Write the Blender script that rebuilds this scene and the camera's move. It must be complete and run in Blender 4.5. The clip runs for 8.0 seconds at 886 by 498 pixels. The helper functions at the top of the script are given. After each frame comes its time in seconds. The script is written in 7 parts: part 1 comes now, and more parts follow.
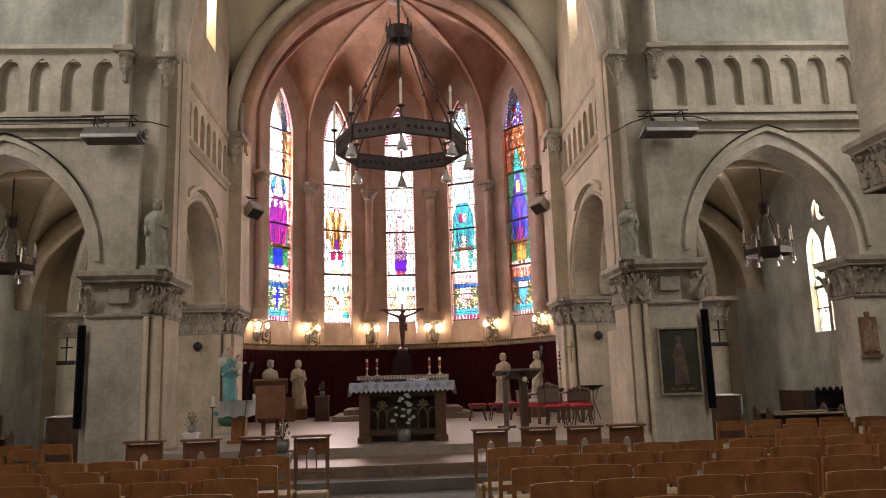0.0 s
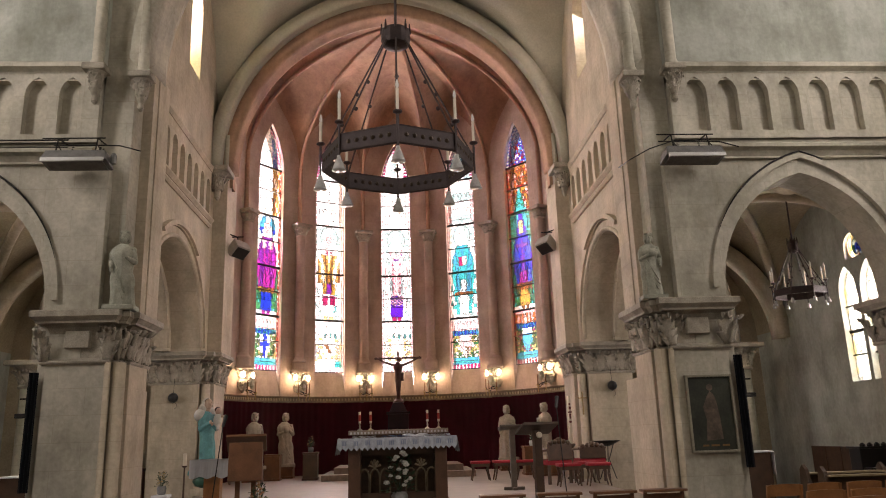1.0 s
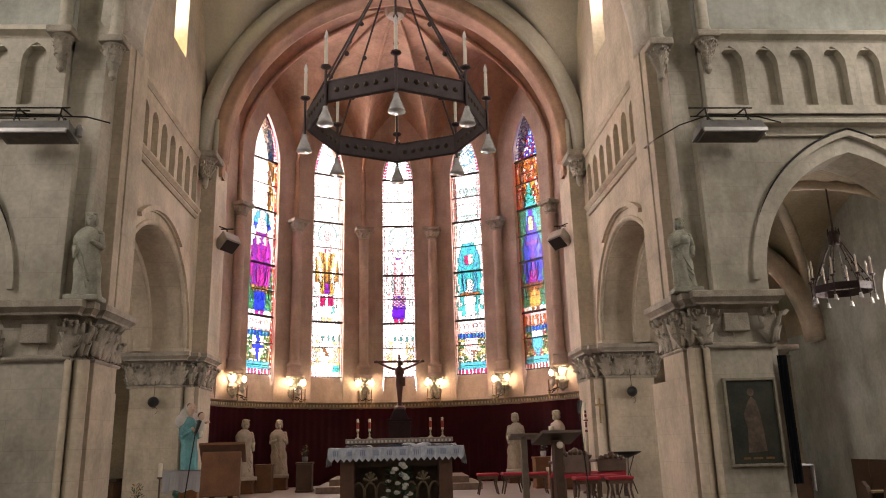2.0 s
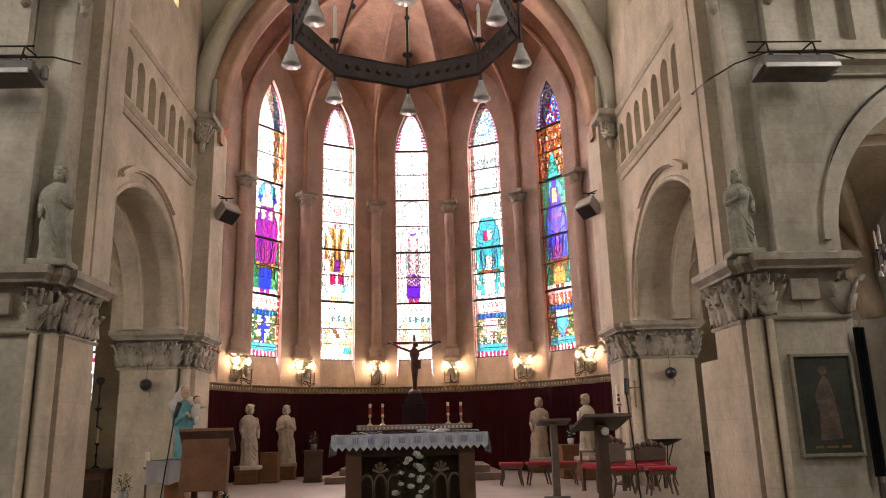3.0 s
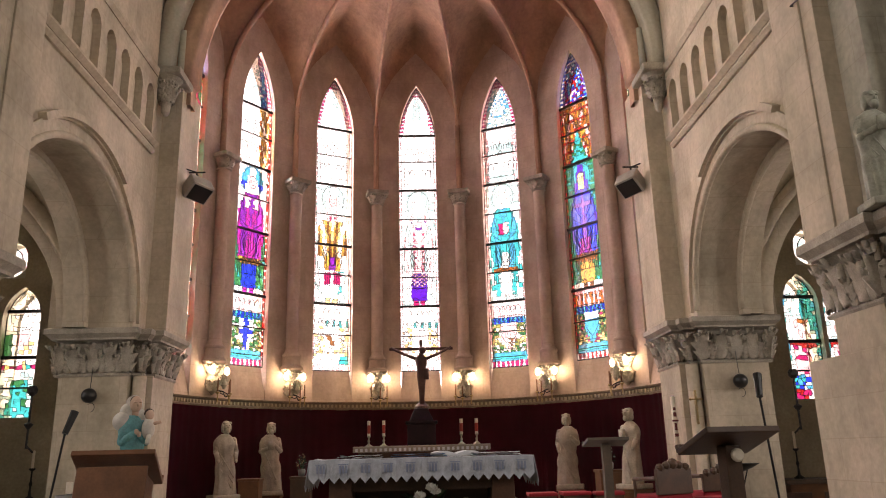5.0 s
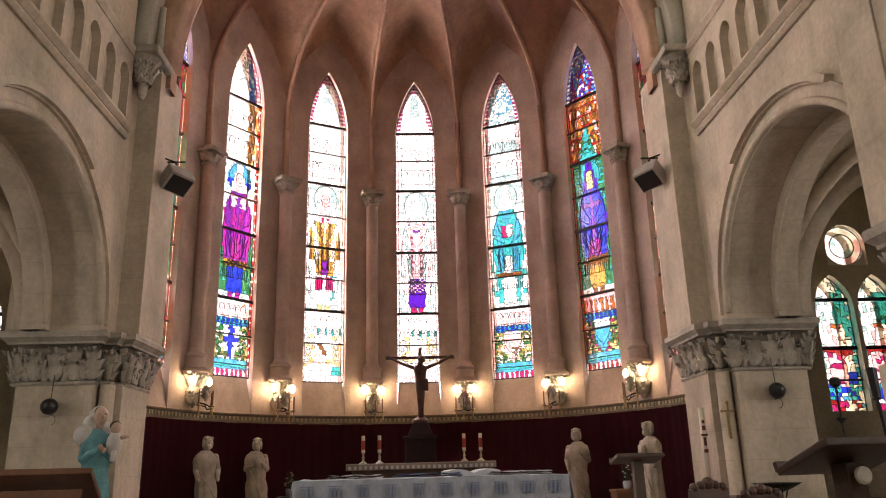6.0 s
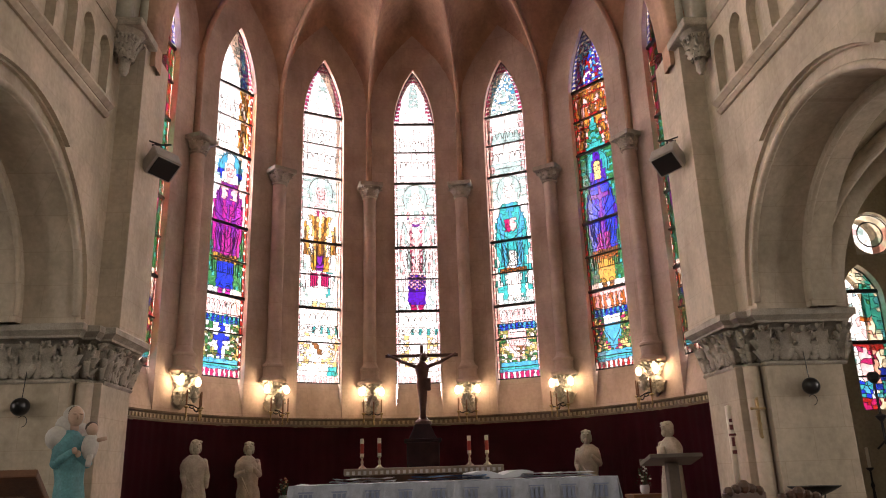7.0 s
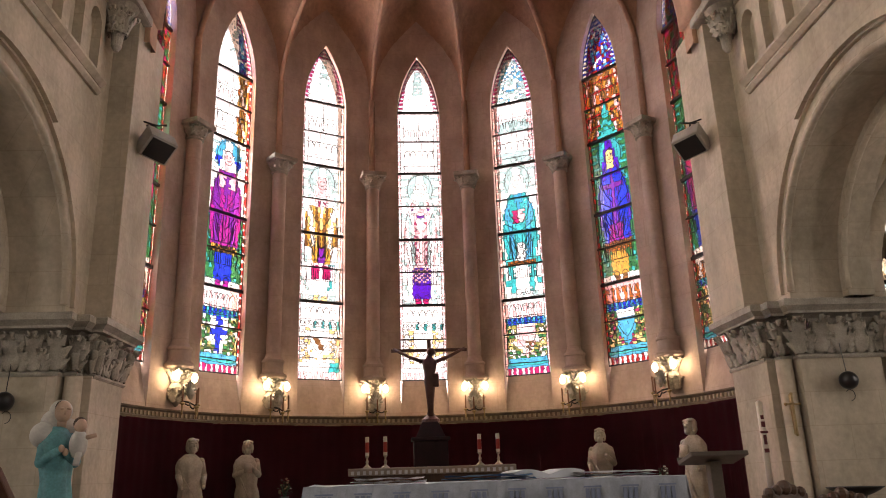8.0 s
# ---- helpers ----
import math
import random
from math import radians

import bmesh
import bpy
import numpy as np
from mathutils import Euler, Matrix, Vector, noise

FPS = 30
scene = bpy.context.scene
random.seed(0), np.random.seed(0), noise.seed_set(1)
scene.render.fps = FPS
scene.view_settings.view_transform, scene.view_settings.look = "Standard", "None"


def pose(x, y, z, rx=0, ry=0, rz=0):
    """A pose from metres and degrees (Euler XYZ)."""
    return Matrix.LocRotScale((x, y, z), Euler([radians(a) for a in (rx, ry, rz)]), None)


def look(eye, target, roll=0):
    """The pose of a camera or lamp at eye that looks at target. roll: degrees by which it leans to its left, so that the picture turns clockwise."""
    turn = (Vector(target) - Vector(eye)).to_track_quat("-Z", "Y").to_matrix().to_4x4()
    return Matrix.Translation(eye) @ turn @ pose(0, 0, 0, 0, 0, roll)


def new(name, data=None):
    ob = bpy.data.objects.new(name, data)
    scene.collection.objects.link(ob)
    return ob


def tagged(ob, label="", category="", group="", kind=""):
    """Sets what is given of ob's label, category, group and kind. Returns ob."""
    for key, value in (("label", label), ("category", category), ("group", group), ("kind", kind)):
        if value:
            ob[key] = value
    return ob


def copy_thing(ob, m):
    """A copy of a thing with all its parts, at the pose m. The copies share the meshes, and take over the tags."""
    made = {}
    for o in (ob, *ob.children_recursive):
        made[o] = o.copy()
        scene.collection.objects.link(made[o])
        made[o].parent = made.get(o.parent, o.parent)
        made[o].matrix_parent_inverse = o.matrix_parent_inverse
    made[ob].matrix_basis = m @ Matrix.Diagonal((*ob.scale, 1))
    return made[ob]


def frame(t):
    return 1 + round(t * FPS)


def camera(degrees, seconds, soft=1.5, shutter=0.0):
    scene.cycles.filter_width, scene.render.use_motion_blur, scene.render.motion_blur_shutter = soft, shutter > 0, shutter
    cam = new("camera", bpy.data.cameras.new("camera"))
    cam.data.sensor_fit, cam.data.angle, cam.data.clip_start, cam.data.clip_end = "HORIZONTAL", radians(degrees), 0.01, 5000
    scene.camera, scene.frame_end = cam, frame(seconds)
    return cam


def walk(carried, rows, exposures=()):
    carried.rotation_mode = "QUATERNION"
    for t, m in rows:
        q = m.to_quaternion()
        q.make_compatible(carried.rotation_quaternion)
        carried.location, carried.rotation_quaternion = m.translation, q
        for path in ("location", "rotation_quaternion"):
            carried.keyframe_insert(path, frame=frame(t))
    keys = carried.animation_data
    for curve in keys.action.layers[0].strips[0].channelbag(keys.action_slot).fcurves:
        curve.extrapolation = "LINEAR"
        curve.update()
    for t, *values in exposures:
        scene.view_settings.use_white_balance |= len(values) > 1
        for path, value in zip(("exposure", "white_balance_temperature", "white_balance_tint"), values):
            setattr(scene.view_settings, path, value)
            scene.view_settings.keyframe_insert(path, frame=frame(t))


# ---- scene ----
cam = camera(61.2, 8.0, soft=1.0)
METRES, EYE, TILT, LEAN, TURN = 10.3, 1.6, 0.0, 0.0, -3.4
ROWS = [
    (0.0, 0.0, 0.0, 0.0, 0.31, 9.96, 1.74),
    (0.5, -0.0063, 0.0674, 0.0006, 0.07, 11.13, 1.75),
    (1.0, -0.0082, 0.1463, 0.003, 0.04, 13.88, 1.78),
    (1.5, -0.0092, 0.2171, 0.0038, -0.11, 14.8, 1.59),
    (3.0, -0.017, 0.4405, 0.0023, 1.5, 13.66, 1.43),
    (3.5, -0.0215, 0.5135, 0.0031, 1.74, 13.6, 1.54),
    (4.0, -0.0295, 0.5851, 0.0058, 1.94, 13.93, 1.56),
    (4.5, -0.0364, 0.6521, 0.0034, 1.86, 14.53, 1.53),
    (6.0, -0.0632, 0.8407, 0.0054, 1.16, 16.43, 1.47),
    (6.5, -0.0721, 0.8815, 0.0031, 0.82, 16.75, 1.79),
    (7.0, -0.0828, 0.9258, 0.0034, 0.71, 16.85, 1.76),
    (7.5, -0.0973, 0.962, 0.0048, 0.59, 16.88, 1.77),
    (8.0, -0.1057, 0.99, 0.0035, 0.4, 16.88, 1.76),
]
walk(cam, [(t, pose(0, 0, EYE, TILT, LEAN, TURN) @ pose(METRES * x, METRES * y, METRES * z, 90 + pitch, roll, yaw)) for t, x, y, z, yaw, pitch, roll in ROWS],
     exposures=((0.0, 0.08, 7050, 19), (3.0, 0.2, 7050, 19), (4.5, 0.22, 7050, 19), (6.0, -0.06, 7050, 18), (8.0, -0.24, 7050, 18)))

# ---- world, sun and large lights ----
world = bpy.data.worlds.new("sky")
scene.world = world
world.use_nodes = True
_n, _l = world.node_tree.nodes, world.node_tree.links
_sky = _n.new("ShaderNodeTexSky")
_sky.sky_type, _sky.sun_disc = "NISHITA", False
_sky.sun_elevation, _sky.sun_rotation = radians(48), radians(-35)
_sky.air_density, _sky.dust_density = 1.0, 4.0
_n["Background"].inputs["Strength"].default_value = 0.15
_l.new(_sky.outputs[0], _n["Background"].inputs["Color"])

sun = new("sun", bpy.data.lights.new("sun", "SUN"))
sun.data.energy, sun.data.angle, sun.data.color = 1.0, radians(12), (1.0, 0.95, 0.88)
sun.matrix_world = look((-20, 40, 48), (0, 10, 0))


def area_lamp(name, eye, target, w, h, power, colour):
    d = bpy.data.lights.new(name, "AREA")
    d.shape, d.size, d.size_y, d.energy, d.color = "RECTANGLE", w, h, power, colour
    ob = new(name, d)
    ob.matrix_world = look(eye, target)
    return ob


def point_lamp(name, at, power, colour, radius=0.06):
    d = bpy.data.lights.new(name, "POINT")
    d.energy, d.color, d.shadow_soft_size = power, colour, radius
    ob = new(name, d)
    ob.location = at
    return ob


# ---- materials ----
def mat(name, colour, rough=0.8, metal=0.0, grain=40.0, stain=1.2, vary=0.25, bump=0.15, second=None, coat=0.0, joints=None, streak=0.0):
    """A surface with fine grain, broad stains and relief. streak: damp runs down the wall; joints: (width, height) of faint masonry courses."""
    m = bpy.data.materials.new(name)
    m.use_nodes = True
    n, l = m.node_tree.nodes, m.node_tree.links
    b = n["Principled BSDF"]
    b.inputs["Roughness"].default_value, b.inputs["Metallic"].default_value = rough, metal
    b.inputs["Coat Weight"].default_value = coat
    tc = n.new("ShaderNodeTexCoord")
    geo = n.new("ShaderNodeNewGeometry")
    n1, n2 = n.new("ShaderNodeTexNoise"), n.new("ShaderNodeTexNoise")
    n1.inputs["Scale"].default_value, n1.inputs["Detail"].default_value = grain, 6.0
    n2.inputs["Scale"].default_value, n2.inputs["Detail"].default_value, n2.inputs["Roughness"].default_value = stain, 8.0, 0.62
    l.new(geo.outputs["Position"], n1.inputs["Vector"])
    l.new(geo.outputs["Position"], n2.inputs["Vector"])
    r = n.new("ShaderNodeValToRGB")
    dark = [c * (1 - vary) for c in colour] if second is None else second
    r.color_ramp.elements[0].position, r.color_ramp.elements[1].position = 0.35, 0.65
    r.color_ramp.elements[0].color, r.color_ramp.elements[1].color = (*dark, 1), (*colour, 1)
    l.new(n2.outputs["Fac"], r.inputs["Fac"])
    mix = n.new("ShaderNodeMix")
    mix.data_type, mix.blend_type = "RGBA", "MULTIPLY"
    mix.inputs["Factor"].default_value = 1.0
    r2 = n.new("ShaderNodeValToRGB")
    lo = 1 - vary * 0.6
    r2.color_ramp.elements[0].position, r2.color_ramp.elements[1].position = 0.3, 0.7
    r2.color_ramp.elements[0].color, r2.color_ramp.elements[1].color = (lo, lo, lo, 1), (1, 1, 1, 1)
    l.new(n1.outputs["Fac"], r2.inputs["Fac"])
    l.new(r.outputs["Color"], mix.inputs["A"])
    l.new(r2.outputs["Color"], mix.inputs["B"])
    out = mix.outputs["Result"]
    height = n1.outputs["Fac"]
    if streak:
        mp3, n3, r3, m3 = n.new("ShaderNodeMapping"), n.new("ShaderNodeTexNoise"), n.new("ShaderNodeValToRGB"), n.new("ShaderNodeMix")
        mp3.inputs["Scale"].default_value = (1.4, 1.4, 0.5)
        n3.inputs["Scale"].default_value, n3.inputs["Detail"].default_value, n3.inputs["Roughness"].default_value = 1.4, 7.0, 0.68
        r3.color_ramp.elements[0].position, r3.color_ramp.elements[1].position = 0.36, 0.56
        lo3 = 1 - streak
        r3.color_ramp.elements[0].color, r3.color_ramp.elements[1].color = (lo3, lo3 * 1.01, lo3 * 0.97, 1), (1, 1, 1, 1)
        m3.data_type, m3.blend_type = "RGBA", "MULTIPLY"
        m3.inputs["Factor"].default_value = 1.0
        l.new(geo.outputs["Position"], mp3.inputs["Vector"])
        l.new(mp3.outputs["Vector"], n3.inputs["Vector"])
        l.new(n3.outputs["Fac"], r3.inputs["Fac"])
        l.new(out, m3.inputs["A"])
        l.new(r3.outputs["Color"], m3.inputs["B"])
        out = m3.outputs["Result"]
    if joints:
        sep, com, add = n.new("ShaderNodeSeparateXYZ"), n.new("ShaderNodeCombineXYZ"), n.new("ShaderNodeMath")
        l.new(geo.outputs["Position"], sep.inputs[0])
        l.new(sep.outputs["X"], add.inputs[0])
        l.new(sep.outputs["Y"], add.inputs[1])
        l.new(add.outputs[0], com.inputs["X"])
        l.new(sep.outputs["Z"], com.inputs["Y"])
        br = n.new("ShaderNodeTexBrick")
        br.inputs["Scale"].default_value = 1.0
        br.inputs["Brick Width"].default_value, br.inputs["Row Height"].default_value = joints
        br.inputs["Mortar Size"].default_value, br.inputs["Mortar Smooth"].default_value = 0.006, 0.4
        br.inputs["Color1"].default_value, br.inputs["Color2"].default_value = (1, 1, 1, 1), (0.95, 0.945, 0.93, 1)
        br.inputs["Mortar"].default_value = (0.86, 0.845, 0.82, 1)
        l.new(com.outputs[0], br.inputs["Vector"])
        m2 = n.new("ShaderNodeMix")
        m2.data_type, m2.blend_type = "RGBA", "MULTIPLY"
        m2.inputs["Factor"].default_value = 1.0
        l.new(out, m2.inputs["A"])
        l.new(br.outputs["Color"], m2.inputs["B"])
        out = m2.outputs["Result"]
    l.new(out, b.inputs["Base Color"])
    if bump:
        bp = n.new("ShaderNodeBump")
        bp.inputs["Strength"].default_value, bp.inputs["Distance"].default_value = bump, 0.01
        l.new(height, bp.inputs["Height"])
        l.new(bp.outputs["Normal"], b.inputs["Normal"])
    return m


def glass_mat(name, colour):
    """Stained glass: tinted light through it, a little gloss on it, streaks in the sheet."""
    m = bpy.data.materials.new(name)
    m.use_nodes = True
    n, l = m.node_tree.nodes, m.node_tree.links
    n.remove(n["Principled BSDF"])
    tr, gl, mx = n.new("ShaderNodeBsdfTransparent"), n.new("ShaderNodeBsdfGlossy"), n.new("ShaderNodeMixShader")
    gl.inputs["Roughness"].default_value = 0.15
    mx.inputs["Fac"].default_value = 0.05
    geo, nz, r = n.new("ShaderNodeNewGeometry"), n.new("ShaderNodeTexNoise"), n.new("ShaderNodeValToRGB")
    nz.inputs["Scale"].default_value, nz.inputs["Detail"].default_value = 9.0, 4.0
    r.color_ramp.elements[0].position, r.color_ramp.elements[1].position = 0.3, 0.7
    r.color_ramp.elements[0].color = (*[c * 0.55 for c in colour], 1)
    r.color_ramp.elements[1].color = (*colour, 1)
    l.new(geo.outputs["Position"], nz.inputs["Vector"])
    l.new(nz.outputs["Fac"], r.inputs["Fac"])
    l.new(r.outputs["Color"], tr.inputs["Color"])
    l.new(tr.outputs[0], mx.inputs[1])
    l.new(gl.outputs[0], mx.inputs[2])
    l.new(mx.outputs[0], n["Material Output"].inputs["Surface"])
    return m


def glow(name, colour, strength):
    m = bpy.data.materials.new(name)
    m.use_nodes = True
    b = m.node_tree.nodes["Principled BSDF"]
    b.inputs["Base Color"].default_value = (*colour, 1)
    b.inputs["Emission Color"].default_value = (*colour, 1)
    b.inputs["Emission Strength"].default_value = strength
    return m


STONE = mat("limewashed_stone", (0.64, 0.595, 0.495), 0.9, grain=14, stain=0.9, vary=0.3, second=(0.40, 0.37, 0.305), bump=0.4, joints=(0.9, 0.42), streak=0.22)
CREAM = mat("cream_limestone", (0.62, 0.525, 0.405), 0.9, grain=14, stain=0.9, vary=0.28, second=(0.44, 0.375, 0.285), bump=0.4, joints=(0.9, 0.42), streak=0.2)
PLASTER = mat("pale_plaster", (0.53, 0.545, 0.49), 0.92, grain=12, stain=0.7, vary=0.25, second=(0.31, 0.315, 0.265), bump=0.35, streak=0.26)
APSE = mat("apse_limestone", (0.58, 0.45, 0.37), 0.9, grain=14, stain=1.1, vary=0.22, second=(0.43, 0.32, 0.265), bump=0.35, joints=(1.1, 0.6), streak=0.18)
VAULT = mat("vault_plaster", (0.54, 0.335, 0.22), 0.92, grain=12, stain=0.9, vary=0.3, second=(0.33, 0.195, 0.14), bump=0.3, streak=0.22)
VAULT_PALE = mat("choir_vault_plaster", (0.55, 0.52, 0.42), 0.92, grain=20, stain=0.6, vary=0.25)
CHAPEL = mat("ochre_chapel_plaster", (0.50, 0.42, 0.29), 0.92, grain=20, stain=0.7, vary=0.4)
CARVED = mat("carved_stone", (0.47, 0.42, 0.34), 0.9, grain=50, stain=4.0, vary=0.4, bump=0.35)
CURTAIN = mat("wine_red_cloth", (0.155, 0.011, 0.029), 0.95, grain=200, stain=2.0, vary=0.3)
FLOOR = mat("nave_floor_stone", (0.20, 0.18, 0.16), 0.6, grain=30, stain=1.5, vary=0.3)
BROWN = mat("brown_marble", (0.26, 0.18, 0.13), 0.4, grain=12, stain=3, vary=0.35)
SANCT = mat("sanctuary_marble", (0.38, 0.32, 0.27), 0.35, grain=15, stain=2.0, vary=0.25)
WOOD = mat("dark_oak", (0.10, 0.052, 0.028), 0.5, grain=60, stain=5, vary=0.4)
CHAIRWOOD = mat("honey_brown_wood", (0.36, 0.155, 0.055), 0.3, grain=70, stain=6, vary=0.35)
IRON = mat("wrought_iron", (0.035, 0.032, 0.03), 0.5, metal=0.7, grain=60, stain=6, vary=0.4)
LEAD = mat("lead_came", (0.03, 0.03, 0.032), 0.7, grain=60, stain=6, vary=0.3)


# ---- building helpers ----
def mesh_from(name, bm, material, smooth=False):
    me = bpy.data.meshes.new(name)
    bmesh.ops.recalc_face_normals(bm, faces=bm.faces)
    bm.to_mesh(me)
    bm.free()
    for m in (material if isinstance(material, (list, tuple)) else [material]):
        me.materials.append(m)
    if smooth:
        for p in me.polygons:
            p.use_smooth = True
    return me


def part(name, bm, material, parent=None, label="", smooth=False):
    ob = new(name, mesh_from(name, bm, material, smooth))
    if parent is not None:
        ob.parent = parent
    if label:
        tagged(ob, label)
    return ob


def thing(name, label, category, at=(0, 0, 0), turn=0.0, group="", kind=""):
    ob = new(name)
    ob.matrix_world = pose(*at, 0, 0, turn)
    return tagged(ob, label, category, group, kind)


def box(bm, x0, x1, y0, y1, z0, z1, bevel=0.0, taper=0.0):
    v = [bm.verts.new((x, y, z)) for z, k in ((z0, 0), (z1, taper)) for x, y in ((x0 + k, y0 + k), (x1 - k, y0 + k), (x1 - k, y1 - k), (x0 + k, y1 - k))]
    fs = [bm.faces.new([v[i] for i in q]) for q in ((3, 2, 1, 0), (4, 5, 6, 7), (0, 1, 5, 4), (1, 2, 6, 5), (2, 3, 7, 6), (3, 0, 4, 7))]
    if bevel:
        es = list({e for f in fs for e in f.edges})
        bmesh.ops.bevel(bm, geom=es, offset=bevel, segments=2, profile=0.6, affect="EDGES")
    return bm


def lathe(bm, prof, n=20, at=(0, 0, 0), tilt=None, sx=1.0, sy=1.0, a0=0.0, a1=360.0):
    """A turned shape: prof is a list of (radius, height)."""
    m = (tilt or Matrix.Identity(4))
    full = a1 - a0 >= 359.9
    k = n if full else n + 1
    rings = []
    for r, z in prof:
        rings.append([bm.verts.new(Vector(at) + m @ Vector((sx * r * math.cos(radians(a0 + (a1 - a0) * i / n)), sy * r * math.sin(radians(a0 + (a1 - a0) * i / n)), z))) for i in range(k)])
    for p, q in zip(rings, rings[1:]):
        for i in range(n):
            j = (i + 1) % k
            bm.faces.new((p[i], p[j], q[j], q[i]))
    if full:
        bm.faces.new(rings[0][::-1])
        bm.faces.new(rings[-1])
    return bm


def rod(bm, p, q, r, n=8, r2=None):
    p, q = Vector(p), Vector(q)
    d = q - p
    m = d.to_track_quat("Z", "Y").to_matrix().to_4x4()
    return lathe(bm, [(r, 0), (r if r2 is None else r2, d.length)], n, p, m)


def sweep(bm, pts, prof, up=Vector((0, 0, 1)), closed_prof=True):
    """Carries a cross-section (list of (side, up)) along points; side is tangent x up."""
    rings = []
    for i, p in enumerate(pts):
        a, b = pts[max(i - 1, 0)], pts[min(i + 1, len(pts) - 1)]
        t = (Vector(b) - Vector(a)).normalized()
        s = t.cross(up).normalized()
        w = s.cross(t).normalized()
        rings.append([bm.verts.new(Vector(p) + s * c[0] + w * c[1]) for c in prof])
    n = len(prof)
    for p, q in zip(rings, rings[1:]):
        for i in range(n if closed_prof else n - 1):
            bm.faces.new((p[i], p[(i + 1) % n], q[(i + 1) % n], q[i]))
    if closed_prof:
        bm.faces.new(rings[0])
        bm.faces.new(rings[-1][::-1])
    return bm


def arch_z(u, a, b, zs, za):
    h, k = (b - a) / 2, za - zs
    if k <= 0:
        return zs
    r = max((h * h + k * k) / (2 * h), h)
    x = min(u - a, b - u)
    return zs + math.sqrt(max(r * r - (r - x) ** 2, 0)) * k / math.sqrt(max(r * r - (r - h) ** 2, 1e-9))


def pierced(bm, mp, u0, u1, z0, z1, d0, d1, openings=(), step=1.0, splay=1.0, na=10, back=True):
    """A wall of thickness d0..d1 with pointed openings (a, b, bottom, spring, apex) through it."""
    cols = []
    u = u0
    def plain(a, b):
        n = max(1, math.ceil((b - a) / step))
        return [a + (b - a) * i / n for i in range(n + 1)]
    for a, b, zb, zs, za in sorted(openings):
        p = plain(u, a)
        cols += [(p[i], p[i + 1], None) for i in range(len(p) - 1)]
        o = (a, b, zb, zs, za)
        us = [a + (b - a) * (0.5 - 0.5 * math.cos(math.pi * i / (2 * na))) for i in range(2 * na + 1)]
        cols += [(us[i], us[i + 1], o) for i in range(2 * na)]
        u = b
    p = plain(u, u1)
    cols += [(p[i], p[i + 1], None) for i in range(len(p) - 1)]
    inner = {}
    for a, b, zb, zs, za in openings:
        c = (a + b) / 2
        inner[a], inner[b] = c + (a - c) * splay, c + (b - c) * splay
    def back_u(u, o):
        if o:
            c = (o[0] + o[1]) / 2
            return c + (u - c) * splay
        return inner.get(u, u)
    def quad(*v):
        bm.faces.new([bm.verts.new(mp(*w)) for w in v])
    for a, b, o in cols:
        ba, bb = back_u(a, o), back_u(b, o)
        spans = [(z0, z0, z1, z1)]
        if o:
            oa, ob_, zb, zs, za = o
            ta, tb = arch_z(a, oa, ob_, zs, za), arch_z(b, oa, ob_, zs, za)
            spans = [(ta, tb, z1, z1)]
            if zb > z0:
                spans.append((z0, z0, zb, zb))
                quad((a, zb, d0), (b, zb, d0), (bb, zb, d1), (ba, zb, d1))
            quad((a, ta, d0), (b, tb, d0), (bb, tb, d1), (ba, ta, d1))
        for la, lb, ha, hb in spans:
            quad((a, la, d0), (b, lb, d0), (b, hb, d0), (a, ha, d0))
            if back:
                quad((ba, la, d1), (bb, lb, d1), (bb, hb, d1), (ba, ha, d1))
    for a, b, zb, zs, za in openings:
        for s in (a, b):
            quad((s, zb, d0), (s, zs, d0), (inner[s], zs, d1), (inner[s], zb, d1))
    for s in (u0, u1):
        quad((s, z0, d0), (s, z1, d0), (s, z1, d1), (s, z0, d1))
    quad((u0, z1, d0), (u1, z1, d0), (u1, z1, d1), (u0, z1, d1))
    bmesh.ops.remove_doubles(bm, verts=bm.verts, dist=0.0008)
    return bm

# ---- plan ----
CX, CY, R = 0.05, 22.0, 5.2          # middle and radius of the apse
BAY = math.pi / 7                    # seven window bays
SILL, SPRING, APEX = 3.75, 10.2, 11.85
WALL_Y = 13.9                        # east walls beside the choir arch
PX = 4.45                            # inner face of the crossing piers
FZ = 0.5                            # sanctuary floor


def bay_angle(i, u=0.5):
    """Angle from the axis of bay i (0..6) at u across it."""
    return (i - 3.5 + u) * BAY


def apse(th, z, d):
    return Vector((CX + (R + d) * math.sin(th), CY + (R + d) * math.cos(th), z))


def setting(name, bm, material, label="", category="", smooth=False):
    ob = part(name, bm, material, None, "", smooth)
    return tagged(ob, label, category, "", "structure")


# ---- ground and floors ----
bm = bmesh.new()
box(bm, -400, 400, -400, 400, -0.5, -0.3)
setting("ground", bm, mat("outside_gravel", (0.2, 0.19, 0.17), 0.95, grain=8, stain=0.2, vary=0.3), "pale gravel ground round the church", "ground")
bm = bmesh.new()
box(bm, -11.0, 11.0, -14, 29, -0.3, 0.0)
setting("floor", bm, FLOOR, "worn dark stone nave floor", "floor")
bm = bmesh.new()
pts = [(-4.3, 13.5), (4.3, 13.5), (4.3, 19), (5.15, 21)] + [(apse(radians(a), 0, 0).x, apse(radians(a), 0, 0).y) for a in range(90, -91, -6)] + [(-5.15, 21), (-4.3, 19)]
top = [bm.verts.new((x, y, FZ)) for x, y in pts]
bot = [bm.verts.new((x, y, 0.0)) for x, y in pts]
bm.faces.new(top)
for i in range(len(pts)):
    j = (i + 1) % len(pts)
    bm.faces.new((bot[i], bot[j], top[j], top[i]))
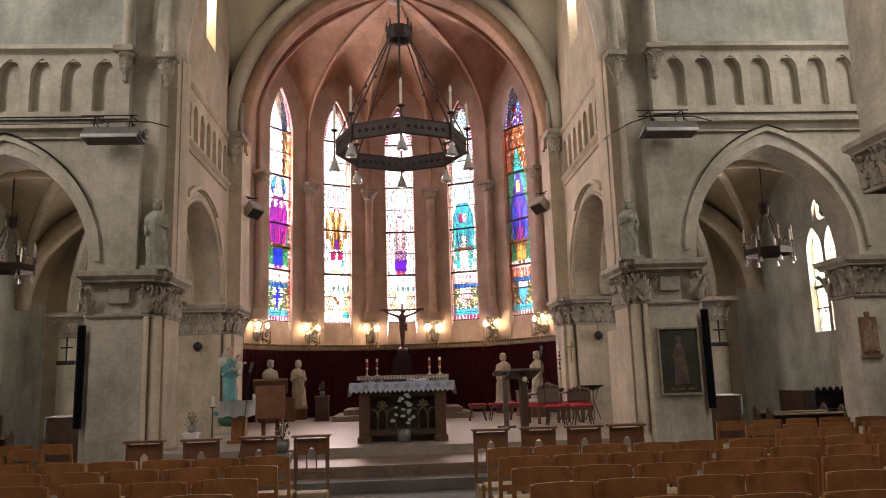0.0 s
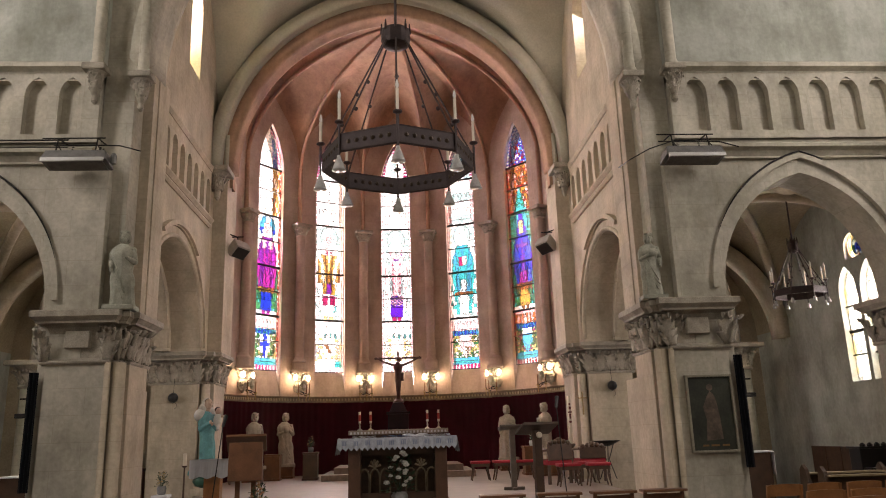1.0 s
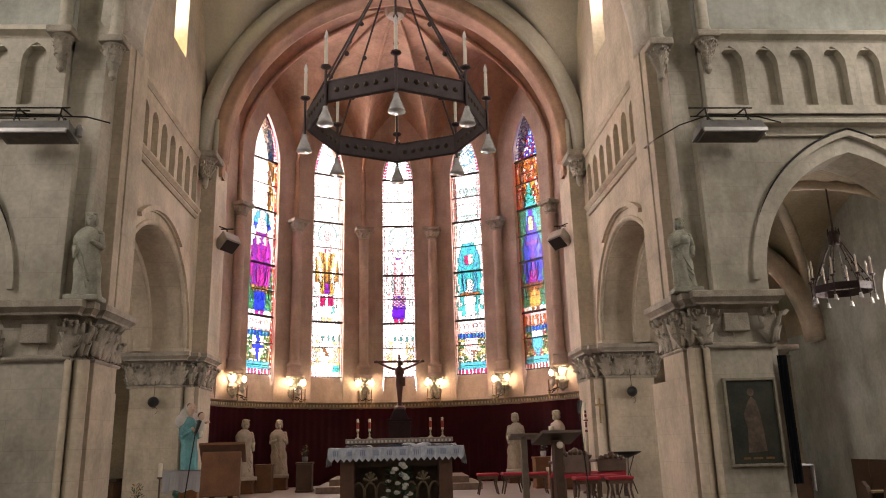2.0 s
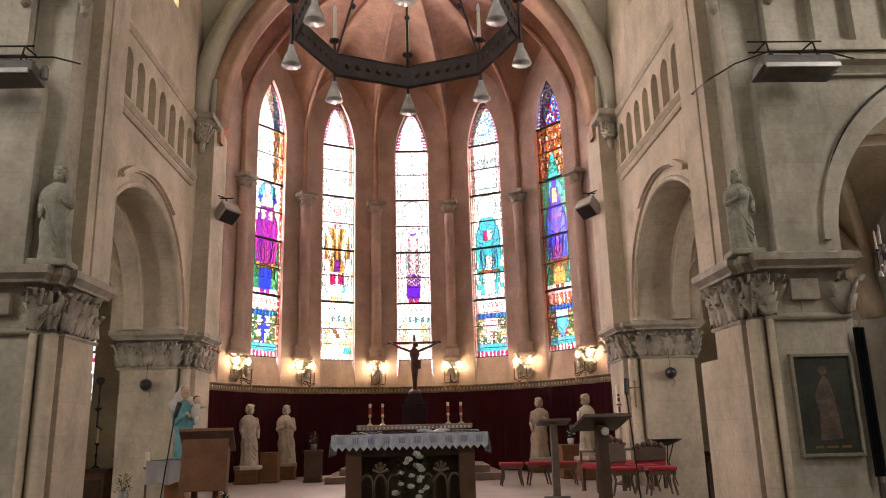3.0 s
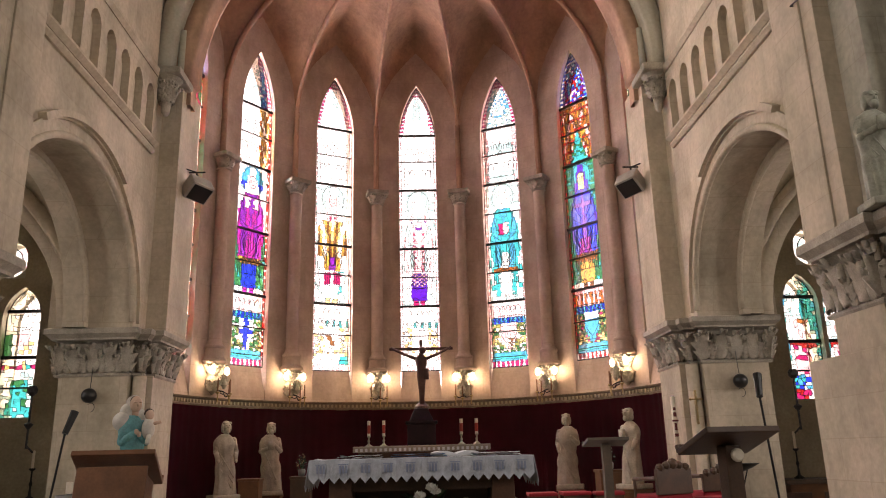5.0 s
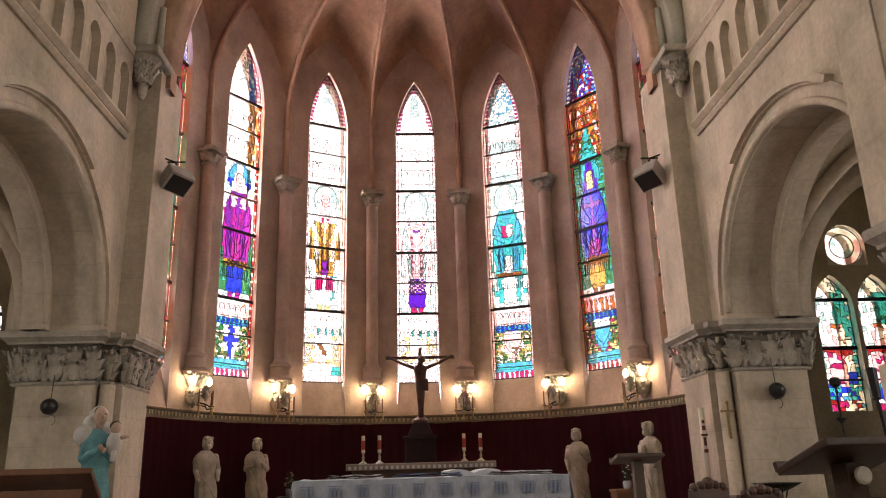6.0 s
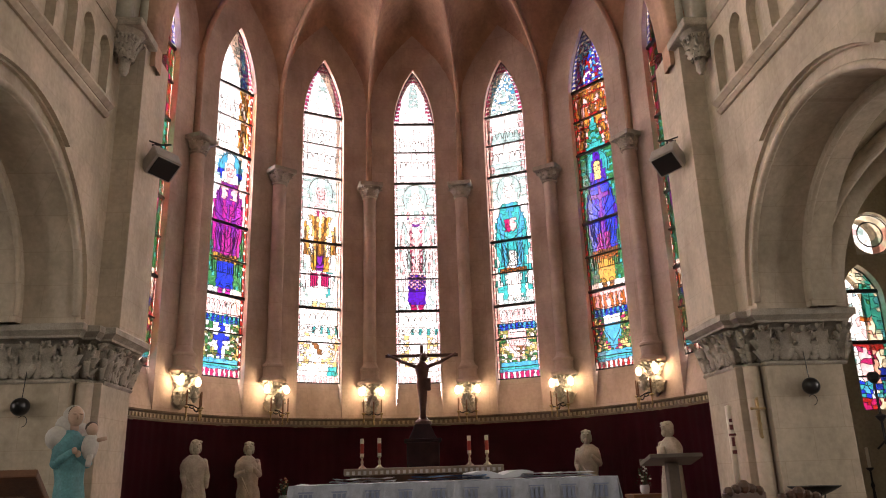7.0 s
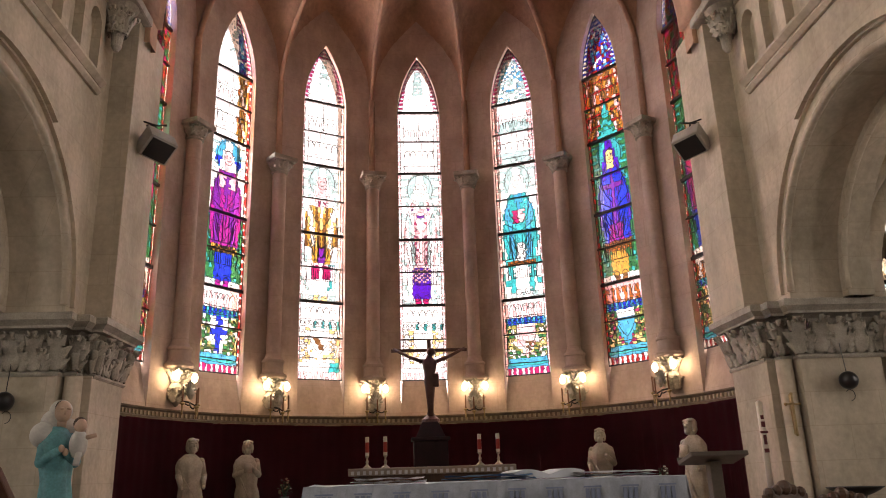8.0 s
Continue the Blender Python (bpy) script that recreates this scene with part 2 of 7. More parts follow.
setting("sanctuary_floor", bm, SANCT, "pale polished stone sanctuary floor", "floor")
for y0, y1, z in ((11.55, 12.0, 0.17), (12.0, 13.5, 0.34)):
    bm = bmesh.new()
    box(bm, -4.3, 4.3, y0, y1, 0.0, z, 0.012)
    setting("step", bm, FLOOR if z < 0.3 else BROWN, "long worn stone step before the sanctuary", "step")

# ---- apse wall with seven tall windows ----
bm = bmesh.new()
WW = 0.53                            # half width of an opening at the wall's face
ops = []
for i in range(7):
    c = bay_angle(i) * R
    ops.append((c - WW, c + WW, 2.95, SPRING, APEX + 0.1))
half = math.pi / 2 * R
pierced(bm, lambda u, z, d: apse(u / R, z, d), -half, half, 0.0, 13.2, 0.0, 0.55, ops, step=0.3, splay=0.92, na=8)
setting("wall_apse", bm, APSE, "curved pale limestone apse wall with seven tall pointed openings", "wall")
for s, nm in ((-1, "wall_apse_north"), (1, "wall_apse_south")):
    bm = bmesh.new()
    xs = sorted((CX + s * R, CX + s * (R + 0.55)))
    box(bm, xs[0], xs[1], 20.8, CY + 0.02, 0, 13.2)
    setting(nm, bm, APSE, "short straight limestone wall beside the apse", "wall")


# ---- vaults ----
VSPRING, VRISE = 10.3, 3.4


def vault_z(v):
    return VSPRING + VRISE * math.sqrt(max(1 - (1 - v) ** 2, 0))


BOSS_Y = CY
bm = bmesh.new()
for i in range(7):
    grid = []
    for a in range(17):
        u = a / 16
        row = []
        for b in range(17):
            v = 1 - math.cos(b / 16 * math.pi / 2)
            p = apse(bay_angle(i, u), 0, 0.02)
            lift = arch_z(u, 0, 1, VSPRING, 12.75) - VSPRING
            z = vault_z(v) + lift * (1 - v) ** 3
            z = min(z, VSPRING + VRISE + 0.1)
            row.append(bm.verts.new((CX + (p.x - CX) * (1 - v), BOSS_Y + (p.y - BOSS_Y) * (1 - v), z)))
        grid.append(row)
    for a in range(16):
        for b in range(16):
            bm.faces.new((grid[a][b], grid[a + 1][b], grid[a + 1][b + 1], grid[a][b + 1]))
# short barrel between the half dome and the arch
rim = []
for y in (20.5, CY):
    row = []
    for a in range(33):
        x = -math.cos(a / 32 * math.pi)
        row.append(bm.verts.new((CX + x * (R + 0.02), y, VSPRING + VRISE * math.sqrt(max(1 - x * x, 0)))))
    rim.append(row)
for a in range(32):
    bm.faces.new((rim[0][a], rim[0][a + 1], rim[1][a + 1], rim[1][a]))
bmesh.ops.remove_doubles(bm, verts=bm.verts, dist=0.001)
setting("ceiling_apse", bm, VAULT, "rose-brown plastered ribbed vault of the apse", "vault", True)

RIB = [(-0.04, 0.06), (-0.045, -0.01), (-0.02, -0.05), (0.02, -0.05), (0.045, -0.01), (0.04, 0.06)]
for i in range(8):
    bm = bmesh.new()
    p = apse(bay_angle(i, 0.0), 0, -0.03)
    pts = []
    for b in range(25):
        v = 1 - math.cos(b / 24 * math.pi / 2)
        v = min(v, 0.97)
        pts.append(Vector((CX + (p.x - CX) * (1 - v), BOSS_Y + (p.y - BOSS_Y) * (1 - v), vault_z(v) - 0.02)))
        if b == 0:
            lathe(bm, [(0.075, 8.6), (0.075, VSPRING + 0.3)], 10, (p.x, p.y, 0))
    sweep(bm, pts, RIB)
    setting("vault_rib", bm, VAULT, "moulded stone rib of the apse vault", "rib", True)
bm = bmesh.new()
lathe(bm, [(0.05, -0.35), (0.25, -0.3), (0.32, -0.15), (0.3, 0.05)], 16, (CX, BOSS_Y - 0.05, VSPRING + VRISE))
setting("vault_boss", bm, CARVED, "carved stone boss where the ribs meet", "boss")


def pointed_points(y, hw, zs, za, n=40, x0=0.0):
    r = []
    for i in range(n + 1):
        u = -math.cos(math.pi * i / n) * hw
        r.append(Vector((x0 + u, y, arch_z(u, -hw, hw, zs, za))))
    return r


bm = bmesh.new()
nx, ny = 44, 30
g = []
for a in range(nx + 1):
    x = -4.6 * math.cos(math.pi * a / nx)
    row = []
    for b in range(ny + 1):
        y = 14.9 + (20.35 - 14.9) * (0.5 - 0.5 * math.cos(math.pi * b / ny))
        row.append(bm.verts.new((x, y, max(arch_z(x, -4.6, 4.6, 8.5, 14.0), arch_z(y, 14.9, 20.35, 8.5, 13.6)))))
    g.append(row)
for a in range(nx):
    for b in range(ny):
        bm.faces.new((g[a][b], g[a + 1][b], g[a + 1][b + 1], g[a][b + 1]))
setting("ceiling_choir", bm, VAULT_PALE, "greenish cream plastered vault over the choir", "vault", True)


def arch_ring(name, y, hw, zs, za, prof, material, label):
    bm = bmesh.new()
    sweep(bm, pointed_points(y, hw, zs, za, 48), prof, up=Vector((0, 1, 0)))
    setting(name, bm, material, label, "arch", True)


# stepped mouldings of the arch before the apse and of the crossing arch
STEP = [(-0.3, -0.35), (0.0, -0.35), (0.05, -0.2), (0.0, -0.12), (0.05, 0.0), (0.0, 0.12), (0.05, 0.2), (0.0, 0.35), (-0.3, 0.35)]
arch_ring("apse_arch", 20.25, 4.1, 8.4, 12.88, [(-a, b) for a, b in STEP], VAULT, "moulded rose stone arch before the apse")
arch_ring("apse_arch_outer", 19.8, 4.4, 8.4, 13.22, [(-a, b * 0.5) for a, b in STEP], VAULT_PALE, "outer moulding of the arch before the apse")
arch_ring("choir_arch", 14.5, 4.35, 8.3, 13.4, [(-a, b * 1.6) for a, b in STEP], STONE, "broad moulded crossing arch before the choir")

# wall over the apse arch
bm = bmesh.new()
pierced(bm, lambda u, z, d: Vector((u, 20.3 + d, z)), -5.8, 5.8, 8.0, 14.6, 0.0, 0.3, [(-4.17, 4.17, 8.0, 8.4, 12.97)], na=20)
setting("wall_over_apse", bm, VAULT, "wall above the apse arch", "wall")

# ---- choir side walls, piers, east walls, side chapels ----
for s, nm in ((-1, "north"), (1, "south")):
    side = lambda u, z, d, s=s: Vector((s * (4.57 + d), u, z))
    bm = bmesh.new()
    pierced(bm, side, 15.0, 19.75, 3.7, 6.85, 0.0, 0.7, [(15.1, 19.45, 3.7, 3.78, 5.9)], na=18)
    setting("wall_choir_" + nm, bm, CREAM, "pale stone choir wall with a tall pointed arch", "wall")
    # the narrower inner order of the same arch
    bm = bmesh.new()
    pierced(bm, side, 15.0, 19.75, 3.7, 6.85, 0.704, 1.05, [(15.24, 19.31, 3.7, 3.78, 5.78)], na=18)
    setting("choir_arch_inner_" + nm, bm, CREAM, "plain inner order of the choir arch", "arch")
    for dx, ya, yb, zt, r in ((0.70, 15.26, 19.29, 5.76, 0.035), (0.0, 15.14, 19.41, 5.86, 0.05)):
        bm = bmesh.new()
        pts = [Vector((s * (4.57 + dx), ya + (yb - ya) * (0.5 - 0.5 * math.cos(math.pi * i / 40)), 0)) for i in range(41)]
        for q in pts:
            q.z = arch_z(q.y, ya, yb, 3.78, zt)
        sweep(bm, pts, [(r * math.cos(k * math.pi / 4), r * math.sin(k * math.pi / 4)) for k in range(8)], up=Vector((1, 0, 0)))
        setting("arch_roll", bm, CREAM, "round stone roll along the edge of the choir arch", "trim", True)
    bm = bmesh.new()
    n = 8
    w = (19.6 - 15.1) / n
    pierced(bm, side, 15.0, 19.6, 6.85, 8.3, -0.03, 0.1, [(15.1 + w * i + 0.1, 15.1 + w * (i + 1) - 0.1, 7.02, 7.7, 7.92) for i in range(n)], na=4)
    box(bm, *sorted((s * 4.67, s * 5.6)), 15.0, 19.6, 6.85, 8.3)
    setting("blind_arcade_" + nm, bm, CREAM, "row of small blind pointed niches in stone", "arcade")
    for z, h, d in ((6.9, 0.12, 0.14), (6.78, 0.1, 0.08), (8.24, 0.14, 0.1)):
        bm = bmesh.new()
        sweep(bm, [Vector((s * 4.57, 15.0, z)), Vector((s * 4.57, 19.6, z))], [(s * a, b) for a, b in ((0.1, -h / 2), (-d * 0.5, -h / 2), (-d, 0), (-d, h * 0.3), (-d * 0.6, h / 2), (0.1, h / 2))])
        setting("string_course", bm, CREAM, "moulded stone string course", "trim")
    bm = bmesh.new()
    pierced(bm, side, 15.0, 19.6, 8.3, 13.9, 0.0, 0.9, [(17.3, 18.2, 10.0, 11.7, 12.4)], na=6, splay=0.85)
    setting("wall_clerestory_" + nm, bm, CREAM, "plastered clerestory wall with a lancet", "wall")

    # choir pier (behind) and crossing pier (in front)
    pier = thing("choir_pier_" + nm, "square pale stone pier between choir and apse", "pier", kind="structure")
    for x0, x1, y0, y1, z0, z1 in ((4.63, 5.72, 19.6, 20.9, 0, 2.97), (4.33, 4.7, 19.88, 20.95, 0, 2.97), (4.6, 6.0, 19.64, 20.85, 3.66, 13.0), (4.25, 4.62, 20.1, 21.2, 3.66, 8.4)):
        bm = bmesh.new()
        box(bm, *sorted((s * x0, s * x1)), y0, y1, z0, z1, 0.012)
        part("pier_block", bm, CREAM, pier)
    pier = thing("crossing_pier_" + nm, "large pale stone crossing pier", "pier", kind="structure")
    for x0, x1, y0, y1, z0, z1 in ((4.62, 5.63, 13.95, 15.0, 0, 2.93), (4.4, 4.7, 14.28, 15.18, 0, 2.93), (4.385, 4.69, 14.24, 15.8 if s > 0 else 15.2, 0, 2.52), (4.58, 5.2, 14.14, 15.0, 3.7, 13.0),
                                   (4.4, 4.6, 14.6, 15.52, 3.7, 8.4), (4.375, 4.46, 14.84, 15.46, 3.7, 8.4), (4.86, 5.72, 13.97, 14.2, 3.7, 6.3)):
        bm = bmesh.new()
        box(bm, *sorted((s * x0, s * x1)), y0, y1, z0, z1, 0.012)
        # cooler front, warmer inner blocks: the apse's pinkish light put into the stone colour
        part("pier_block", bm, STONE if x0 > 4.55 else CREAM, pier)

    # east wall with the chapel arch, blind arcade and string courses
    east = lambda u, z, d, s=s: Vector((s * u, WALL_Y + d, z))
    bm = bmesh.new()
    pierced(bm, east, 5.1, 11.0, 0.0, 6.7, 0.1, 0.9, [(5.75, 9.0, 0.0, 3.95, 6.05)], na=14)
    setting("wall_east_" + nm, bm, STONE, "grey limewashed wall with a wide pointed arch", "wall")
    bm = bmesh.new()
    n = 7
    w = (9.4 - 5.3) / n
    pierced(bm, east, 5.1, 11.0, 6.7, 8.1, 0.02, 0.2, [(5.3 + w * i + 0.09, 5.3 + w * (i + 1) - 0.09, 6.85, 7.6, 7.92) for i in range(n)], na=4)
    box(bm, *sorted((s * 5.1, s * 11.0)), WALL_Y + 0.17, WALL_Y + 0.9, 6.7, 8.1)
    setting("blind_arcade_east_" + nm, bm, STONE, "row of small blind pointed niches in grey stone", "arcade")
    bm = bmesh.new()
    box(bm, *sorted((s * 5.1, s * 11.0)), WALL_Y + 0.1, WALL_Y + 0.9, 8.1, 14.5)
    setting("wall_east_upper_" + nm, bm, PLASTER, "plain grey plastered upper wall", "wall")

    # side chapel: east wall, outer wall with windows, vault
    bm = bmesh.new()
    end = lambda u, z, d, s=s: Vector((s * u, 21.2 + d, z))
    pierced(bm, end, 5.8, 11.0, 0.0, 4.85, 0.0, 0.6, [(6.9, 7.59, 2.42, 4.2, 4.78), (7.67, 8.36, 2.42, 4.2, 4.78)], na=6, splay=0.9)
    pierced(bm, end, 5.8, 11.0, 4.85, 8.0, 0.0, 0.6, [(7.27, 7.99, 4.95, 5.34, 5.7)], na=6, splay=0.9)
    setting("wall_chapel_east_" + nm, bm, CHAPEL, "plastered chapel end wall with twin lancets", "wall")
    bm = bmesh.new()
    out = lambda u, z, d, s=s: Vector((s * (9.75 + d), u, z))
    pierced(bm, out, 13.9, 21.2, 0.0, 5.0, 0.0, 0.6, [(15.78, 16.44, 2.45, 4.3, 4.9), (16.56, 17.22, 2.45, 4.3, 4.9)], na=6, splay=0.9)
    pierced(bm, out, 13.9, 21.2, 5.0, 8.0, 0.0, 0.6, [(16.2, 16.8, 5.02, 5.25, 5.56)], na=6, splay=0.9)
    setting("wall_chapel_" + nm, bm, PLASTER, "plastered chapel outer wall with twin lancets", "wall")
    bm = bmesh.new()
    nx, ny = 20, 30
    g = []
    for a in range(nx + 1):
        x = 5.65 + (9.75 - 5.65) * (0.5 - 0.5 * math.cos(math.pi * a / nx))
        row = []
        for b in range(ny + 1):
            y = 14.8 + (19.8 - 14.8) * (0.5 - 0.5 * math.cos(math.pi * b / ny))
            z = max(arch_z(x, 5.65, 9.75, 3.95, 6.6), arch_z(y, 14.8, 19.8, 3.95, 6.6))
            row.append(bm.verts.new((s * x, y, z)))
        row.append(bm.verts.new((s * x, 21.3, arch_z(x, 5.65, 9.75, 3.95, 6.6))))
        g.append(row)
    for a in range(nx):
        for b in range(ny + 1):
            bm.faces.new((g[a][b], g[a + 1][b], g[a + 1][b + 1], g[a][b + 1]))
    setting("ceiling_chapel_" + nm, bm, CHAPEL, "cream plastered chapel vault", "vault", True)

    # diagonal ribs of the chapel vault
    for ya, yb in ((14.85, 19.75), (19.75, 14.85)):
        bm = bmesh.new()
        pts = []
        for k in range(33):
            e = 0.5 - 0.5 * math.cos(math.pi * k / 32)
            x, y = 5.68 + (9.72 - 5.68) * e, ya + (yb - ya) * e
            pts.append(Vector((s * x, y, max(arch_z(x, 5.65, 9.75, 3.95, 6.6), arch_z(y, 14.8, 19.8, 3.95, 6.6)) - 0.02)))
        sweep(bm, pts, [(-0.1, 0.05), (-0.1, -0.05), (-0.04, -0.13), (0.04, -0.13), (0.1, -0.05), (0.1, 0.05)])
        setting("vault_rib", bm, CREAM, "moulded stone rib of the chapel vault", "rib", True)
    bm = bmesh.new()
    pts = [Vector((s * (5.7 + 4.0 * (0.5 - 0.5 * math.cos(math.pi * k / 32))), 19.75, 0)) for k in range(33)]
    for p in pts:
        p.z = arch_z(abs(p.x), 5.7, 9.7, 3.7, 6.3)
    sweep(bm, pts, [(-0.18, -0.25), (0.1, -0.25), (0.16, -0.1), (0.16, 0.1), (0.1, 0.25), (-0.18, 0.25)], up=Vector((0, 1, 0)))
    setting("chapel_arch", bm, CREAM, "moulded stone arch across the chapel", "arch", True)

# ---- nave round and behind the camera: unseen, added to enclose the room and hold fill lamps ----
for s, nm in ((-1, "north"), (1, "south")):
    bm = bmesh.new()
    pierced(bm, lambda u, z, d, s=s: Vector((s * (11.0 + d), u, z)), -14, 14.8, 0.0, 14.5, 0.0, 0.6, [(y - 1.1, y + 1.1, 6.5, 10.5, 12.0) for y in (-9, -3, 3, 9)], na=5)
    setting("wall_nave_" + nm, bm, PLASTER, "plain plastered nave wall with tall openings, added out of view", "wall")
bm = bmesh.new()
box(bm, -11, 11, -14.6, -14, 0, 14.5)
setting("wall_west", bm, PLASTER, "plain plastered end wall of the nave", "wall")
bm = bmesh.new()
box(bm, -11.6, 11.6, -14.6, 14.3, 14.5, 14.8)
setting("ceiling", bm, VAULT_PALE, "cream plastered nave ceiling", "ceiling")

# daylight in the window openings
for i in range(7):
    th = bay_angle(i)
    p, q = apse(th, 7.7, 0.5), apse(th, 7.3, -4)
    area_lamp("window_light", p, q, 1.15, 8.6, (1900, 3200, 2500, 1400, 1000, 700, 600)[i], (1.0, 0.925, 0.905))
for s in (-1, 1):
    # fill lamps in the added, unseen nave openings, powers set by the brightness wanted
    for y, power in ((-9, 50), (-3, 110), (3, 330), (9, 420)):
        area_lamp("nave_fill_light", (s * 11.2, y, 9.2), (0, y + 2.5, 6), 2.1, 5.2, power * (1.1 if s < 0 else 1.05), (1.0, 0.985, 0.95))
    area_lamp("chapel_window_light", (s * 10.28, 16.5, 4.0), (s * 5, 16.3, 2.6), 1.7, 3.4, 2600 if s > 0 else 2000, (1, 0.96, 0.9))
    area_lamp("chapel_window_light", (s * 7.68, 21.7, 4.0), (s * 7.3, 15, 3.6), 2.3, 3.6, 1100, (1, 0.95, 0.88))
    area_lamp("clerestory_light", (s * 5.5, 17.75, 11.3), (s * 3 if s > 0 else 2.5, 17.6, 7), 0.9, 2.4, 170 if s > 0 else 2200, (1.0, 0.93, 0.90))

# bright overcast sky close outside the windows
SKY = glow("bright_sky", (1.0, 0.98, 0.98), 7.5)
SKY.cycles.emission_sampling = "NONE"
bm = bmesh.new()
n = 48
for a in range(n):
    t0, t1 = -1.48 + 2.96 * a / n, -1.48 + 2.96 * (a + 1) / n
    bm.faces.new([bm.verts.new(apse(t, z, 3.0)) for t, z in ((t0, -0.3), (t1, -0.3), (t1, 22), (t0, 22))])
for s in (-1, 1):
    for q in (((12.5, 14.5), (12.5, 20.5)), ((6.0, 22.8), (10.5, 22.8))):
        (xa, ya), (xb, yb) = q
        bm.faces.new([bm.verts.new((s * x, y, z)) for x, y, z in ((xa, ya, -0.3), (xb, yb, -0.3), (xb, yb, 9), (xa, ya, 9))])
    bm.faces.new([bm.verts.new((s * 7.5, y, z)) for y, z in ((15.5, 8.5), (19.5, 8.5), (19.5, 16), (15.5, 16))])
setting("backdrop", bm, SKY, "plain bright white sky outside the windows", "sky")

# ---- stained glass ----
GL = {}
for nm, c in dict(clear=(0.30, 0.30, 0.31), pale=(0.19, 0.20, 0.205), pearl=(0.10, 0.15, 0.155), blush=(0.22, 0.13, 0.14), straw=(0.20, 0.15, 0.065),
                  gold=(0.14, 0.075, 0.014), amber=(0.115, 0.033, 0.006), brown=(0.05, 0.022, 0.008), red=(0.085, 0.004, 0.004), crimson=(0.10, 0.004, 0.030),
                  magenta=(0.085, 0.005, 0.065), violet=(0.042, 0.0045, 0.075), purple=(0.022, 0.003, 0.11), blue=(0.003, 0.009, 0.14), sky=(0.014, 0.09, 0.15),
                  teal=(0.007, 0.10, 0.11), green=(0.007, 0.042, 0.015), olive=(0.06, 0.06, 0.018), dark=(0.008, 0.006, 0.006)).items():
    GL[nm] = glass_mat("glass_" + nm, c)
GNAMES = list(GL)
GMATS = list(GL.values())

# background, canopy, robe, fold, hem, border, halo, arcade ground, shield, band, shoes
WIN = [
    dict(bg="green", canopy="red", robe="red", fold="crimson", hem="blue", border="red", halo="green", low="brown", shield="teal", band="red", shoes="brown"),
    dict(bg="green", canopy="clear", robe="violet", fold="magenta", hem="blue", border="red", halo="sky", low="blush", shield="blue", band="teal", shoes="magenta"),
    dict(bg="clear", canopy="clear", robe="straw", fold="gold", hem="crimson", border="blush", halo="pearl", low="clear", shield="clear", band="pearl", shoes="straw"),
    dict(bg="clear", canopy="clear", robe="clear", fold="blush", hem="purple", border="blush", halo="pearl", low="clear", shield="clear", band="pearl", shoes="crimson"),
    dict(bg="teal", canopy="clear", robe="sky", fold="teal", hem="clear", border="blush", halo="pearl", low="blush", shield="blush", band="sky", shoes="pale"),
    dict(bg="green", canopy="amber", robe="blue", fold="purple", hem="gold", border="red", halo="teal", low="amber", shield="sky", band="sky", shoes="brown"),
    dict(bg="green", canopy="red", robe="crimson", fold="violet", hem="blue", border="red", halo="green", low="amber", shield="clear", band="teal", shoes="brown"),
]
DEEP = (0, 5, 6)                     # windows with hardly any white glass
BURNT_OUT = (2, 3)                       # windows painted nearly white: their overexposure is put into the glass colour


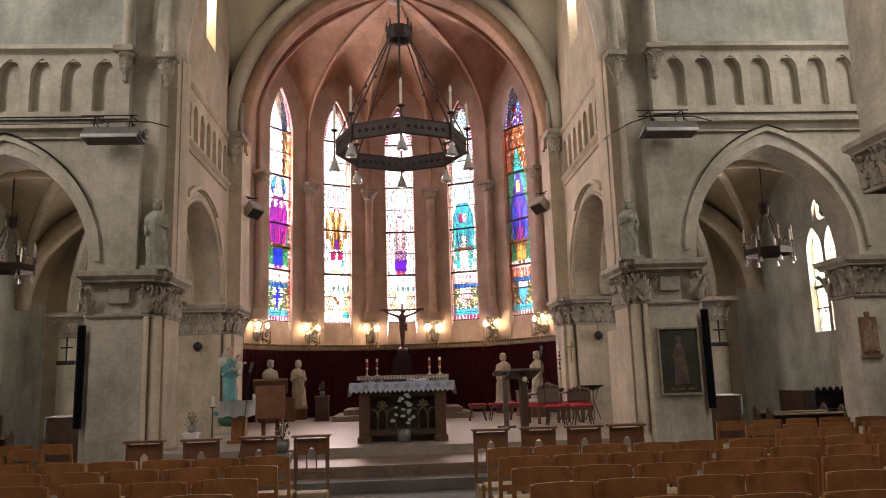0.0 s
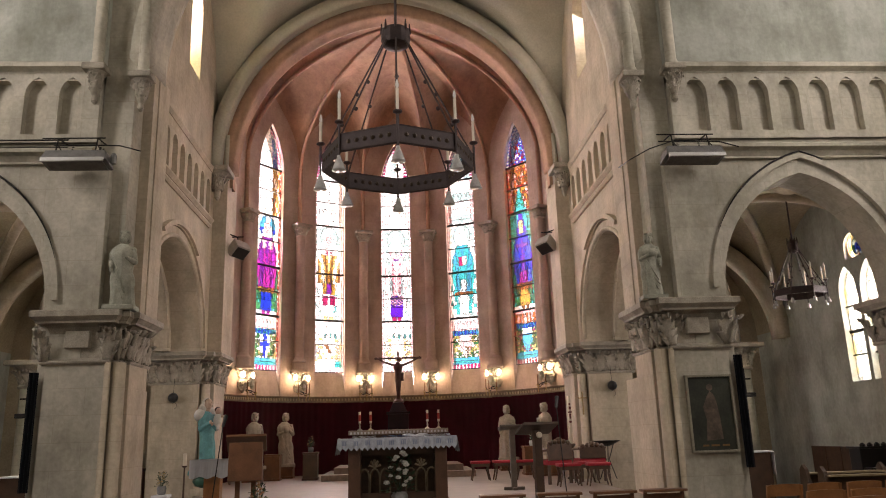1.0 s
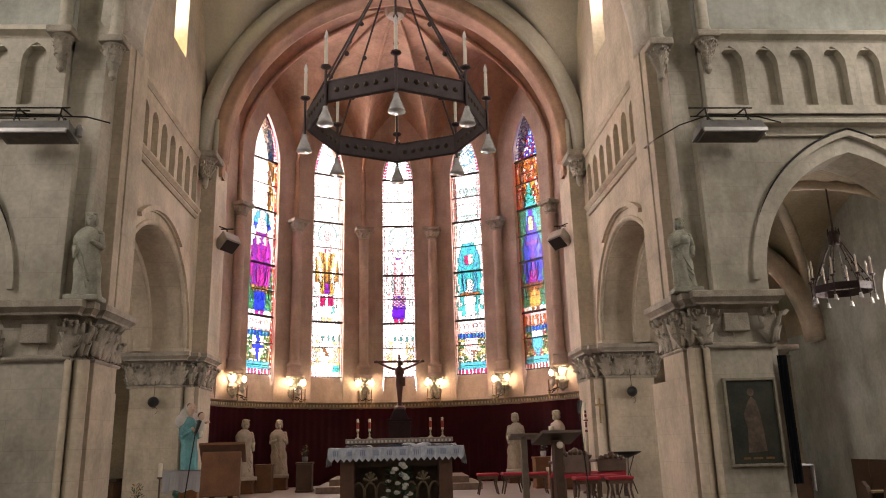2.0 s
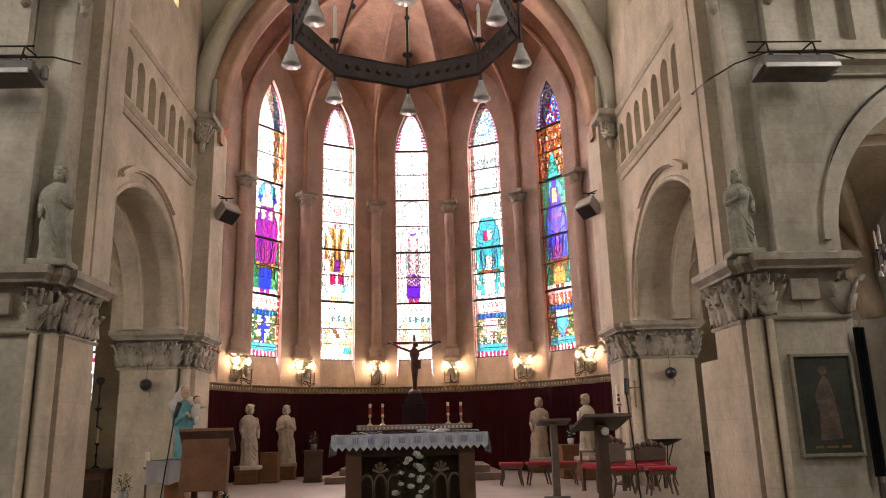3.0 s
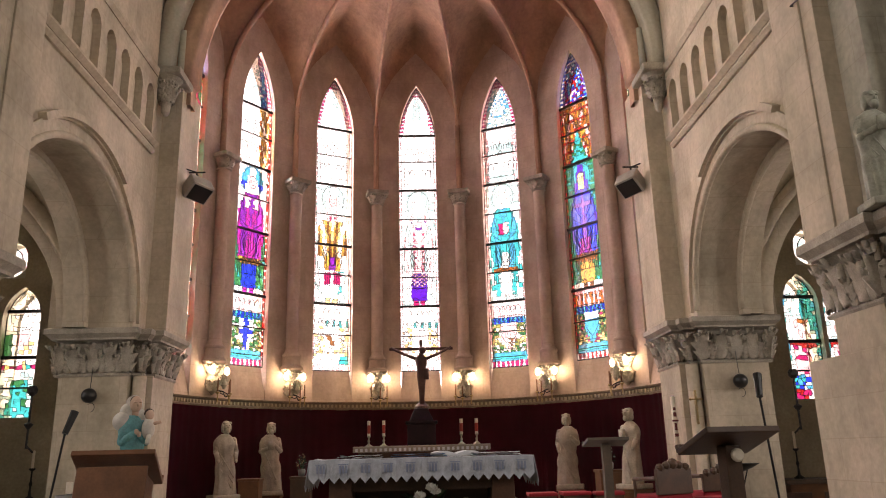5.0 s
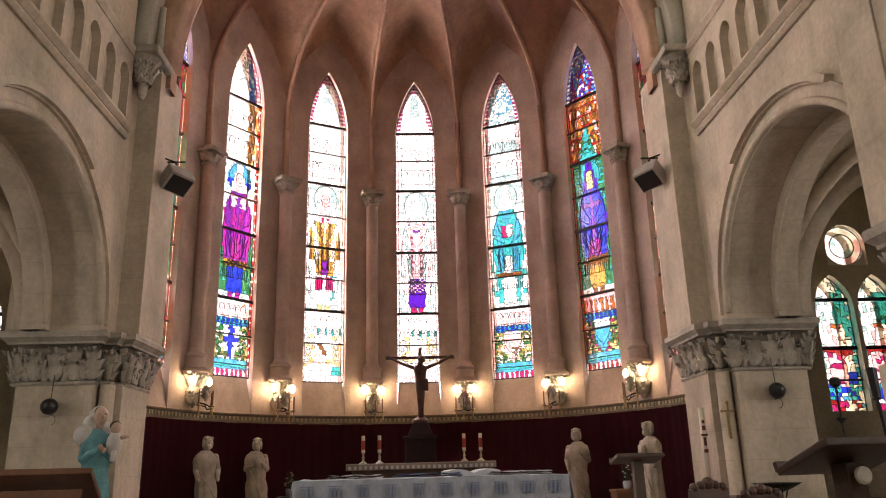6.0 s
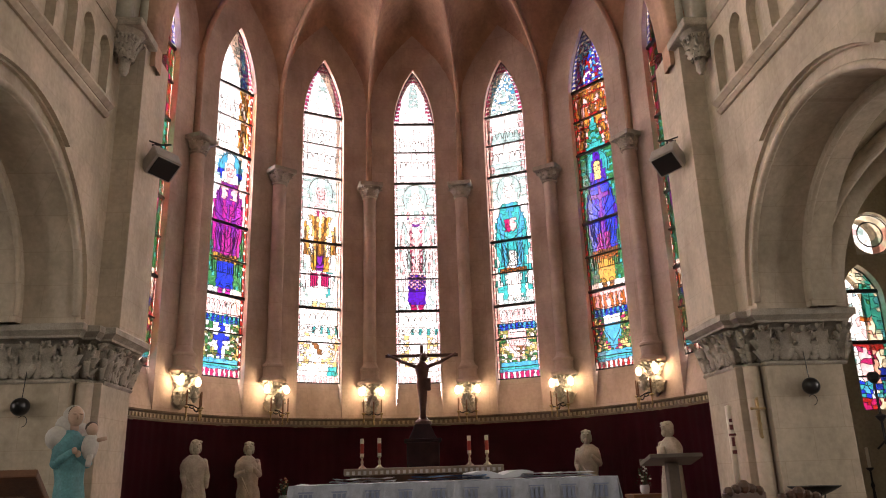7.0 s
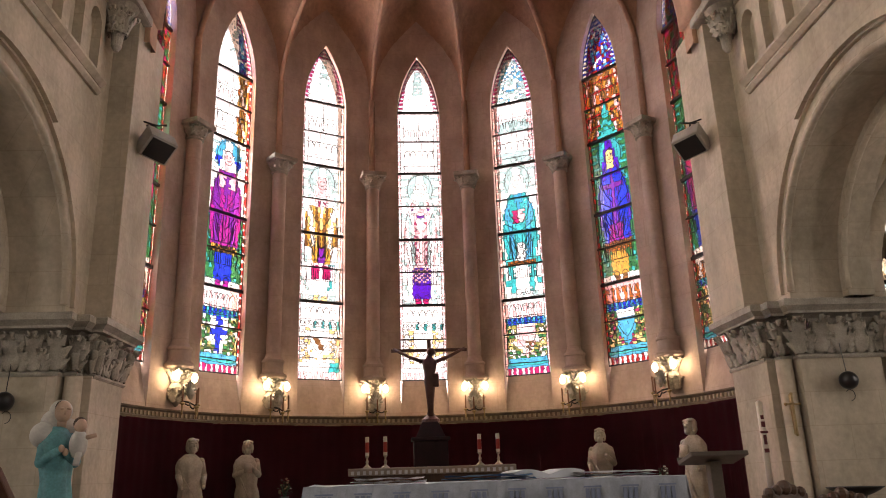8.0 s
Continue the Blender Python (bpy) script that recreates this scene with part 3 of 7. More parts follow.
def glass_colour(w, x, z, rnd):
    """The glass at x (-1..1 across) and height z of window w: a standing robed form under a canopy, over an arcade and a shield."""
    k = WIN[w]
    ax = abs(x)
    col, row = int((x + 1) * 8.5), int(z / 0.055)
    pick = random.Random(w * 7919 + int(ax * 8.5) * 101 + row * 13).choice
    # borders
    if ax > 0.87 and 3.9 < z < 10.4:
        # left side of window 1 goes clear here and higher up: painted-in flare
        if w == 1 and x < 0:
            return "clear"
        return k["border"] if row % 3 else ("clear" if w not in DEEP else "green")
    if z > 10.4:
        if ax > 0.72 or z > 11.55:
            if w == 1 and x < 0:
                return "clear"
            return ("crimson" if w not in DEEP else "blue") if row % 2 else "pale"
        if w == 5:
            return pick(("sky", "blue", "pale", "red", "violet"))
        if w in (0, 6):
            return pick(("red", "brown", "green", "blue"))
        if w == 4:
            return pick(("pearl", "sky", "clear", "clear"))
        if w == 1 and x > 0.25:
            return pick(("blue", "sky", "violet", "pale"))
        return "clear" if ax > 0.3 or z < 10.9 else pick(("clear", "pearl"))
    if z > 8.75:
        if w == 5:
            if ax < (9.65 - z) * 0.62 and z < 9.6:
                return pick(("teal", "teal", "green"))
            return ("amber", "blush", "brown", "gold")[(int(abs(ax - 0.35) * 9) + row // 4) % 4] if row % 5 else "red"
        if w in (0, 6):
            return ("red", "brown", "crimson", "green")[(int(ax * 6) + row // 3) % 4]
        if w == 1:
            return "clear" if x < 0.3 else ("gold", "straw", "amber", "clear")[(int(ax * 8) + row // 3) % 4]
        if w == 4:
            return "blush" if ax > 0.7 and row % 4 else ("clear", "clear", "pearl")[row // 5 % 3]
        return "clear"
    if z > 5.45:
        body = 0.36 + min(max((8.1 - z) * 0.62, 0), 0.36) - max(0, 6.75 - z) * 0.2
        # head and halo
        if z > 8.02:
            if ax < 0.2 and z < 8.45:
                return ("blush" if w not in (3, 4) else "clear") if w != 5 else "straw"
            if ax < 0.24 - (z - 8.45) * 0.5 and z < 8.72:
                return {1: "clear", 5: "purple", 0: "amber", 6: "amber"}.get(w, "clear")
            if w == 1 and z < 8.3 and abs(math.hypot(x, (z - 8.5) * 1.6) - 0.62) < 0.14:
                return "blue"
            if ax < 0.62 and (x / 0.62) ** 2 + ((z - 8.35) / 0.42) ** 2 < 1:
                return k["halo"]
            return (k["bg"] if row % 3 else "teal") if w in (0, 5, 6) else ("clear" if row % 4 else "pearl")
        if ax < body and z > 6.35:
            fold = math.sin(ax * 11 - (z - 7.2) * (3.0 if z > 7.0 else 1.2))
            if w == 5:
                if ax < 0.09 or (7.55 < z < 7.68 and ax < 0.5):
                    return "violet"
                if z < 6.75 and ax < 0.34:
                    return "magenta" if ax > 0.1 else "crimson"
                return "blue" if fold < 0.9 else "purple"
            if w == 1:
                if 7.62 < z < 7.9 and 0.12 < ax < 0.4:
                    return "blush"
                return "magenta" if (fold > 0.45 or (z < 6.8 and ax < 0.3)) else "violet"
            if w == 2:
                if z > 7.75:
                    return "clear" if ax > 0.3 else pick(("blush", "crimson", "pale"))
                if z < 6.75:
                    return "clear" if ax > 0.45 else ("violet" if fold > 0.3 else "gold")
                return "brown" if fold > 0.86 else ("gold" if fold > 0.2 else ("straw" if fold > -0.6 else "clear"))
            if w == 3:
                if 7.6 < z < 7.85 and ax < 0.4:
                    return pick(("blush", "violet", "pale", "clear"))
                if abs(ax - 0.22) < 0.07 and z < 7.5:
                    return "crimson" if row % 3 == 0 else "blush"
                return "blush" if fold > 0.75 else ("pearl" if fold < -0.8 else "clear")
            if w == 4:
                if 7.3 < z < 7.62 and ax < 0.24:
                    return "crimson" if x < 0 else "blush"
                if z < 6.8 and ax < 0.22:
                    return "pale"
                return "teal" if fold > -0.2 else "sky"
            return k["fold"] if fold > 0.4 else k["robe"]
        if ax < body and z > 5.62:
            if w == 1:
                return ("gold" if (col + row) % 2 else "dark") if z > 6.18 else ("blue" if ax < 0.4 else "green")
            if w == 2:
                return ("crimson" if ax > 0.06 and ax < 0.45 else "clear") if 6.0 < z < 6.3 else ("teal" if x > 0.35 and z > 5.75 else "clear")
            if w == 3:
                if ax > 0.42:
                    return "clear"
                return "purple" if z < 6.02 else ("purple" if (col + row) % 2 else "blush")
            if w == 4:
                return ("amber" if (col + row) % 2 else "brown") if z > 6.24 else ("clear" if ax < 0.34 else "teal")
            if w == 5:
                return ("brown" if (col + row) % 2 else "amber") if z > 6.12 else ("gold" if ax < 0.36 else "green")
            return k["hem"]
        if z < 5.68 and 0.06 < ax < 0.32:
            return k["shoes"]
        if z < 5.62:
            return "pale" if (col // 2 + row // 2) % 2 else ("pearl" if w not in DEEP else "clear")
        if w in BURNT_OUT:
            return "clear" if (row // 2 + col) % 5 else "pearl"
        if w == 4:
            return "teal" if (row // 3 + col // 2) % 3 == 0 and z < 7.0 else "clear"
        if w == 1 and z > 7.0:
            return "pale"
        return k["bg"] if (row // 2 + col) % 4 else "teal"
    if z > 5.04:
        tooth = int((x + 1) * 7) % 2
        if w in BURNT_OUT:
            return "clear"
        return k["low"] if tooth and z < 5.34 else ("pale" if w != 5 else "blush")
    if z > 4.86:
        return (k["band"] if col % 2 else "blue") if w not in BURNT_OUT else ("teal" if col % 3 == 0 and x > -0.3 else "clear")
    if z > 4.1:
        edge = 0.44 if z > 4.5 else 0.44 - (4.5 - z) * 1.0
        if ax < edge:
            if w == 1:
                return "blue" if ax < 0.12 or abs(z - 4.55) < 0.07 else "clear"
            if w == 2:
                return "brown" if abs(x + (z - 4.5)) < 0.14 and abs(z - 4.52) < 0.14 else "clear"
            if w == 4:
                return "brown" if x > 0 and z < 4.5 and (col + row) % 2 else pick(("blush", "pale"))
            if z > 4.68 and w == 5:
                return "clear"
            return k["shield"]
        if w in BURNT_OUT:
            return pick(("clear", "clear", "straw", "pale"))
        return pick(("green", "olive", "green", "crimson" if w in DEEP else "pale", "straw"))
    if z > 3.9:
        if w in BURNT_OUT:
            return "clear" if x < 0.4 or w == 3 else "teal"
        return "sky" if row % 3 else "teal"
    return (("red" if w in DEEP else "crimson") if col % 2 else "pale") if w not in BURNT_OUT else ("blush" if col % 2 else "clear")


def stained_window(name, label, mp, hw, zs, spring, apex, heavy, light, colour, nc, dz, seed, drawing=None):
    """mp(u, z, d) places the glass; heavy and light are the heights of its bars."""
    rnd = random.Random(seed)
    win = tagged(new(name), label, "window", "", "structure")
    a, b = -hw, hw
    def half_at(z):
        if z <= spring:
            return hw
        lo, hi = 0.0, hw
        for _ in range(24):
            m = (lo + hi) / 2
            if arch_z(m, a, b, spring, apex) > z:
                lo = m
            else:
                hi = m
        return lo
    levels = sorted([zs, *heavy, *light, apex - 0.02])
    lead = bmesh.new()
    def strip(p, q, w, d=-0.006):
        p, q = Vector((p[0], p[1])), Vector((q[0], q[1]))
        t = q - p
        if t.length < 1e-4:
            return
        n = Vector((-t.y, t.x)).normalized() * w
        lead.faces.new([lead.verts.new(mp(*c, d)) for c in (p + n, q + n, q - n, p - n)])
    for z0, z1 in zip(levels, levels[1:]):
        bm = bmesh.new()
        rows = max(2, round((z1 - z0) / dz))
        grid = []
        for r in range(rows + 1):
            line = []
            for c in range(nc + 1):
                z = z0 + (z1 - z0) * r / rows
                u = 2 * c / nc - 1
                if 0 < r < rows:
                    z += rnd.uniform(-0.33, 0.33) * dz
                h = half_at(z)
                if 0 < c < nc:
                    u += rnd.uniform(-0.36, 0.36) * 2 / nc
                line.append((u * h, z, u))
            grid.append(line)
        vs = [[bm.verts.new(mp(p[0], p[1], 0.0)) for p in line] for line in grid]
        cols = []
        for r in range(rows):
            cr = []
            for c in range(nc):
                u = sum(grid[r + i][c + j][2] for i in (0, 1) for j in (0, 1)) / 4
                z = sum(grid[r + i][c + j][1] for i in (0, 1) for j in (0, 1)) / 4
                nmx = colour(u, z, rnd)
                cr.append(nmx)
                f = bm.faces.new((vs[r][c], vs[r][c + 1], vs[r + 1][c + 1], vs[r + 1][c]))
                f.material_index = GNAMES.index(nmx)
            cols.append(cr)
        for r in range(rows):
            for c in range(nc):
                same_r = c + 1 < nc and cols[r][c] == cols[r][c + 1]
                same_u = r + 1 < rows and cols[r][c] == cols[r + 1][c]
                if c + 1 < nc and not (same_r and rnd.random() < 0.8):
                    strip(grid[r][c + 1], grid[r + 1][c + 1], 0.0055)
                if r + 1 < rows and not (same_u and rnd.random() < 0.85):
                    strip(grid[r + 1][c], grid[r + 1][c + 1], 0.0055)
        pane = part("panel", bm, GMATS, win)
        pane.visible_shadow = True
    for line in (drawing(rnd) if drawing else ()):
        for p, q in zip(line, line[1:]):
            if max(abs(p[0]), abs(q[0])) < 0.97:
                strip((p[0] * hw, p[1]), (q[0] * hw, q[1]), 0.0085, -0.009)
    part("lead_came", lead, LEAD, win, "thin grey lead lines")
    for zz, th in [(z, 0.032) for z in heavy] + [(z, 0.016) for z in light]:
        bm = bmesh.new()
        h = half_at(zz)
        vv = [mp(u, z, d) for d in (-0.05, 0.0) for u, z in ((-h, zz - th), (h, zz - th), (h, zz + th), (-h, zz + th))]
        v = [bm.verts.new(p) for p in vv]
        for q in ((0, 1, 2, 3), (7, 6, 5, 4), (0, 4, 5, 1), (3, 2, 6, 7), (1, 5, 6, 2), (4, 0, 3, 7)):
            bm.faces.new([v[i] for i in q])
        part("saddle_bar", bm, IRON, win, "dark iron bar across the glass")
    # edge lead
    bm = bmesh.new()
    pts = [(a, zs)] + [(a, zs + (spring - zs) * i / 4) for i in range(1, 4)]
    pts += [(-hw + 2 * hw * (0.5 - 0.5 * math.cos(math.pi * i / 24)), 0) for i in range(25)]
    pts = [(u, z if z else arch_z(u, a, b, spring, apex)) for u, z in pts] + [(b, zs), (a, zs)]
    for p, q in zip(pts, pts[1:]):
        t = Vector((q[0] - p[0], q[1] - p[1]))
        if t.length < 1e-4:
            continue
        n = Vector((-t.y, t.x)).normalized() * 0.014
        bm.faces.new([bm.verts.new(mp(c[0], c[1], -0.012)) for c in (Vector(p) + n, Vector(q) + n, Vector(q) - n, Vector(p) - n)])
    part("edge_bar", bm, LEAD, win)
    return win


def form_lines(rnd):
    """Dark outlines of the standing form, its folds, halo, canopy arches, shield and bands (x across -1..1, height)."""
    out = []
    def oval(cx, cz, rx, rz, a0=0.0, a1=6.29, n=18):
        out.append([(cx + rx * math.cos(a0 + (a1 - a0) * i / n), cz + rz * math.sin(a0 + (a1 - a0) * i / n)) for i in range(n + 1)])
    def curve(x0, z0, x1, z1, bend, n=10):
        out.append([(x0 + (x1 - x0) * i / n + bend * math.sin(math.pi * i / n), z0 + (z1 - z0) * i / n) for i in range(n + 1)])
    oval(0, 8.32, 0.22, 0.17)
    oval(0, 8.34, 0.58, 0.38, -0.6, 3.75)
    for k in (-0.08, 0.08):
        oval(k, 8.35, 0.035, 0.012)
    curve(-0.08, 8.24, 0.08, 8.24, 0)
    for s in (-1, 1):
        curve(s * 0.24, 8.12, s * 0.72, 7.2, s * 0.12)
        curve(s * 0.72, 7.2, s * 0.62, 5.9, s * 0.08)
        curve(s * 0.5, 7.75, s * 0.1, 7.25, s * 0.1)
        curve(s * 0.66, 7.3, s * 0.12, 7.1, 0)
        for k in range(6):
            x = 0.1 + 0.1 * k
            curve(s * x, 7.1 - 0.1 * (k % 3), s * (x * 0.75 + rnd.uniform(-0.04, 0.06)), 6.45 + rnd.uniform(-0.1, 0.1), s * rnd.uniform(-0.08, 0.08))
            curve(s * (x + 0.03), 6.35, s * (x + 0.02), 5.95, 0)
        for k in range(3):
            curve(0, 6.7 - 0.22 * k, s * 0.5, 7.15 - 0.16 * k, s * 0.08)
        oval(s * 0.2, 5.62, 0.13, 0.07)
        curve(s * 0.86, 10.2, s * 0.86, 4.0, 0)
        curve(s * 0.7, 8.8, s * 0.7, 10.1, 0)
    for x in (-0.55, -0.28, 0.0, 0.28, 0.55):
        oval(x, 9.15 + 0.25 * (x == 0), 0.14, 0.22 + 0.1 * (x == 0), 0, 3.15, 10)
        oval(x, 9.75, 0.1, 0.2, 0, 3.15, 10)
        oval(x, 5.2, 0.13, 0.14, 0, 3.15, 8)
    curve(0, 9.6, 0, 10.35, 0)
    for z in (10.0, 9.35, 8.95, 6.42, 5.95, 5.06, 4.9, 4.2, 4.0):
        curve(-0.86, z, 0.86, z, 0)
    curve(-0.42, 4.8, 0.42, 4.8, 0)
    for s in (-1, 1):
        curve(s * 0.42, 4.8, 0, 4.28, s * 0.16)
        for k in range(4):
            oval(s * (0.6 + 0.1 * (k % 2)), 4.3 + 0.14 * k, 0.11, 0.06)
    for k in range(9):
        oval(-0.76 + 0.19 * k, 4.98, 0.08, 0.05, 0, 6.29, 8)
    return out


LAB = ["tall stained glass lancet in deep red and green", "tall stained glass lancet with a violet robed form", "tall pale stained glass lancet with a golden robed form",
       "tall pale stained glass lancet with a purple tunic", "tall stained glass lancet with a turquoise robed form", "tall stained glass lancet with a deep blue robed form",
       "tall stained glass lancet in deep red and amber"]
GD = 0.12
for i in range(7):
    th0 = bay_angle(i)
    mp = lambda u, z, d, th0=th0: apse(th0, 0, GD + d) + Vector((math.cos(th0) * u, -math.sin(th0) * u, z))
    stained_window("window_%d" % (i + 1), LAB[i], mp, 0.53, SILL - 0.02, SPRING, APEX + 0.07, (10.4, 8.75, 7.05, 5.45), (9.6, 7.9, 6.25, 4.65), lambda u, z, r, i=i: glass_colour(i, u, z, r), 17, 0.055, 10 + i, form_lines)
    # sloping sill, with side wedges
    bm = bmesh.new()
    f = lambda u, z, d, th0=th0: bm.verts.new(apse(th0, 0, d) + Vector((math.cos(th0) * u, -math.sin(th0) * u, z)))
    t0, t1 = f(-0.5, SILL, GD + 0.03), f(0.5, SILL, GD + 0.03)
    b0, b1 = f(-0.545, 2.94, -0.012), f(0.545, 2.94, -0.012)
    k0, k1 = f(-0.545, 2.94, 0.3), f(0.545, 2.94, 0.3)
    m0, m1 = f(-0.5, SILL, 0.3), f(0.5, SILL, 0.3)
    for q in ((b0, b1, t1, t0), (t0, t1, m1, m0), (b0, t0, m0, k0), (b1, k1, m1, t1), (b0, k0, k1, b1)):
        bm.faces.new(q)
    setting("window_sill", bm, APSE, "steep sloping pale stone window sill", "sill")


def aisle_colour(coloured, side=1):
    def f(u, z, r):
        if coloured and side < 0:
            if z < 2.6:
                return r.choice(("teal", "pearl", "teal"))
            if z < 3.28:
                return ("teal" if r.random() < 0.75 else "green") if -0.65 < u < 0.45 and z < 3.1 else r.choice(("clear", "pearl", "clear"))
            if z < 3.36:
                return r.choice(("straw", "crimson", "teal"))
            if z < 3.9 and abs(u + 0.1) < 0.4:
                return "blush" if z > 3.75 and abs(u) < 0.25 else r.choice(("clear", "clear", "straw", "pale"))
            if 3.5 < z < 3.95 and u > 0.45:
                return "green"
            return r.choice(("clear", "clear", "pale", "clear"))
        if z > 4.85:
            return r.choice(("straw", "blue", "green", "clear", "amber"))
        if abs(u) > 0.84:
            return r.choice(("straw", "pale", "straw", "pale")) if not coloured else r.choice(("sky", "pale", "teal"))
        if coloured:
            if z < 2.6:
                return r.choice(("red", "crimson", "pale"))
            if z < 2.86:
                return r.choice(("sky", "blue", "pale", "teal"))
            if z < 3.4:
                return ("blush" if r.random() < 0.8 else "crimson") if abs(u + 0.1) < 0.38 else ("blue" if u > 0.3 and z < 3.1 else r.choice(("clear", "clear", "pale")))
            if z < 3.52:
                return "red"
            if z < 3.95 and abs(u - 0.1) < 0.5:
                return "amber" if z > 3.84 and abs(u - 0.2) < 0.2 else ("blush" if r.random() < 0.7 else "clear")
            if 3.7 < z < 4.5 and u > 0.05:
                return "teal" if r.random() < 0.85 else "green"
            return r.choice(("clear", "clear", "pearl", "clear", "clear"))
        return r.choice(("clear", "clear", "pale", "clear", "clear"))
    return f


def roundel(parent, mp, r, seed, pale):
    rnd = random.Random(seed)
    bm = bmesh.new()
    prev = None
    for ring, rr in enumerate((0.3 * r, 0.62 * r, r)):
        cur = [bm.verts.new(mp(rr * math.cos(a * math.pi / 8), rr * math.sin(a * math.pi / 8), 0)) for a in range(16)]
        if prev:
            for a in range(16):
                f = bm.faces.new((prev[a], prev[(a + 1) % 16], cur[(a + 1) % 16], cur[a]))
                f.material_index = GNAMES.index(rnd.choice((("clear", "pale", "clear", "pearl") if ring == 1 else ("blush", "clear", "pale")) if pale else (("blue", "green", "straw", "clear") if ring == 1 else ("straw", "amber", "clear"))))
        else:
            f = bm.faces.new(cur)
            f.material_index = GNAMES.index("clear" if pale else "blue")
        prev = cur
    part("roundel_glass", bm, GMATS, parent, "round pane of blue, green and straw glass")
    bm = bmesh.new()
    for rr in (0.62 * r, r):
        for a in range(24):
            c = [(q * math.cos((a + e) * math.pi / 12), q * math.sin((a + e) * math.pi / 12)) for q, e in ((rr - 0.012, 0), (rr - 0.012, 1), (rr + 0.012, 1), (rr + 0.012, 0))]
            bm.faces.new([bm.verts.new(mp(u, z, -0.01)) for u, z in c])
    part("roundel_lead", bm, LEAD, parent)
    bm = bmesh.new()
    inner = [(r * 1.0 * math.cos(a * math.pi / 16), r * 1.0 * math.sin(a * math.pi / 16)) for a in range(32)]
    outer = [(q[0] / max(abs(q[0]), abs(q[1])) * r * 1.25, q[1] / max(abs(q[0]), abs(q[1])) * r * 1.25) for q in inner]
    rings = [[bm.verts.new(mp(u, z, d)) for u, z in pts] for pts, d in ((inner, 0.06), (inner, -0.05), (outer, -0.05), (outer, 0.06))]
    for p, q in zip(rings, rings[1:] + rings[:1]):
        for a in range(32):
            bm.faces.new((p[a], p[(a + 1) % 32], q[(a + 1) % 32], q[a]))
    part("tracery_plate", bm, STONE, parent, "stone plate with a round eye")


k = 8
for s in (-1, 1):
    mp = lambda u, z, d, s=s: Vector((s * (4.75 + 0.3 + d), 17.75 + u, z))
    stained_window("window_%d" % k, "clerestory lancet with pale straw leaded glass", mp, 0.43, 10.0, 11.7, 12.4, (10.8,), (11.5,), lambda u, z, r: r.choice(("olive", "straw", "pearl", "olive", "pale")), 5, 0.15, 70 + k)
    k += 1
    for c in (7.245, 8.015):
        mp = lambda u, z, d, s=s, c=c: Vector((s * (c + u), 21.2 + 0.15 + d, z))
        stained_window("window_%d" % k, "chapel lancet with turquoise and white stained glass", mp, 0.335, 2.42, 4.2, 4.77, (3.5, 4.35), (2.95,), aisle_colour(True, s), 9, 0.07, 40 + k)
        k += 1
    for c in (16.11, 16.89):
        mp = lambda u, z, d, s=s, c=c: Vector((s * (9.75 + 0.15 + d), c + u, z))
        stained_window("window_%d" % k, "chapel lancet with pale leaded glass and amber border", mp, 0.325, 2.45, 4.3, 4.9, (3.5,), (3.0, 4.05), aisle_colour(False), 11, 0.08, 40 + k)
        k += 1
    for mp, r in ((lambda u, z, d, s=s: Vector((s * (7.63 + u), 21.32 + d, 5.33 + z)), 0.355), (lambda u, z, d, s=s: Vector((s * (9.87 + d), 16.5 + u, 5.27 + z)), 0.27)):
        w = tagged(new("window_%d" % k), "small round stained glass window over twin lancets", "window", "", "structure")
        roundel(w, mp, r, k, r > 0.34)
        k += 1

# ---- apse shafts, cornice, curtain ----
CAPMAT = CARVED


def leaf_mesh(lobes, seed):
    """A stiff stone leaf, 1 high and 1 wide at the foot of -y: a midrib, toothed sides and a tip curling out and down."""
    rnd = random.Random(seed)
    bm = bmesh.new()
    nv, nu = 3 * lobes, 3
    rows = []
    for a in range(nv + 1):
        v = a / nv
        wide = (0.2 + 0.34 * math.sin(math.pi * min(v * 1.12, 1.0)) ** 0.8) * (1.0 + 0.3 * math.cos(2 * math.pi * v * lobes))
        wide *= rnd.uniform(0.9, 1.1) if 0 < a < nv else 1.0
        out = -0.10 - 0.62 * v ** 2.2
        z = v * 1.06 - 0.34 * max(v - 0.72, 0) ** 1.3 * 3.0
        row = []
        for b in range(-nu, nu + 1):
            u = b / nu
            bulge = 0.10 * (1 - u * u) + 0.05 * math.cos(3 * math.pi * u) * v
            row.append(bm.verts.new((u * wide, out - bulge + 0.05 * rnd.uniform(-1, 1) * abs(u), z - 0.1 * abs(u) * (1 if a % 3 else -0.4))))
        rows.append(row)
    back = [[bm.verts.new((q.co.x * 0.9, q.co.y + 0.13, q.co.z - 0.03)) for q in row] for row in rows]
    for a in range(nv):
        for b in range(2 * nu):
            bm.faces.new((rows[a][b], rows[a][b + 1], rows[a + 1][b + 1], rows[a + 1][b]))
            bm.faces.new((back[a][b + 1], back[a][b], back[a + 1][b], back[a + 1][b + 1]))
        for b in (0, 2 * nu):
            bm.faces.new((rows[a][b], rows[a + 1][b], back[a + 1][b], back[a][b]))
    for b in range(2 * nu):
        bm.faces.new((rows[-1][b], rows[-1][b + 1], back[-1][b + 1], back[-1][b]))
    return mesh_from("leaf", bm, CARVED, True)


LEAVES = [leaf_mesh(5, 1), leaf_mesh(3, 2), leaf_mesh(4, 3), leaf_mesh(3, 4)]


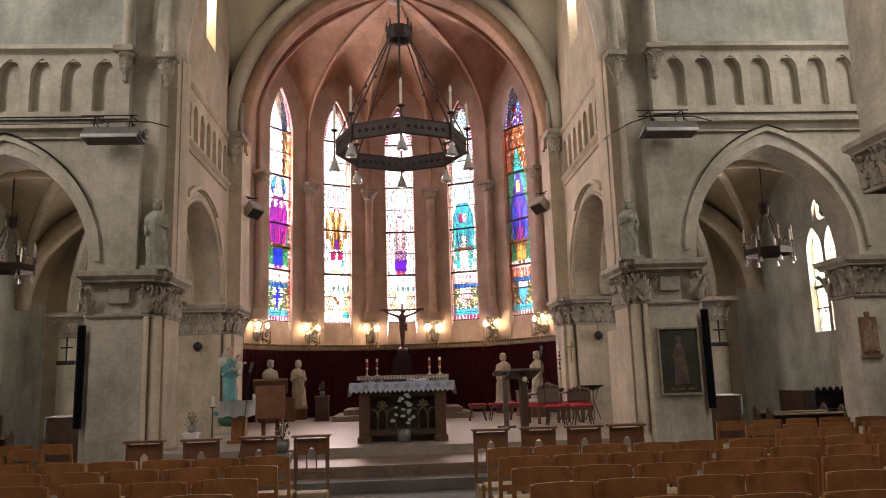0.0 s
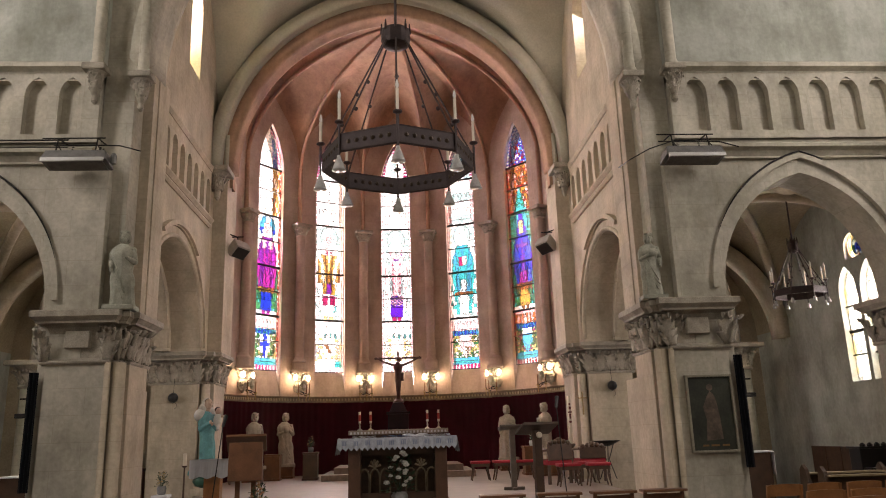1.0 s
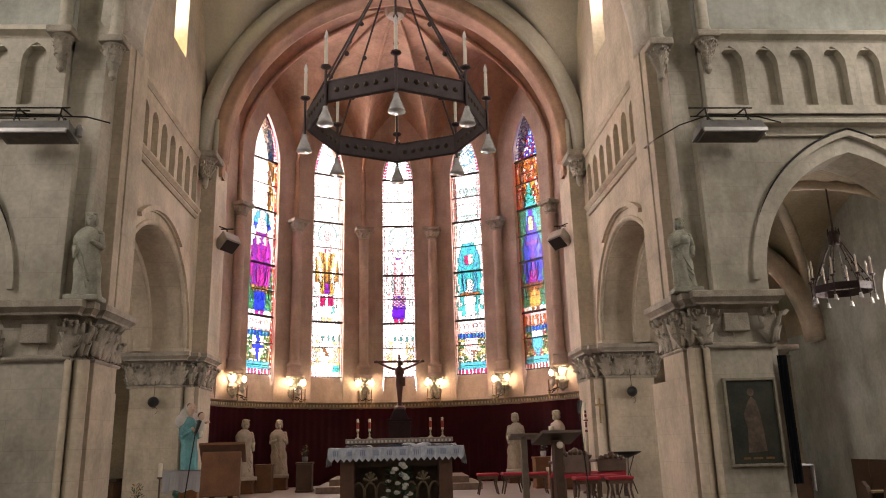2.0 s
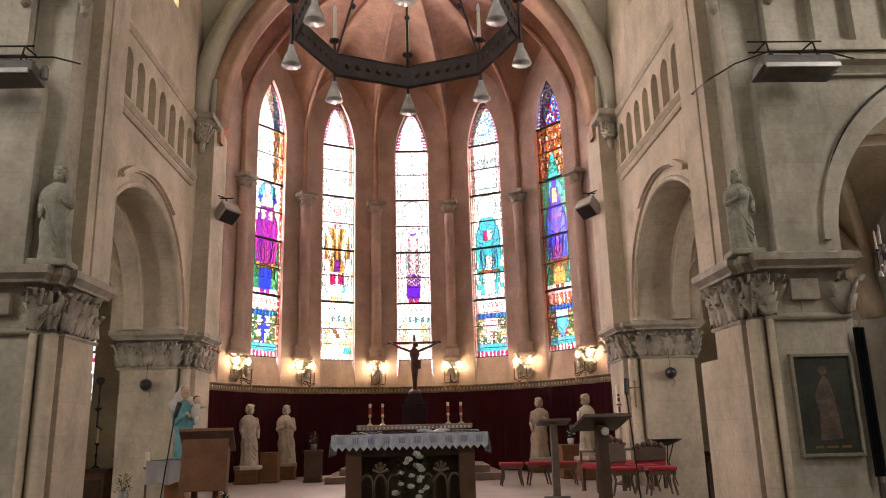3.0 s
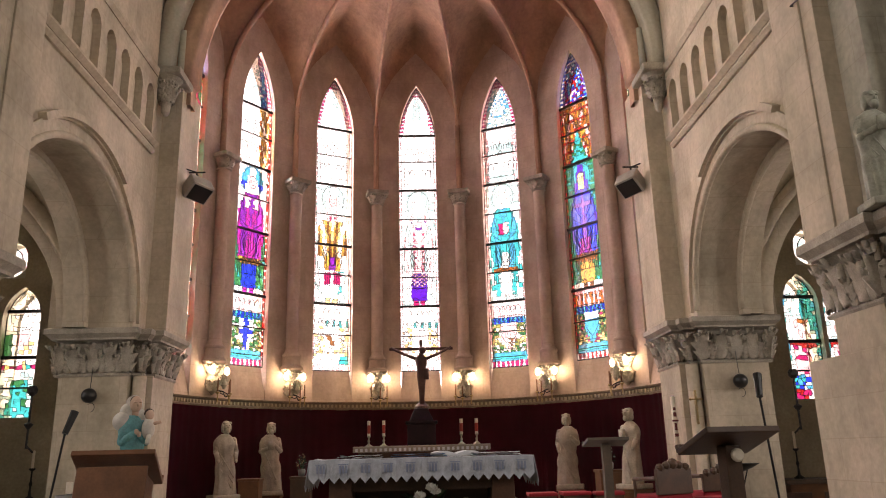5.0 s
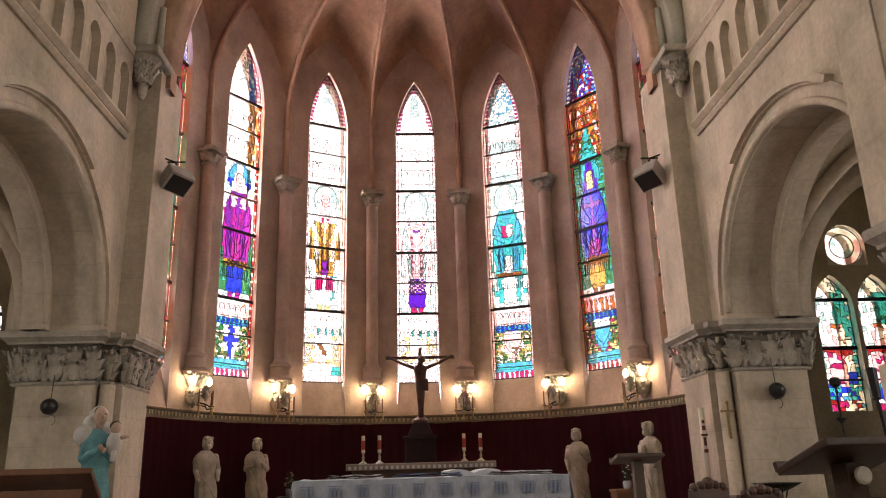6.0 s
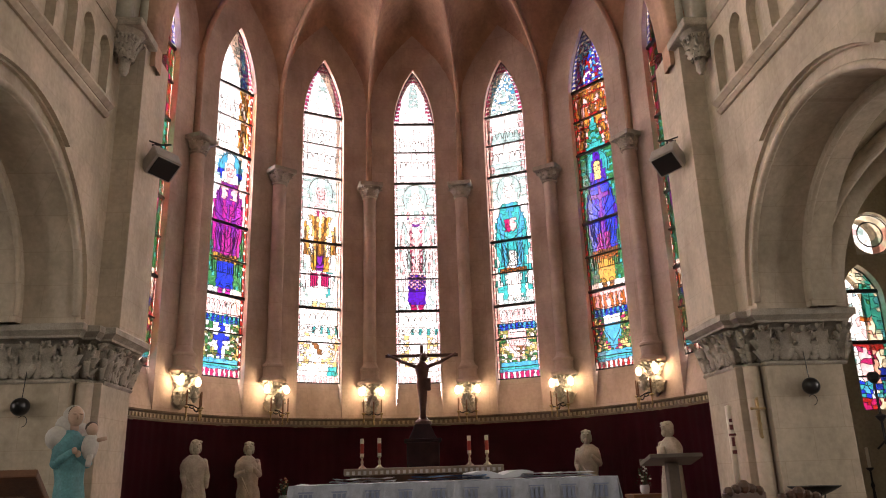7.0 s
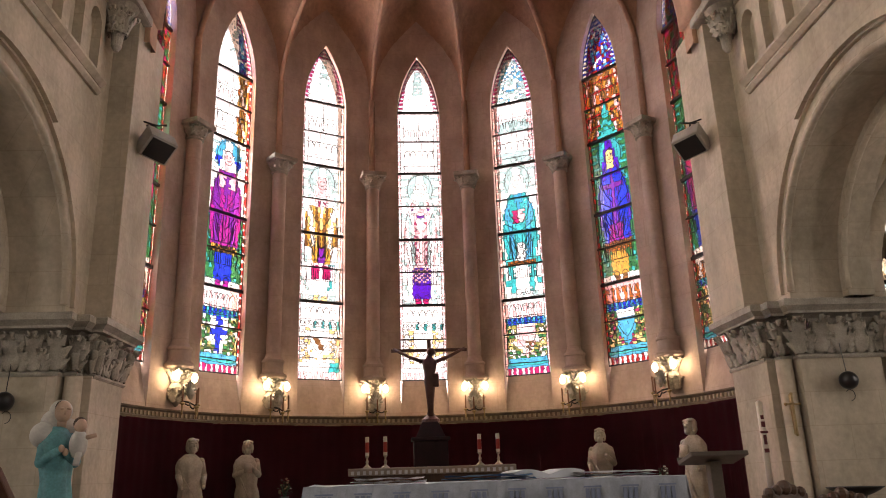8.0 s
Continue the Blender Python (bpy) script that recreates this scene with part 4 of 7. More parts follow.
def leaf(parent, at, turn, w, h, d=None):
    ob = new("leaf", random.choice(LEAVES))
    ob.parent = parent
    roll = random.uniform(-9, 9)
    ob.matrix_basis = pose(*at, 0, 0, turn) @ Matrix.Diagonal((w, d or w, h, 1)) @ Matrix.Translation((0, 0, 0.5)) @ pose(0, 0, 0, random.uniform(-6, 6), roll, 0) @ Matrix.Translation((0, 0, -0.5))
    return ob


CYL_CAP = [(0.15, 0), (0.185, 0.02), (0.185, 0.05), (0.15, 0.07), (0.165, 0.16), (0.23, 0.27), (0.26, 0.28)]
for i in range(1, 7):
    th = bay_angle(i, 0.0)
    p = apse(th, 0, -0.11)
    sh = thing("wall_shaft", "slender round limestone shaft with carved capital", "column", (p.x, p.y, 0), -math.degrees(th), "shafts between the windows", "structure")
    bm = bmesh.new()
    lathe(bm, [(0.25, 3.66), (0.285, 3.69), (0.285, 3.74), (0.235, 3.77), (0.215, 3.8), (0.215, 3.98), (0.235, 4.0), (0.235, 4.04), (0.195, 4.07), (0.17, 4.11), (0.15, 4.17), (0.15, 8.2)], 28)
    part("shaft", bm, APSE, sh)
    bm = bmesh.new()
    lathe(bm, [(r, 8.2 + z) for r, z in CYL_CAP], 18)
    box(bm, -0.29, 0.29, -0.29, 0.2, 8.48, 8.59, 0.025)
    part("capital", bm, CARVED, sh, "small leaf capital")
    for a in range(-2, 3):
        leaf(sh, (0.16 * math.sin(a * 0.75), -0.16 * math.cos(a * 0.75), 8.27), math.degrees(a * 0.75), 0.18, 0.22, 0.2)
    bm = bmesh.new()
    lathe(bm, [(0.02, 2.98), (0.06, 3.03), (0.13, 3.12), (0.17, 3.22), (0.16, 3.31), (0.1, 3.4), (0.11, 3.5), (0.17, 3.61), (0.25, 3.68)], 16)
    part("corbel", bm, CARVED, sh, "carved foliage corbel")
    for a in range(-2, 3):
        leaf(sh, (0.07 * math.sin(a * 0.8), -0.07 * math.cos(a * 0.8), 3.4), math.degrees(a * 0.8), 0.22, 0.28, 0.3)
        leaf(sh, (0.12 * math.sin(a * 0.8 + 0.4), -0.12 * math.cos(a * 0.8 + 0.4), 3.06), math.degrees(a * 0.8 + 0.4), 0.18, 0.26, 0.12)

arc = [apse(radians(a), 0, 0) for a in range(-90, 91, 3)]
arc = [Vector((arc[0].x, 20.95, 0))] + arc + [Vector((arc[-1].x, 20.95, 0))]
GILT = mat("dull_gilt_wood", (0.27, 0.20, 0.13), 0.5, metal=0.15, grain=60, stain=5, vary=0.4)
bm = bmesh.new()
sweep(bm, [v + Vector((0, 0, 2.83)) for v in arc], [(-0.02, -0.1), (0.06, -0.1), (0.07, -0.05), (0.045, -0.04), (0.045, 0.05), (0.09, 0.07), (0.1, 0.1), (-0.02, 0.1)])
corn = setting("cornice", bm, GILT, "narrow gilt cornice along the top of the curtain", "trim")
bm = bmesh.new()
for a in range(150):
    th = -math.pi / 2 + math.pi * (a + 0.5) / 150
    c = apse(th, 2.835, -0.05)
    t = Vector((math.cos(th), -math.sin(th), 0)) * 0.024
    n = Vector((math.sin(th), math.cos(th), 0)) * 0.02
    v = [bm.verts.new(c + t * x + n * y + Vector((0, 0, z))) for z in (-0.035, 0.035) for x, y in ((-1, -1), (1, -1), (1, 1), (-1, 1))]
    for q in ((3, 2, 1, 0), (4, 5, 6, 7), (0, 1, 5, 4), (1, 2, 6, 5), (2, 3, 7, 6), (3, 0, 4, 7)):
        bm.faces.new([v[j] for j in q])
part("dentils", bm, mat("pale_gilt", (0.46, 0.37, 0.24), 0.5, metal=0.15, grain=60, stain=5, vary=0.3), corn, "row of small bright gilt blocks")

bm = bmesh.new()
n = 700
lo, hi = [], []
for a in range(n + 1):
    th = -math.pi / 2 + math.pi * a / n
    rip = 0.006 * math.sin(a * 0.62) + 0.010 * math.sin(a * 0.17 + 1) + 0.006 * math.sin(a * 0.053)
    p = apse(th, 0, -0.07 + rip)
    lo.append(bm.verts.new((p.x, p.y, FZ + 0.01)))
    hi.append(bm.verts.new((p.x * 0.999, p.y, 2.74)))
for a in range(n):
    bm.faces.new((lo[a], lo[a + 1], hi[a + 1], hi[a]))
bmesh.ops.solidify(bm, geom=bm.faces[:], thickness=0.012)
cur = part("curtain", bm, CURTAIN, None, "", True)
tagged(cur, "wine-red cloth hanging round the apse wall", "curtain")
for s in (-1, 1):
    bm = bmesh.new()
    pr = None
    for a in range(61):
        y = 20.9 + 1.1 * a / 60
        x = CX + s * (R - 0.09 + 0.02 * math.sin(a * 0.9))
        q = [bm.verts.new((x, y, FZ + 0.01)), bm.verts.new((x, y, 2.74))]
        if pr:
            bm.faces.new((pr[0], q[0], q[1], pr[1]))
        pr = q
    bmesh.ops.solidify(bm, geom=bm.faces[:], thickness=0.012)
    c2 = part("curtain", bm, CURTAIN, None, "", True)
    tagged(c2, "wine-red cloth beside the apse pier", "curtain")


# ---- pier capitals ----
def pier_cap(parent, x0, x1, y0, y1, zb, zt, s, sides, panel=False):
    """Necking, hollow bell, moulded abacus and a row of stone leaves round a square pier head."""
    bm = bmesh.new()
    H = zt - zb
    prof = [(0.0, 0.0), (0.035, 0.0), (0.05, 0.025), (0.05, 0.045), (0.0, 0.07), (-0.05, 0.10), (-0.07, 0.3 * H), (-0.06, 0.55 * H), (-0.01, 0.70 * H), (0.05, 0.755 * H),
            (0.125, 0.76 * H), (0.13, 0.80 * H), (0.155, 0.83 * H), (0.19, 0.87 * H), (0.2, 0.88 * H), (0.2, 0.98 * H), (0.19, H), (0.0, H)]
    rings = []
    for o, z in prof:
        rings.append([bm.verts.new((x, y, zb + z)) for x, y in ((x0 - o, y0 - o), (x1 + o, y0 - o), (x1 + o, y1 + o), (x0 - o, y1 + o))])
    for p, q in zip(rings, rings[1:]):
        for i in range(4):
            bm.faces.new((p[i], p[(i + 1) % 4], q[(i + 1) % 4], q[i]))
    bm.faces.new(rings[-1])
    part("capital", bm, CARVED, parent, "leafy carved capital under a moulded slab")

    def run(ax, ay, bx, by, turn):
        L = math.hypot(bx - ax, by - ay)
        nn = max(1, round(L / 0.29))
        for i in range(nn + 1):
            t = i / nn
            if panel and turn == 0 and 0.2 < t < 0.8:
                continue
            cx, cy = ax + (bx - ax) * t, ay + (by - ay) * t
            # a tall crocket leaf, and between each pair a low one that leans
            leaf(parent, (cx, cy, zb + 0.07), turn + random.uniform(-8, 8), 0.25 * random.uniform(0.9, 1.1), 0.68 * H * random.uniform(0.94, 1.04), random.uniform(0.25, 0.31))
            if i < nn and not (panel and turn == 0):
                mx, my = cx + (bx - ax) / nn * 0.5, cy + (by - ay) / nn * 0.5
                leaf(parent, (mx, my, zb + 0.06), turn + random.uniform(-14, 14), 0.15, 0.40 * H * random.uniform(0.9, 1.15), random.uniform(0.16, 0.22))
    if "front" in sides:
        run(x0, y0, x1, y0, 0)
    if "inner" in sides:
        xi = x0 if s > 0 else x1
        run(xi, y0, xi, y1, -90 if s > 0 else 90)
    if "outer" in sides:
        xi = x1 if s > 0 else x0
        run(xi, y0, xi, y1, 90 if s > 0 else -90)


for s in (-1, 1):
    # crossing pier head, its shaft and upper colonnettes
    g = thing("pier_head", "carved stone capital band on the crossing pier", "capital", kind="structure")
    for x0, x1, y0, y1, dz, sides, pan in ((4.64, 5.65, 13.95, 15.0, 0.0, ("front", "outer"), True), (4.43, 4.75, 14.3, 15.22, 0.004, ("inner", "front"), False), (4.52, 4.8, 14.1, 14.6, 0.008, ("front", "inner"), False)):
        xa, xb = sorted((s * x0, s * x1))
        pier_cap(g, xa, xb, y0, y1, 2.9 + dz, 3.76 - dz, s, sides, pan)
    bm = bmesh.new()
    xa, xb = sorted((s * 4.95, s * 5.34))
    box(bm, xa, xb, 13.93, 14.04, 3.16, 3.44, 0.02)
    part("tablet", bm, CARVED, g, "plain raised stone tablet")
    bm = bmesh.new()
    lathe(bm, [(0.2, 0), (0.2, 0.35), (0.17, 0.42), (0.14, 0.5), (0.11, 0.55), (0.11, 2.92)], 18, (s * 4.5, 14.08, 0))
    part("engaged_shaft", bm, CREAM, g, "round engaged stone shaft", True)
    bm = bmesh.new()
    lathe(bm, [(0.09, 0), (0.09, 0.4), (0.05, 0.5), (0.05, 2.92)], 14, (s * 4.63, 13.95, 0))
    part("engaged_shaft", bm, CREAM, g, "slim round stone roll", True)
    for x, y, zc in ((4.42, 14.0, 7.75), (5.18, 13.9, 7.85)):
        c = thing("corbel_shaft", "thin stone colonnette on a carved corbel", "column", kind="structure")
        bm = bmesh.new()
        lathe(bm, [(0.02, zc - 0.45), (0.06, zc - 0.4), (0.05, zc - 0.3), (0.09, zc - 0.2), (0.14, zc + 0.1), (0.17, zc + 0.14)], 12, (s * x, y, 0))
        box(bm, s * x - 0.2, s * x + 0.2, y - 0.2, y + 0.15, zc + 0.14, zc + 0.26, 0.03)
        part("corbel", bm, CARVED, c, "carved corbel")
        for a in range(-2, 3):
            leaf(c, (s * x + 0.08 * math.sin(a * 0.8), y - 0.08 * math.cos(a * 0.8), zc - 0.18), math.degrees(a * 0.8), 0.14, 0.3, 0.14)
        bm = bmesh.new()
        lathe(bm, [(0.13, zc + 0.26), (0.13, zc + 0.32), (0.1, zc + 0.4), (0.1, 12.9)], 14, (s * x, y, 0))
        part("shaft", bm, STONE, c, "", True)
    # choir pier head
    g = thing("pier_head", "carved stone capital band on the choir pier", "capital", kind="structure")
    for x0, x1, y0, y1, dz, sides in ((4.66, 5.74, 19.62, 20.9, 0.0, ("front", "outer")), (4.36, 4.75, 19.95, 20.95, 0.004, ("inner", "front")), (4.5, 4.8, 19.76, 20.1, 0.008, ("front", "inner"))):
        xa, xb = sorted((s * x0, s * x1))
        pier_cap(g, xa, xb, y0, y1, 2.94 + dz, 3.7 - dz, s, sides)
    bm = bmesh.new()
    lathe(bm, [(0.17, FZ), (0.17, FZ + 0.3), (0.13, FZ + 0.4), (0.105, FZ + 0.45), (0.105, 2.95)], 18, (s * 4.5, 19.76, 0))
    part("engaged_shaft", bm, CREAM, g, "round engaged stone shaft", True)
    # capital under the apse arch
    c = thing("arch_capital", "carved capital at the springing of the apse arch", "capital", kind="structure")
    bm = bmesh.new()
    x, y, zc = s * 4.42, 19.75, 8.05
    lathe(bm, [(0.03, zc - 0.55), (0.07, zc - 0.48), (0.08, zc - 0.35), (0.14, zc - 0.1), (0.2, zc + 0.1), (0.26, zc + 0.16)], 14, (x, y, 0))
    box(bm, x - 0.3, x + 0.3, y - 0.28, y + 0.5, zc + 0.16, zc + 0.3, 0.03)
    part("capital", bm, CARVED, c, "")
    for a in range(-3, 4):
        leaf(c, (x + 0.1 * math.sin(a * 0.7), y - 0.1 * math.cos(a * 0.7), zc - 0.3), math.degrees(a * 0.7), 0.2, 0.4, 0.18)
    for k2, (dx, dy) in enumerate(((0.0, 0.0), (-s * 0.16, 0.18), (s * 0.17, -0.03))):
        bm = bmesh.new()
        lathe(bm, [(0.07, zc + 0.3), (0.07, 9.3)], 12, (x + dx, y + dy, 0))
        part("shaft", bm, VAULT_PALE, c, "", True)
    # string courses on the east wall, hood over the arch
    for z, h, d in ((6.45, 0.28, 0.16), (8.02, 0.34, 0.18)):
        bm = bmesh.new()
        prof = [(0.2, -h / 2), (-0.02, -h / 2), (-d * 0.4 + 0.1, -h * 0.3), (-d * 0.5 + 0.05, 0.0), (-d, h * 0.1), (-d, h * 0.3), (-d * 0.5, h * 0.5), (0.2, h / 2)]
        sweep(bm, [Vector((s * 5.1, WALL_Y + 0.04, z)), Vector((s * 11.0, WALL_Y + 0.04, z))], [(-s * a, b) for a, b in prof])
        setting("string_course", bm, STONE, "moulded grey stone string course", "trim")
    bm = bmesh.new()
    a, b = 5.55, 9.2
    pts = [Vector((s * (a + (b - a) * (0.5 - 0.5 * math.cos(math.pi * i / 40))), WALL_Y + 0.06, 0)) for i in range(41)]
    for p in pts:
        p.z = arch_z(abs(p.x), a, b, 3.95, 6.35)
    sweep(bm, pts, [(-0.04, -0.05), (0.05, -0.05), (0.05, 0.04), (0.0, 0.06), (-0.04, 0.04)], up=Vector((0, 1, 0)))
    setting("hood_mould", bm, STONE, "thin moulded hood over the chapel arch", "trim")
    # thin black line just above the hood, from the foot past the crown
    bm = bmesh.new()
    sweep(bm, [p + Vector((0, -0.03, 0.09)) for p in pts[3 if s > 0 else 0:24]], [(0.018 * math.cos(q), 0.018 * math.sin(q)) for q in (0, 1, 2, 3, 4, 5)], up=Vector((0, 1, 0)))
    tagged(part("cable", bm, IRON), "thin black line along the stone arch", "cable")
    # short hood over the crown of the choir arch, and its moulded outer edge
    bm = bmesh.new()
    a, b = 14.95, 19.6
    pts = [Vector((s * 4.55, a + (b - a) * (0.5 - 0.5 * math.cos(math.pi * i / 40)), 0)) for i in range(41)]
    for p in pts:
        p.z = arch_z(p.y, a, b, 3.78, 6.08)
    sweep(bm, pts, [(-0.02, -0.03), (0.02, -0.03), (0.02, 0.03), (-0.02, 0.03)], up=Vector((1, 0, 0)))
    setting("hood_mould", bm, CREAM, "moulded stone edge of the choir arch", "trim")
    bm = bmesh.new()
    sweep(bm, [p + Vector((-s * 0.03, 0, 0.06)) for p in pts[12:28]], [(-0.04, -0.06), (0.05, -0.06), (0.05, 0.06), (-0.04, 0.06)], up=Vector((1, 0, 0)))
    setting("hood_mould", bm, CREAM, "short raised hood over the crown of the arch", "trim")

# ---- more materials ----
WHITE_STONE = mat("painted_statue_plaster", (0.55, 0.47, 0.36), 0.75, grain=40, stain=5, vary=0.3, bump=0.25)
GREY_STONE = mat("weathered_statue_stone", (0.42, 0.42, 0.34), 0.9, grain=40, stain=6, vary=0.35, bump=0.3)
LINEN = mat("white_linen", (0.70, 0.71, 0.74), 0.9, grain=300, stain=4, vary=0.12)
BLUE_MOTIF = mat("pale_blue_embroidery", (0.30, 0.34, 0.46), 0.9, grain=300, stain=6, vary=0.2)
BRASS = mat("polished_brass", (0.45, 0.33, 0.17), 0.35, metal=1.0, grain=80, stain=8, vary=0.25, bump=0.05)
WAX = mat("candle_wax", (0.75, 0.68, 0.55), 0.5, grain=30, stain=8, vary=0.1, bump=0.05)
REDGLASS = mat("red_candle_band", (0.42, 0.04, 0.03), 0.4, grain=40, stain=10, vary=0.2)
REDPLUSH = mat("red_plush", (0.36, 0.018, 0.03), 0.9, grain=150, stain=6, vary=0.25)
OAK = mat("mid_brown_oak", (0.22, 0.095, 0.04), 0.45, grain=60, stain=5, vary=0.35)
BLACK = mat("black_lacquer", (0.012, 0.011, 0.011), 0.35, grain=60, stain=5, vary=0.3, bump=0.05)
GREYMETAL = mat("grey_sheet_metal", (0.30, 0.30, 0.29), 0.45, metal=0.6, grain=40, stain=4, vary=0.3)
SILVER = mat("dull_aluminium", (0.5, 0.5, 0.48), 0.4, metal=0.8, grain=40, stain=4, vary=0.2)
TURQ = mat("turquoise_robe_paint", (0.12, 0.36, 0.38), 0.6, grain=40, stain=5, vary=0.35)
SKIN = mat("flesh_paint", (0.52, 0.36, 0.26), 0.6, grain=40, stain=8, vary=0.15)
GREENLEAF = mat("dark_green_foliage", (0.035, 0.07, 0.025), 0.6, grain=60, stain=12, vary=0.5)
PETAL = mat("white_petals", (0.75, 0.74, 0.68), 0.7, grain=60, stain=15, vary=0.15)
PINKPETAL = mat("mixed_rose_petals", (0.5, 0.2, 0.14), 0.7, grain=60, stain=15, vary=0.5, second=(0.55, 0.42, 0.2))
ROSEPETAL = mat("orange_cream_petals", (0.55, 0.30, 0.10), 0.7, grain=60, stain=15, vary=0.5, second=(0.6, 0.5, 0.3))
RUSH = mat("pale_rush_seat", (0.40, 0.30, 0.17), 0.6, grain=150, stain=10, vary=0.4)
BULB = glow("lit_lamp_glass", (1.0, 0.80, 0.52), 45.0)
OFFBULB = mat("frosted_bulb_glass", (0.75, 0.74, 0.7), 0.2, grain=30, stain=8, vary=0.08, bump=0.0)


# ---- statues ----
def statue_mesh(h, seed, mats=None, folds=9, child=False, wide=1.0, book=False, base=True):
    """A standing robed form: folds in the robe, sloping shoulders, bent arms, head and hair, in one mesh."""
    rnd = random.Random(seed)
    bm = bmesh.new()
    n, lv = 36, 30
    ph = [rnd.uniform(0, 6.28) for _ in range(4)]
    rings = []
    for k in range(lv + 1):
        t = k / lv
        z = t * 0.825
        if t < 0.55:
            rx = 0.155 - 0.033 * t / 0.55
        elif t < 0.82:
            rx = 0.122 + 0.036 * (t - 0.55) / 0.27
        else:
            rx = 0.158 * max(math.cos((t - 0.82) / 0.18 * 1.3) ** 0.8, 0.24)
        ry = rx * (0.78 if t < 0.6 else 0.66)
        amp = 0.085 * (1 - t) + 0.025
        ring = []
        sway = 0.018 * math.sin(t * 3.1 + ph[0])
        for i in range(n):
            a = 2 * math.pi * i / n
            f = 1 + amp * (math.sin(folds * a + ph[1] + 2.2 * t) * 0.7 + math.sin((folds + 4) * a - 3 * t + ph[2]) * 0.5)
            if abs(t - 0.42) < 0.12 and math.sin(a) < 0.3:
                f += 0.09 * math.sin((t - 0.30) / 0.24 * math.pi) * (1 + math.cos(a * 2 + ph[3]) * 0.4)
            ring.append(bm.verts.new((wide * rx * f * math.cos(a) + sway, ry * f * math.sin(a), z)))
        rings.append(ring)
    for p, q in zip(rings, rings[1:]):
        for i in range(n):
            bm.faces.new((p[i], p[(i + 1) % n], q[(i + 1) % n], q[i]))
    bm.faces.new(rings[0][::-1])
    bm.faces.new(rings[-1])
    def ell(c, r, m=0, tilt=0.0):
        res = bmesh.ops.create_uvsphere(bm, u_segments=14, v_segments=10, radius=1.0, matrix=pose(*c, tilt, 0, 0) @ Matrix.Diagonal((*r, 1)))
        for f in {f for v in res["verts"] for f in v.link_faces}:
            f.material_index = m
    def limb(p, q, r, m=0, r2=None, n=10):
        old = set(bm.faces)
        rod(bm, p, q, r, n, r2)
        for f in bm.faces:
            if f not in old:
                f.material_index = m
    sk = 1 if mats and len(mats) > 1 else 0
    hair = 2 if mats and len(mats) > 2 else 0
    limb((0, 0.0, 0.8), (0, -0.005, 0.89), 0.036, sk)
    ell((0.0, -0.022, 0.928), (0.054, 0.062, 0.078), sk)
    ell((0.0, 0.022, 0.945), (0.062, 0.058, 0.066), hair)
    ell((0.0, 0.035, 0.885), (0.058, 0.038, 0.055), hair)
    ell((0.0, -0.08, 0.92), (0.011, 0.018, 0.02), sk)
    for e in (-0.022, 0.022):
        ell((e, -0.074, 0.945), (0.017, 0.014, 0.008), sk)
    if not child:
        ell((0.0, -0.058, 0.868), (0.034, 0.034, 0.042), hair)
    for sgn in (-1, 1):
        sh = Vector((sgn * 0.108 * wide, -0.004, 0.745))
        el = Vector((sgn * 0.138 * wide, -0.03, 0.585))
        ha = Vector((sgn * rnd.uniform(0.0, 0.07), -0.125, rnd.uniform(0.60, 0.69)))
        if sgn == rnd.choice((-1, 1, 1)) and not child:
            ha = Vector((sgn * 0.125 * wide, -0.09, 0.46))
        rod(bm, sh, el, 0.042, 12, 0.04)
        rod(bm, el, ha, 0.04, 12, 0.024)
        ell(sh, (0.043, 0.047, 0.04))
        ell(el, (0.041, 0.042, 0.042))
        ell(ha + Vector((0, -0.01, 0)), (0.02, 0.022, 0.026), sk)
    if book:
        box(bm, -0.045, 0.055, -0.16, -0.13, 0.6, 0.72)
    if child:
        ell((0.09, -0.14, 0.70), (0.06, 0.055, 0.1), 3 if hair else sk)
        ell((0.09, -0.15, 0.825), (0.042, 0.045, 0.05), sk)
        ell((0.09, -0.135, 0.84), (0.045, 0.045, 0.045), hair)
        limb((0.12, -0.16, 0.74), (0.19, -0.19, 0.76), 0.016, sk)
        limb((0.09, -0.17, 0.64), (0.07, -0.2, 0.56), 0.022, 3 if hair else sk)
        if hair:
            ell((0.0, 0.035, 0.93), (0.078, 0.062, 0.088), 3)
            ell((-0.035, 0.04, 0.85), (0.09, 0.06, 0.10), 3)
            ell((-0.10, 0.03, 0.77), (0.085, 0.085, 0.09), 3)
            ell((0.06, 0.045, 0.80), (0.08, 0.06, 0.09), 3)
    else:
        for k in range(3):
            rod(bm, (rnd.uniform(-0.12, -0.05), -0.085, 0.56 - 0.1 * k), (rnd.uniform(0.03, 0.1), -0.115, 0.24 - 0.07 * k), 0.006, 6, 0.012)
        for e in (-0.05, 0.05):
            ell((e, 0.005, 0.905), (0.022, 0.04, 0.062), hair)
            ell((e * 0.7, -0.035, 0.975), (0.03, 0.03, 0.02), hair)
    if base:
        box(bm, -0.19, 0.19, -0.16, 0.16, -0.05, 0.015, 0.012)
    bmesh.ops.scale(bm, vec=(h, h, h), verts=bm.verts)
    return mesh_from("statue", bm, mats or [WHITE_STONE], True)


def statue(at, h, turn, seed, label, mats=None, **kw):
    ob = new("statue", statue_mesh(h, seed, mats, **kw))
    ob.matrix_world = pose(at[0], at[1], at[2] + 0.05 * h * (1 if kw.get("base", True) else 0), 0, 0, turn)
    return tagged(ob, label, "statue")


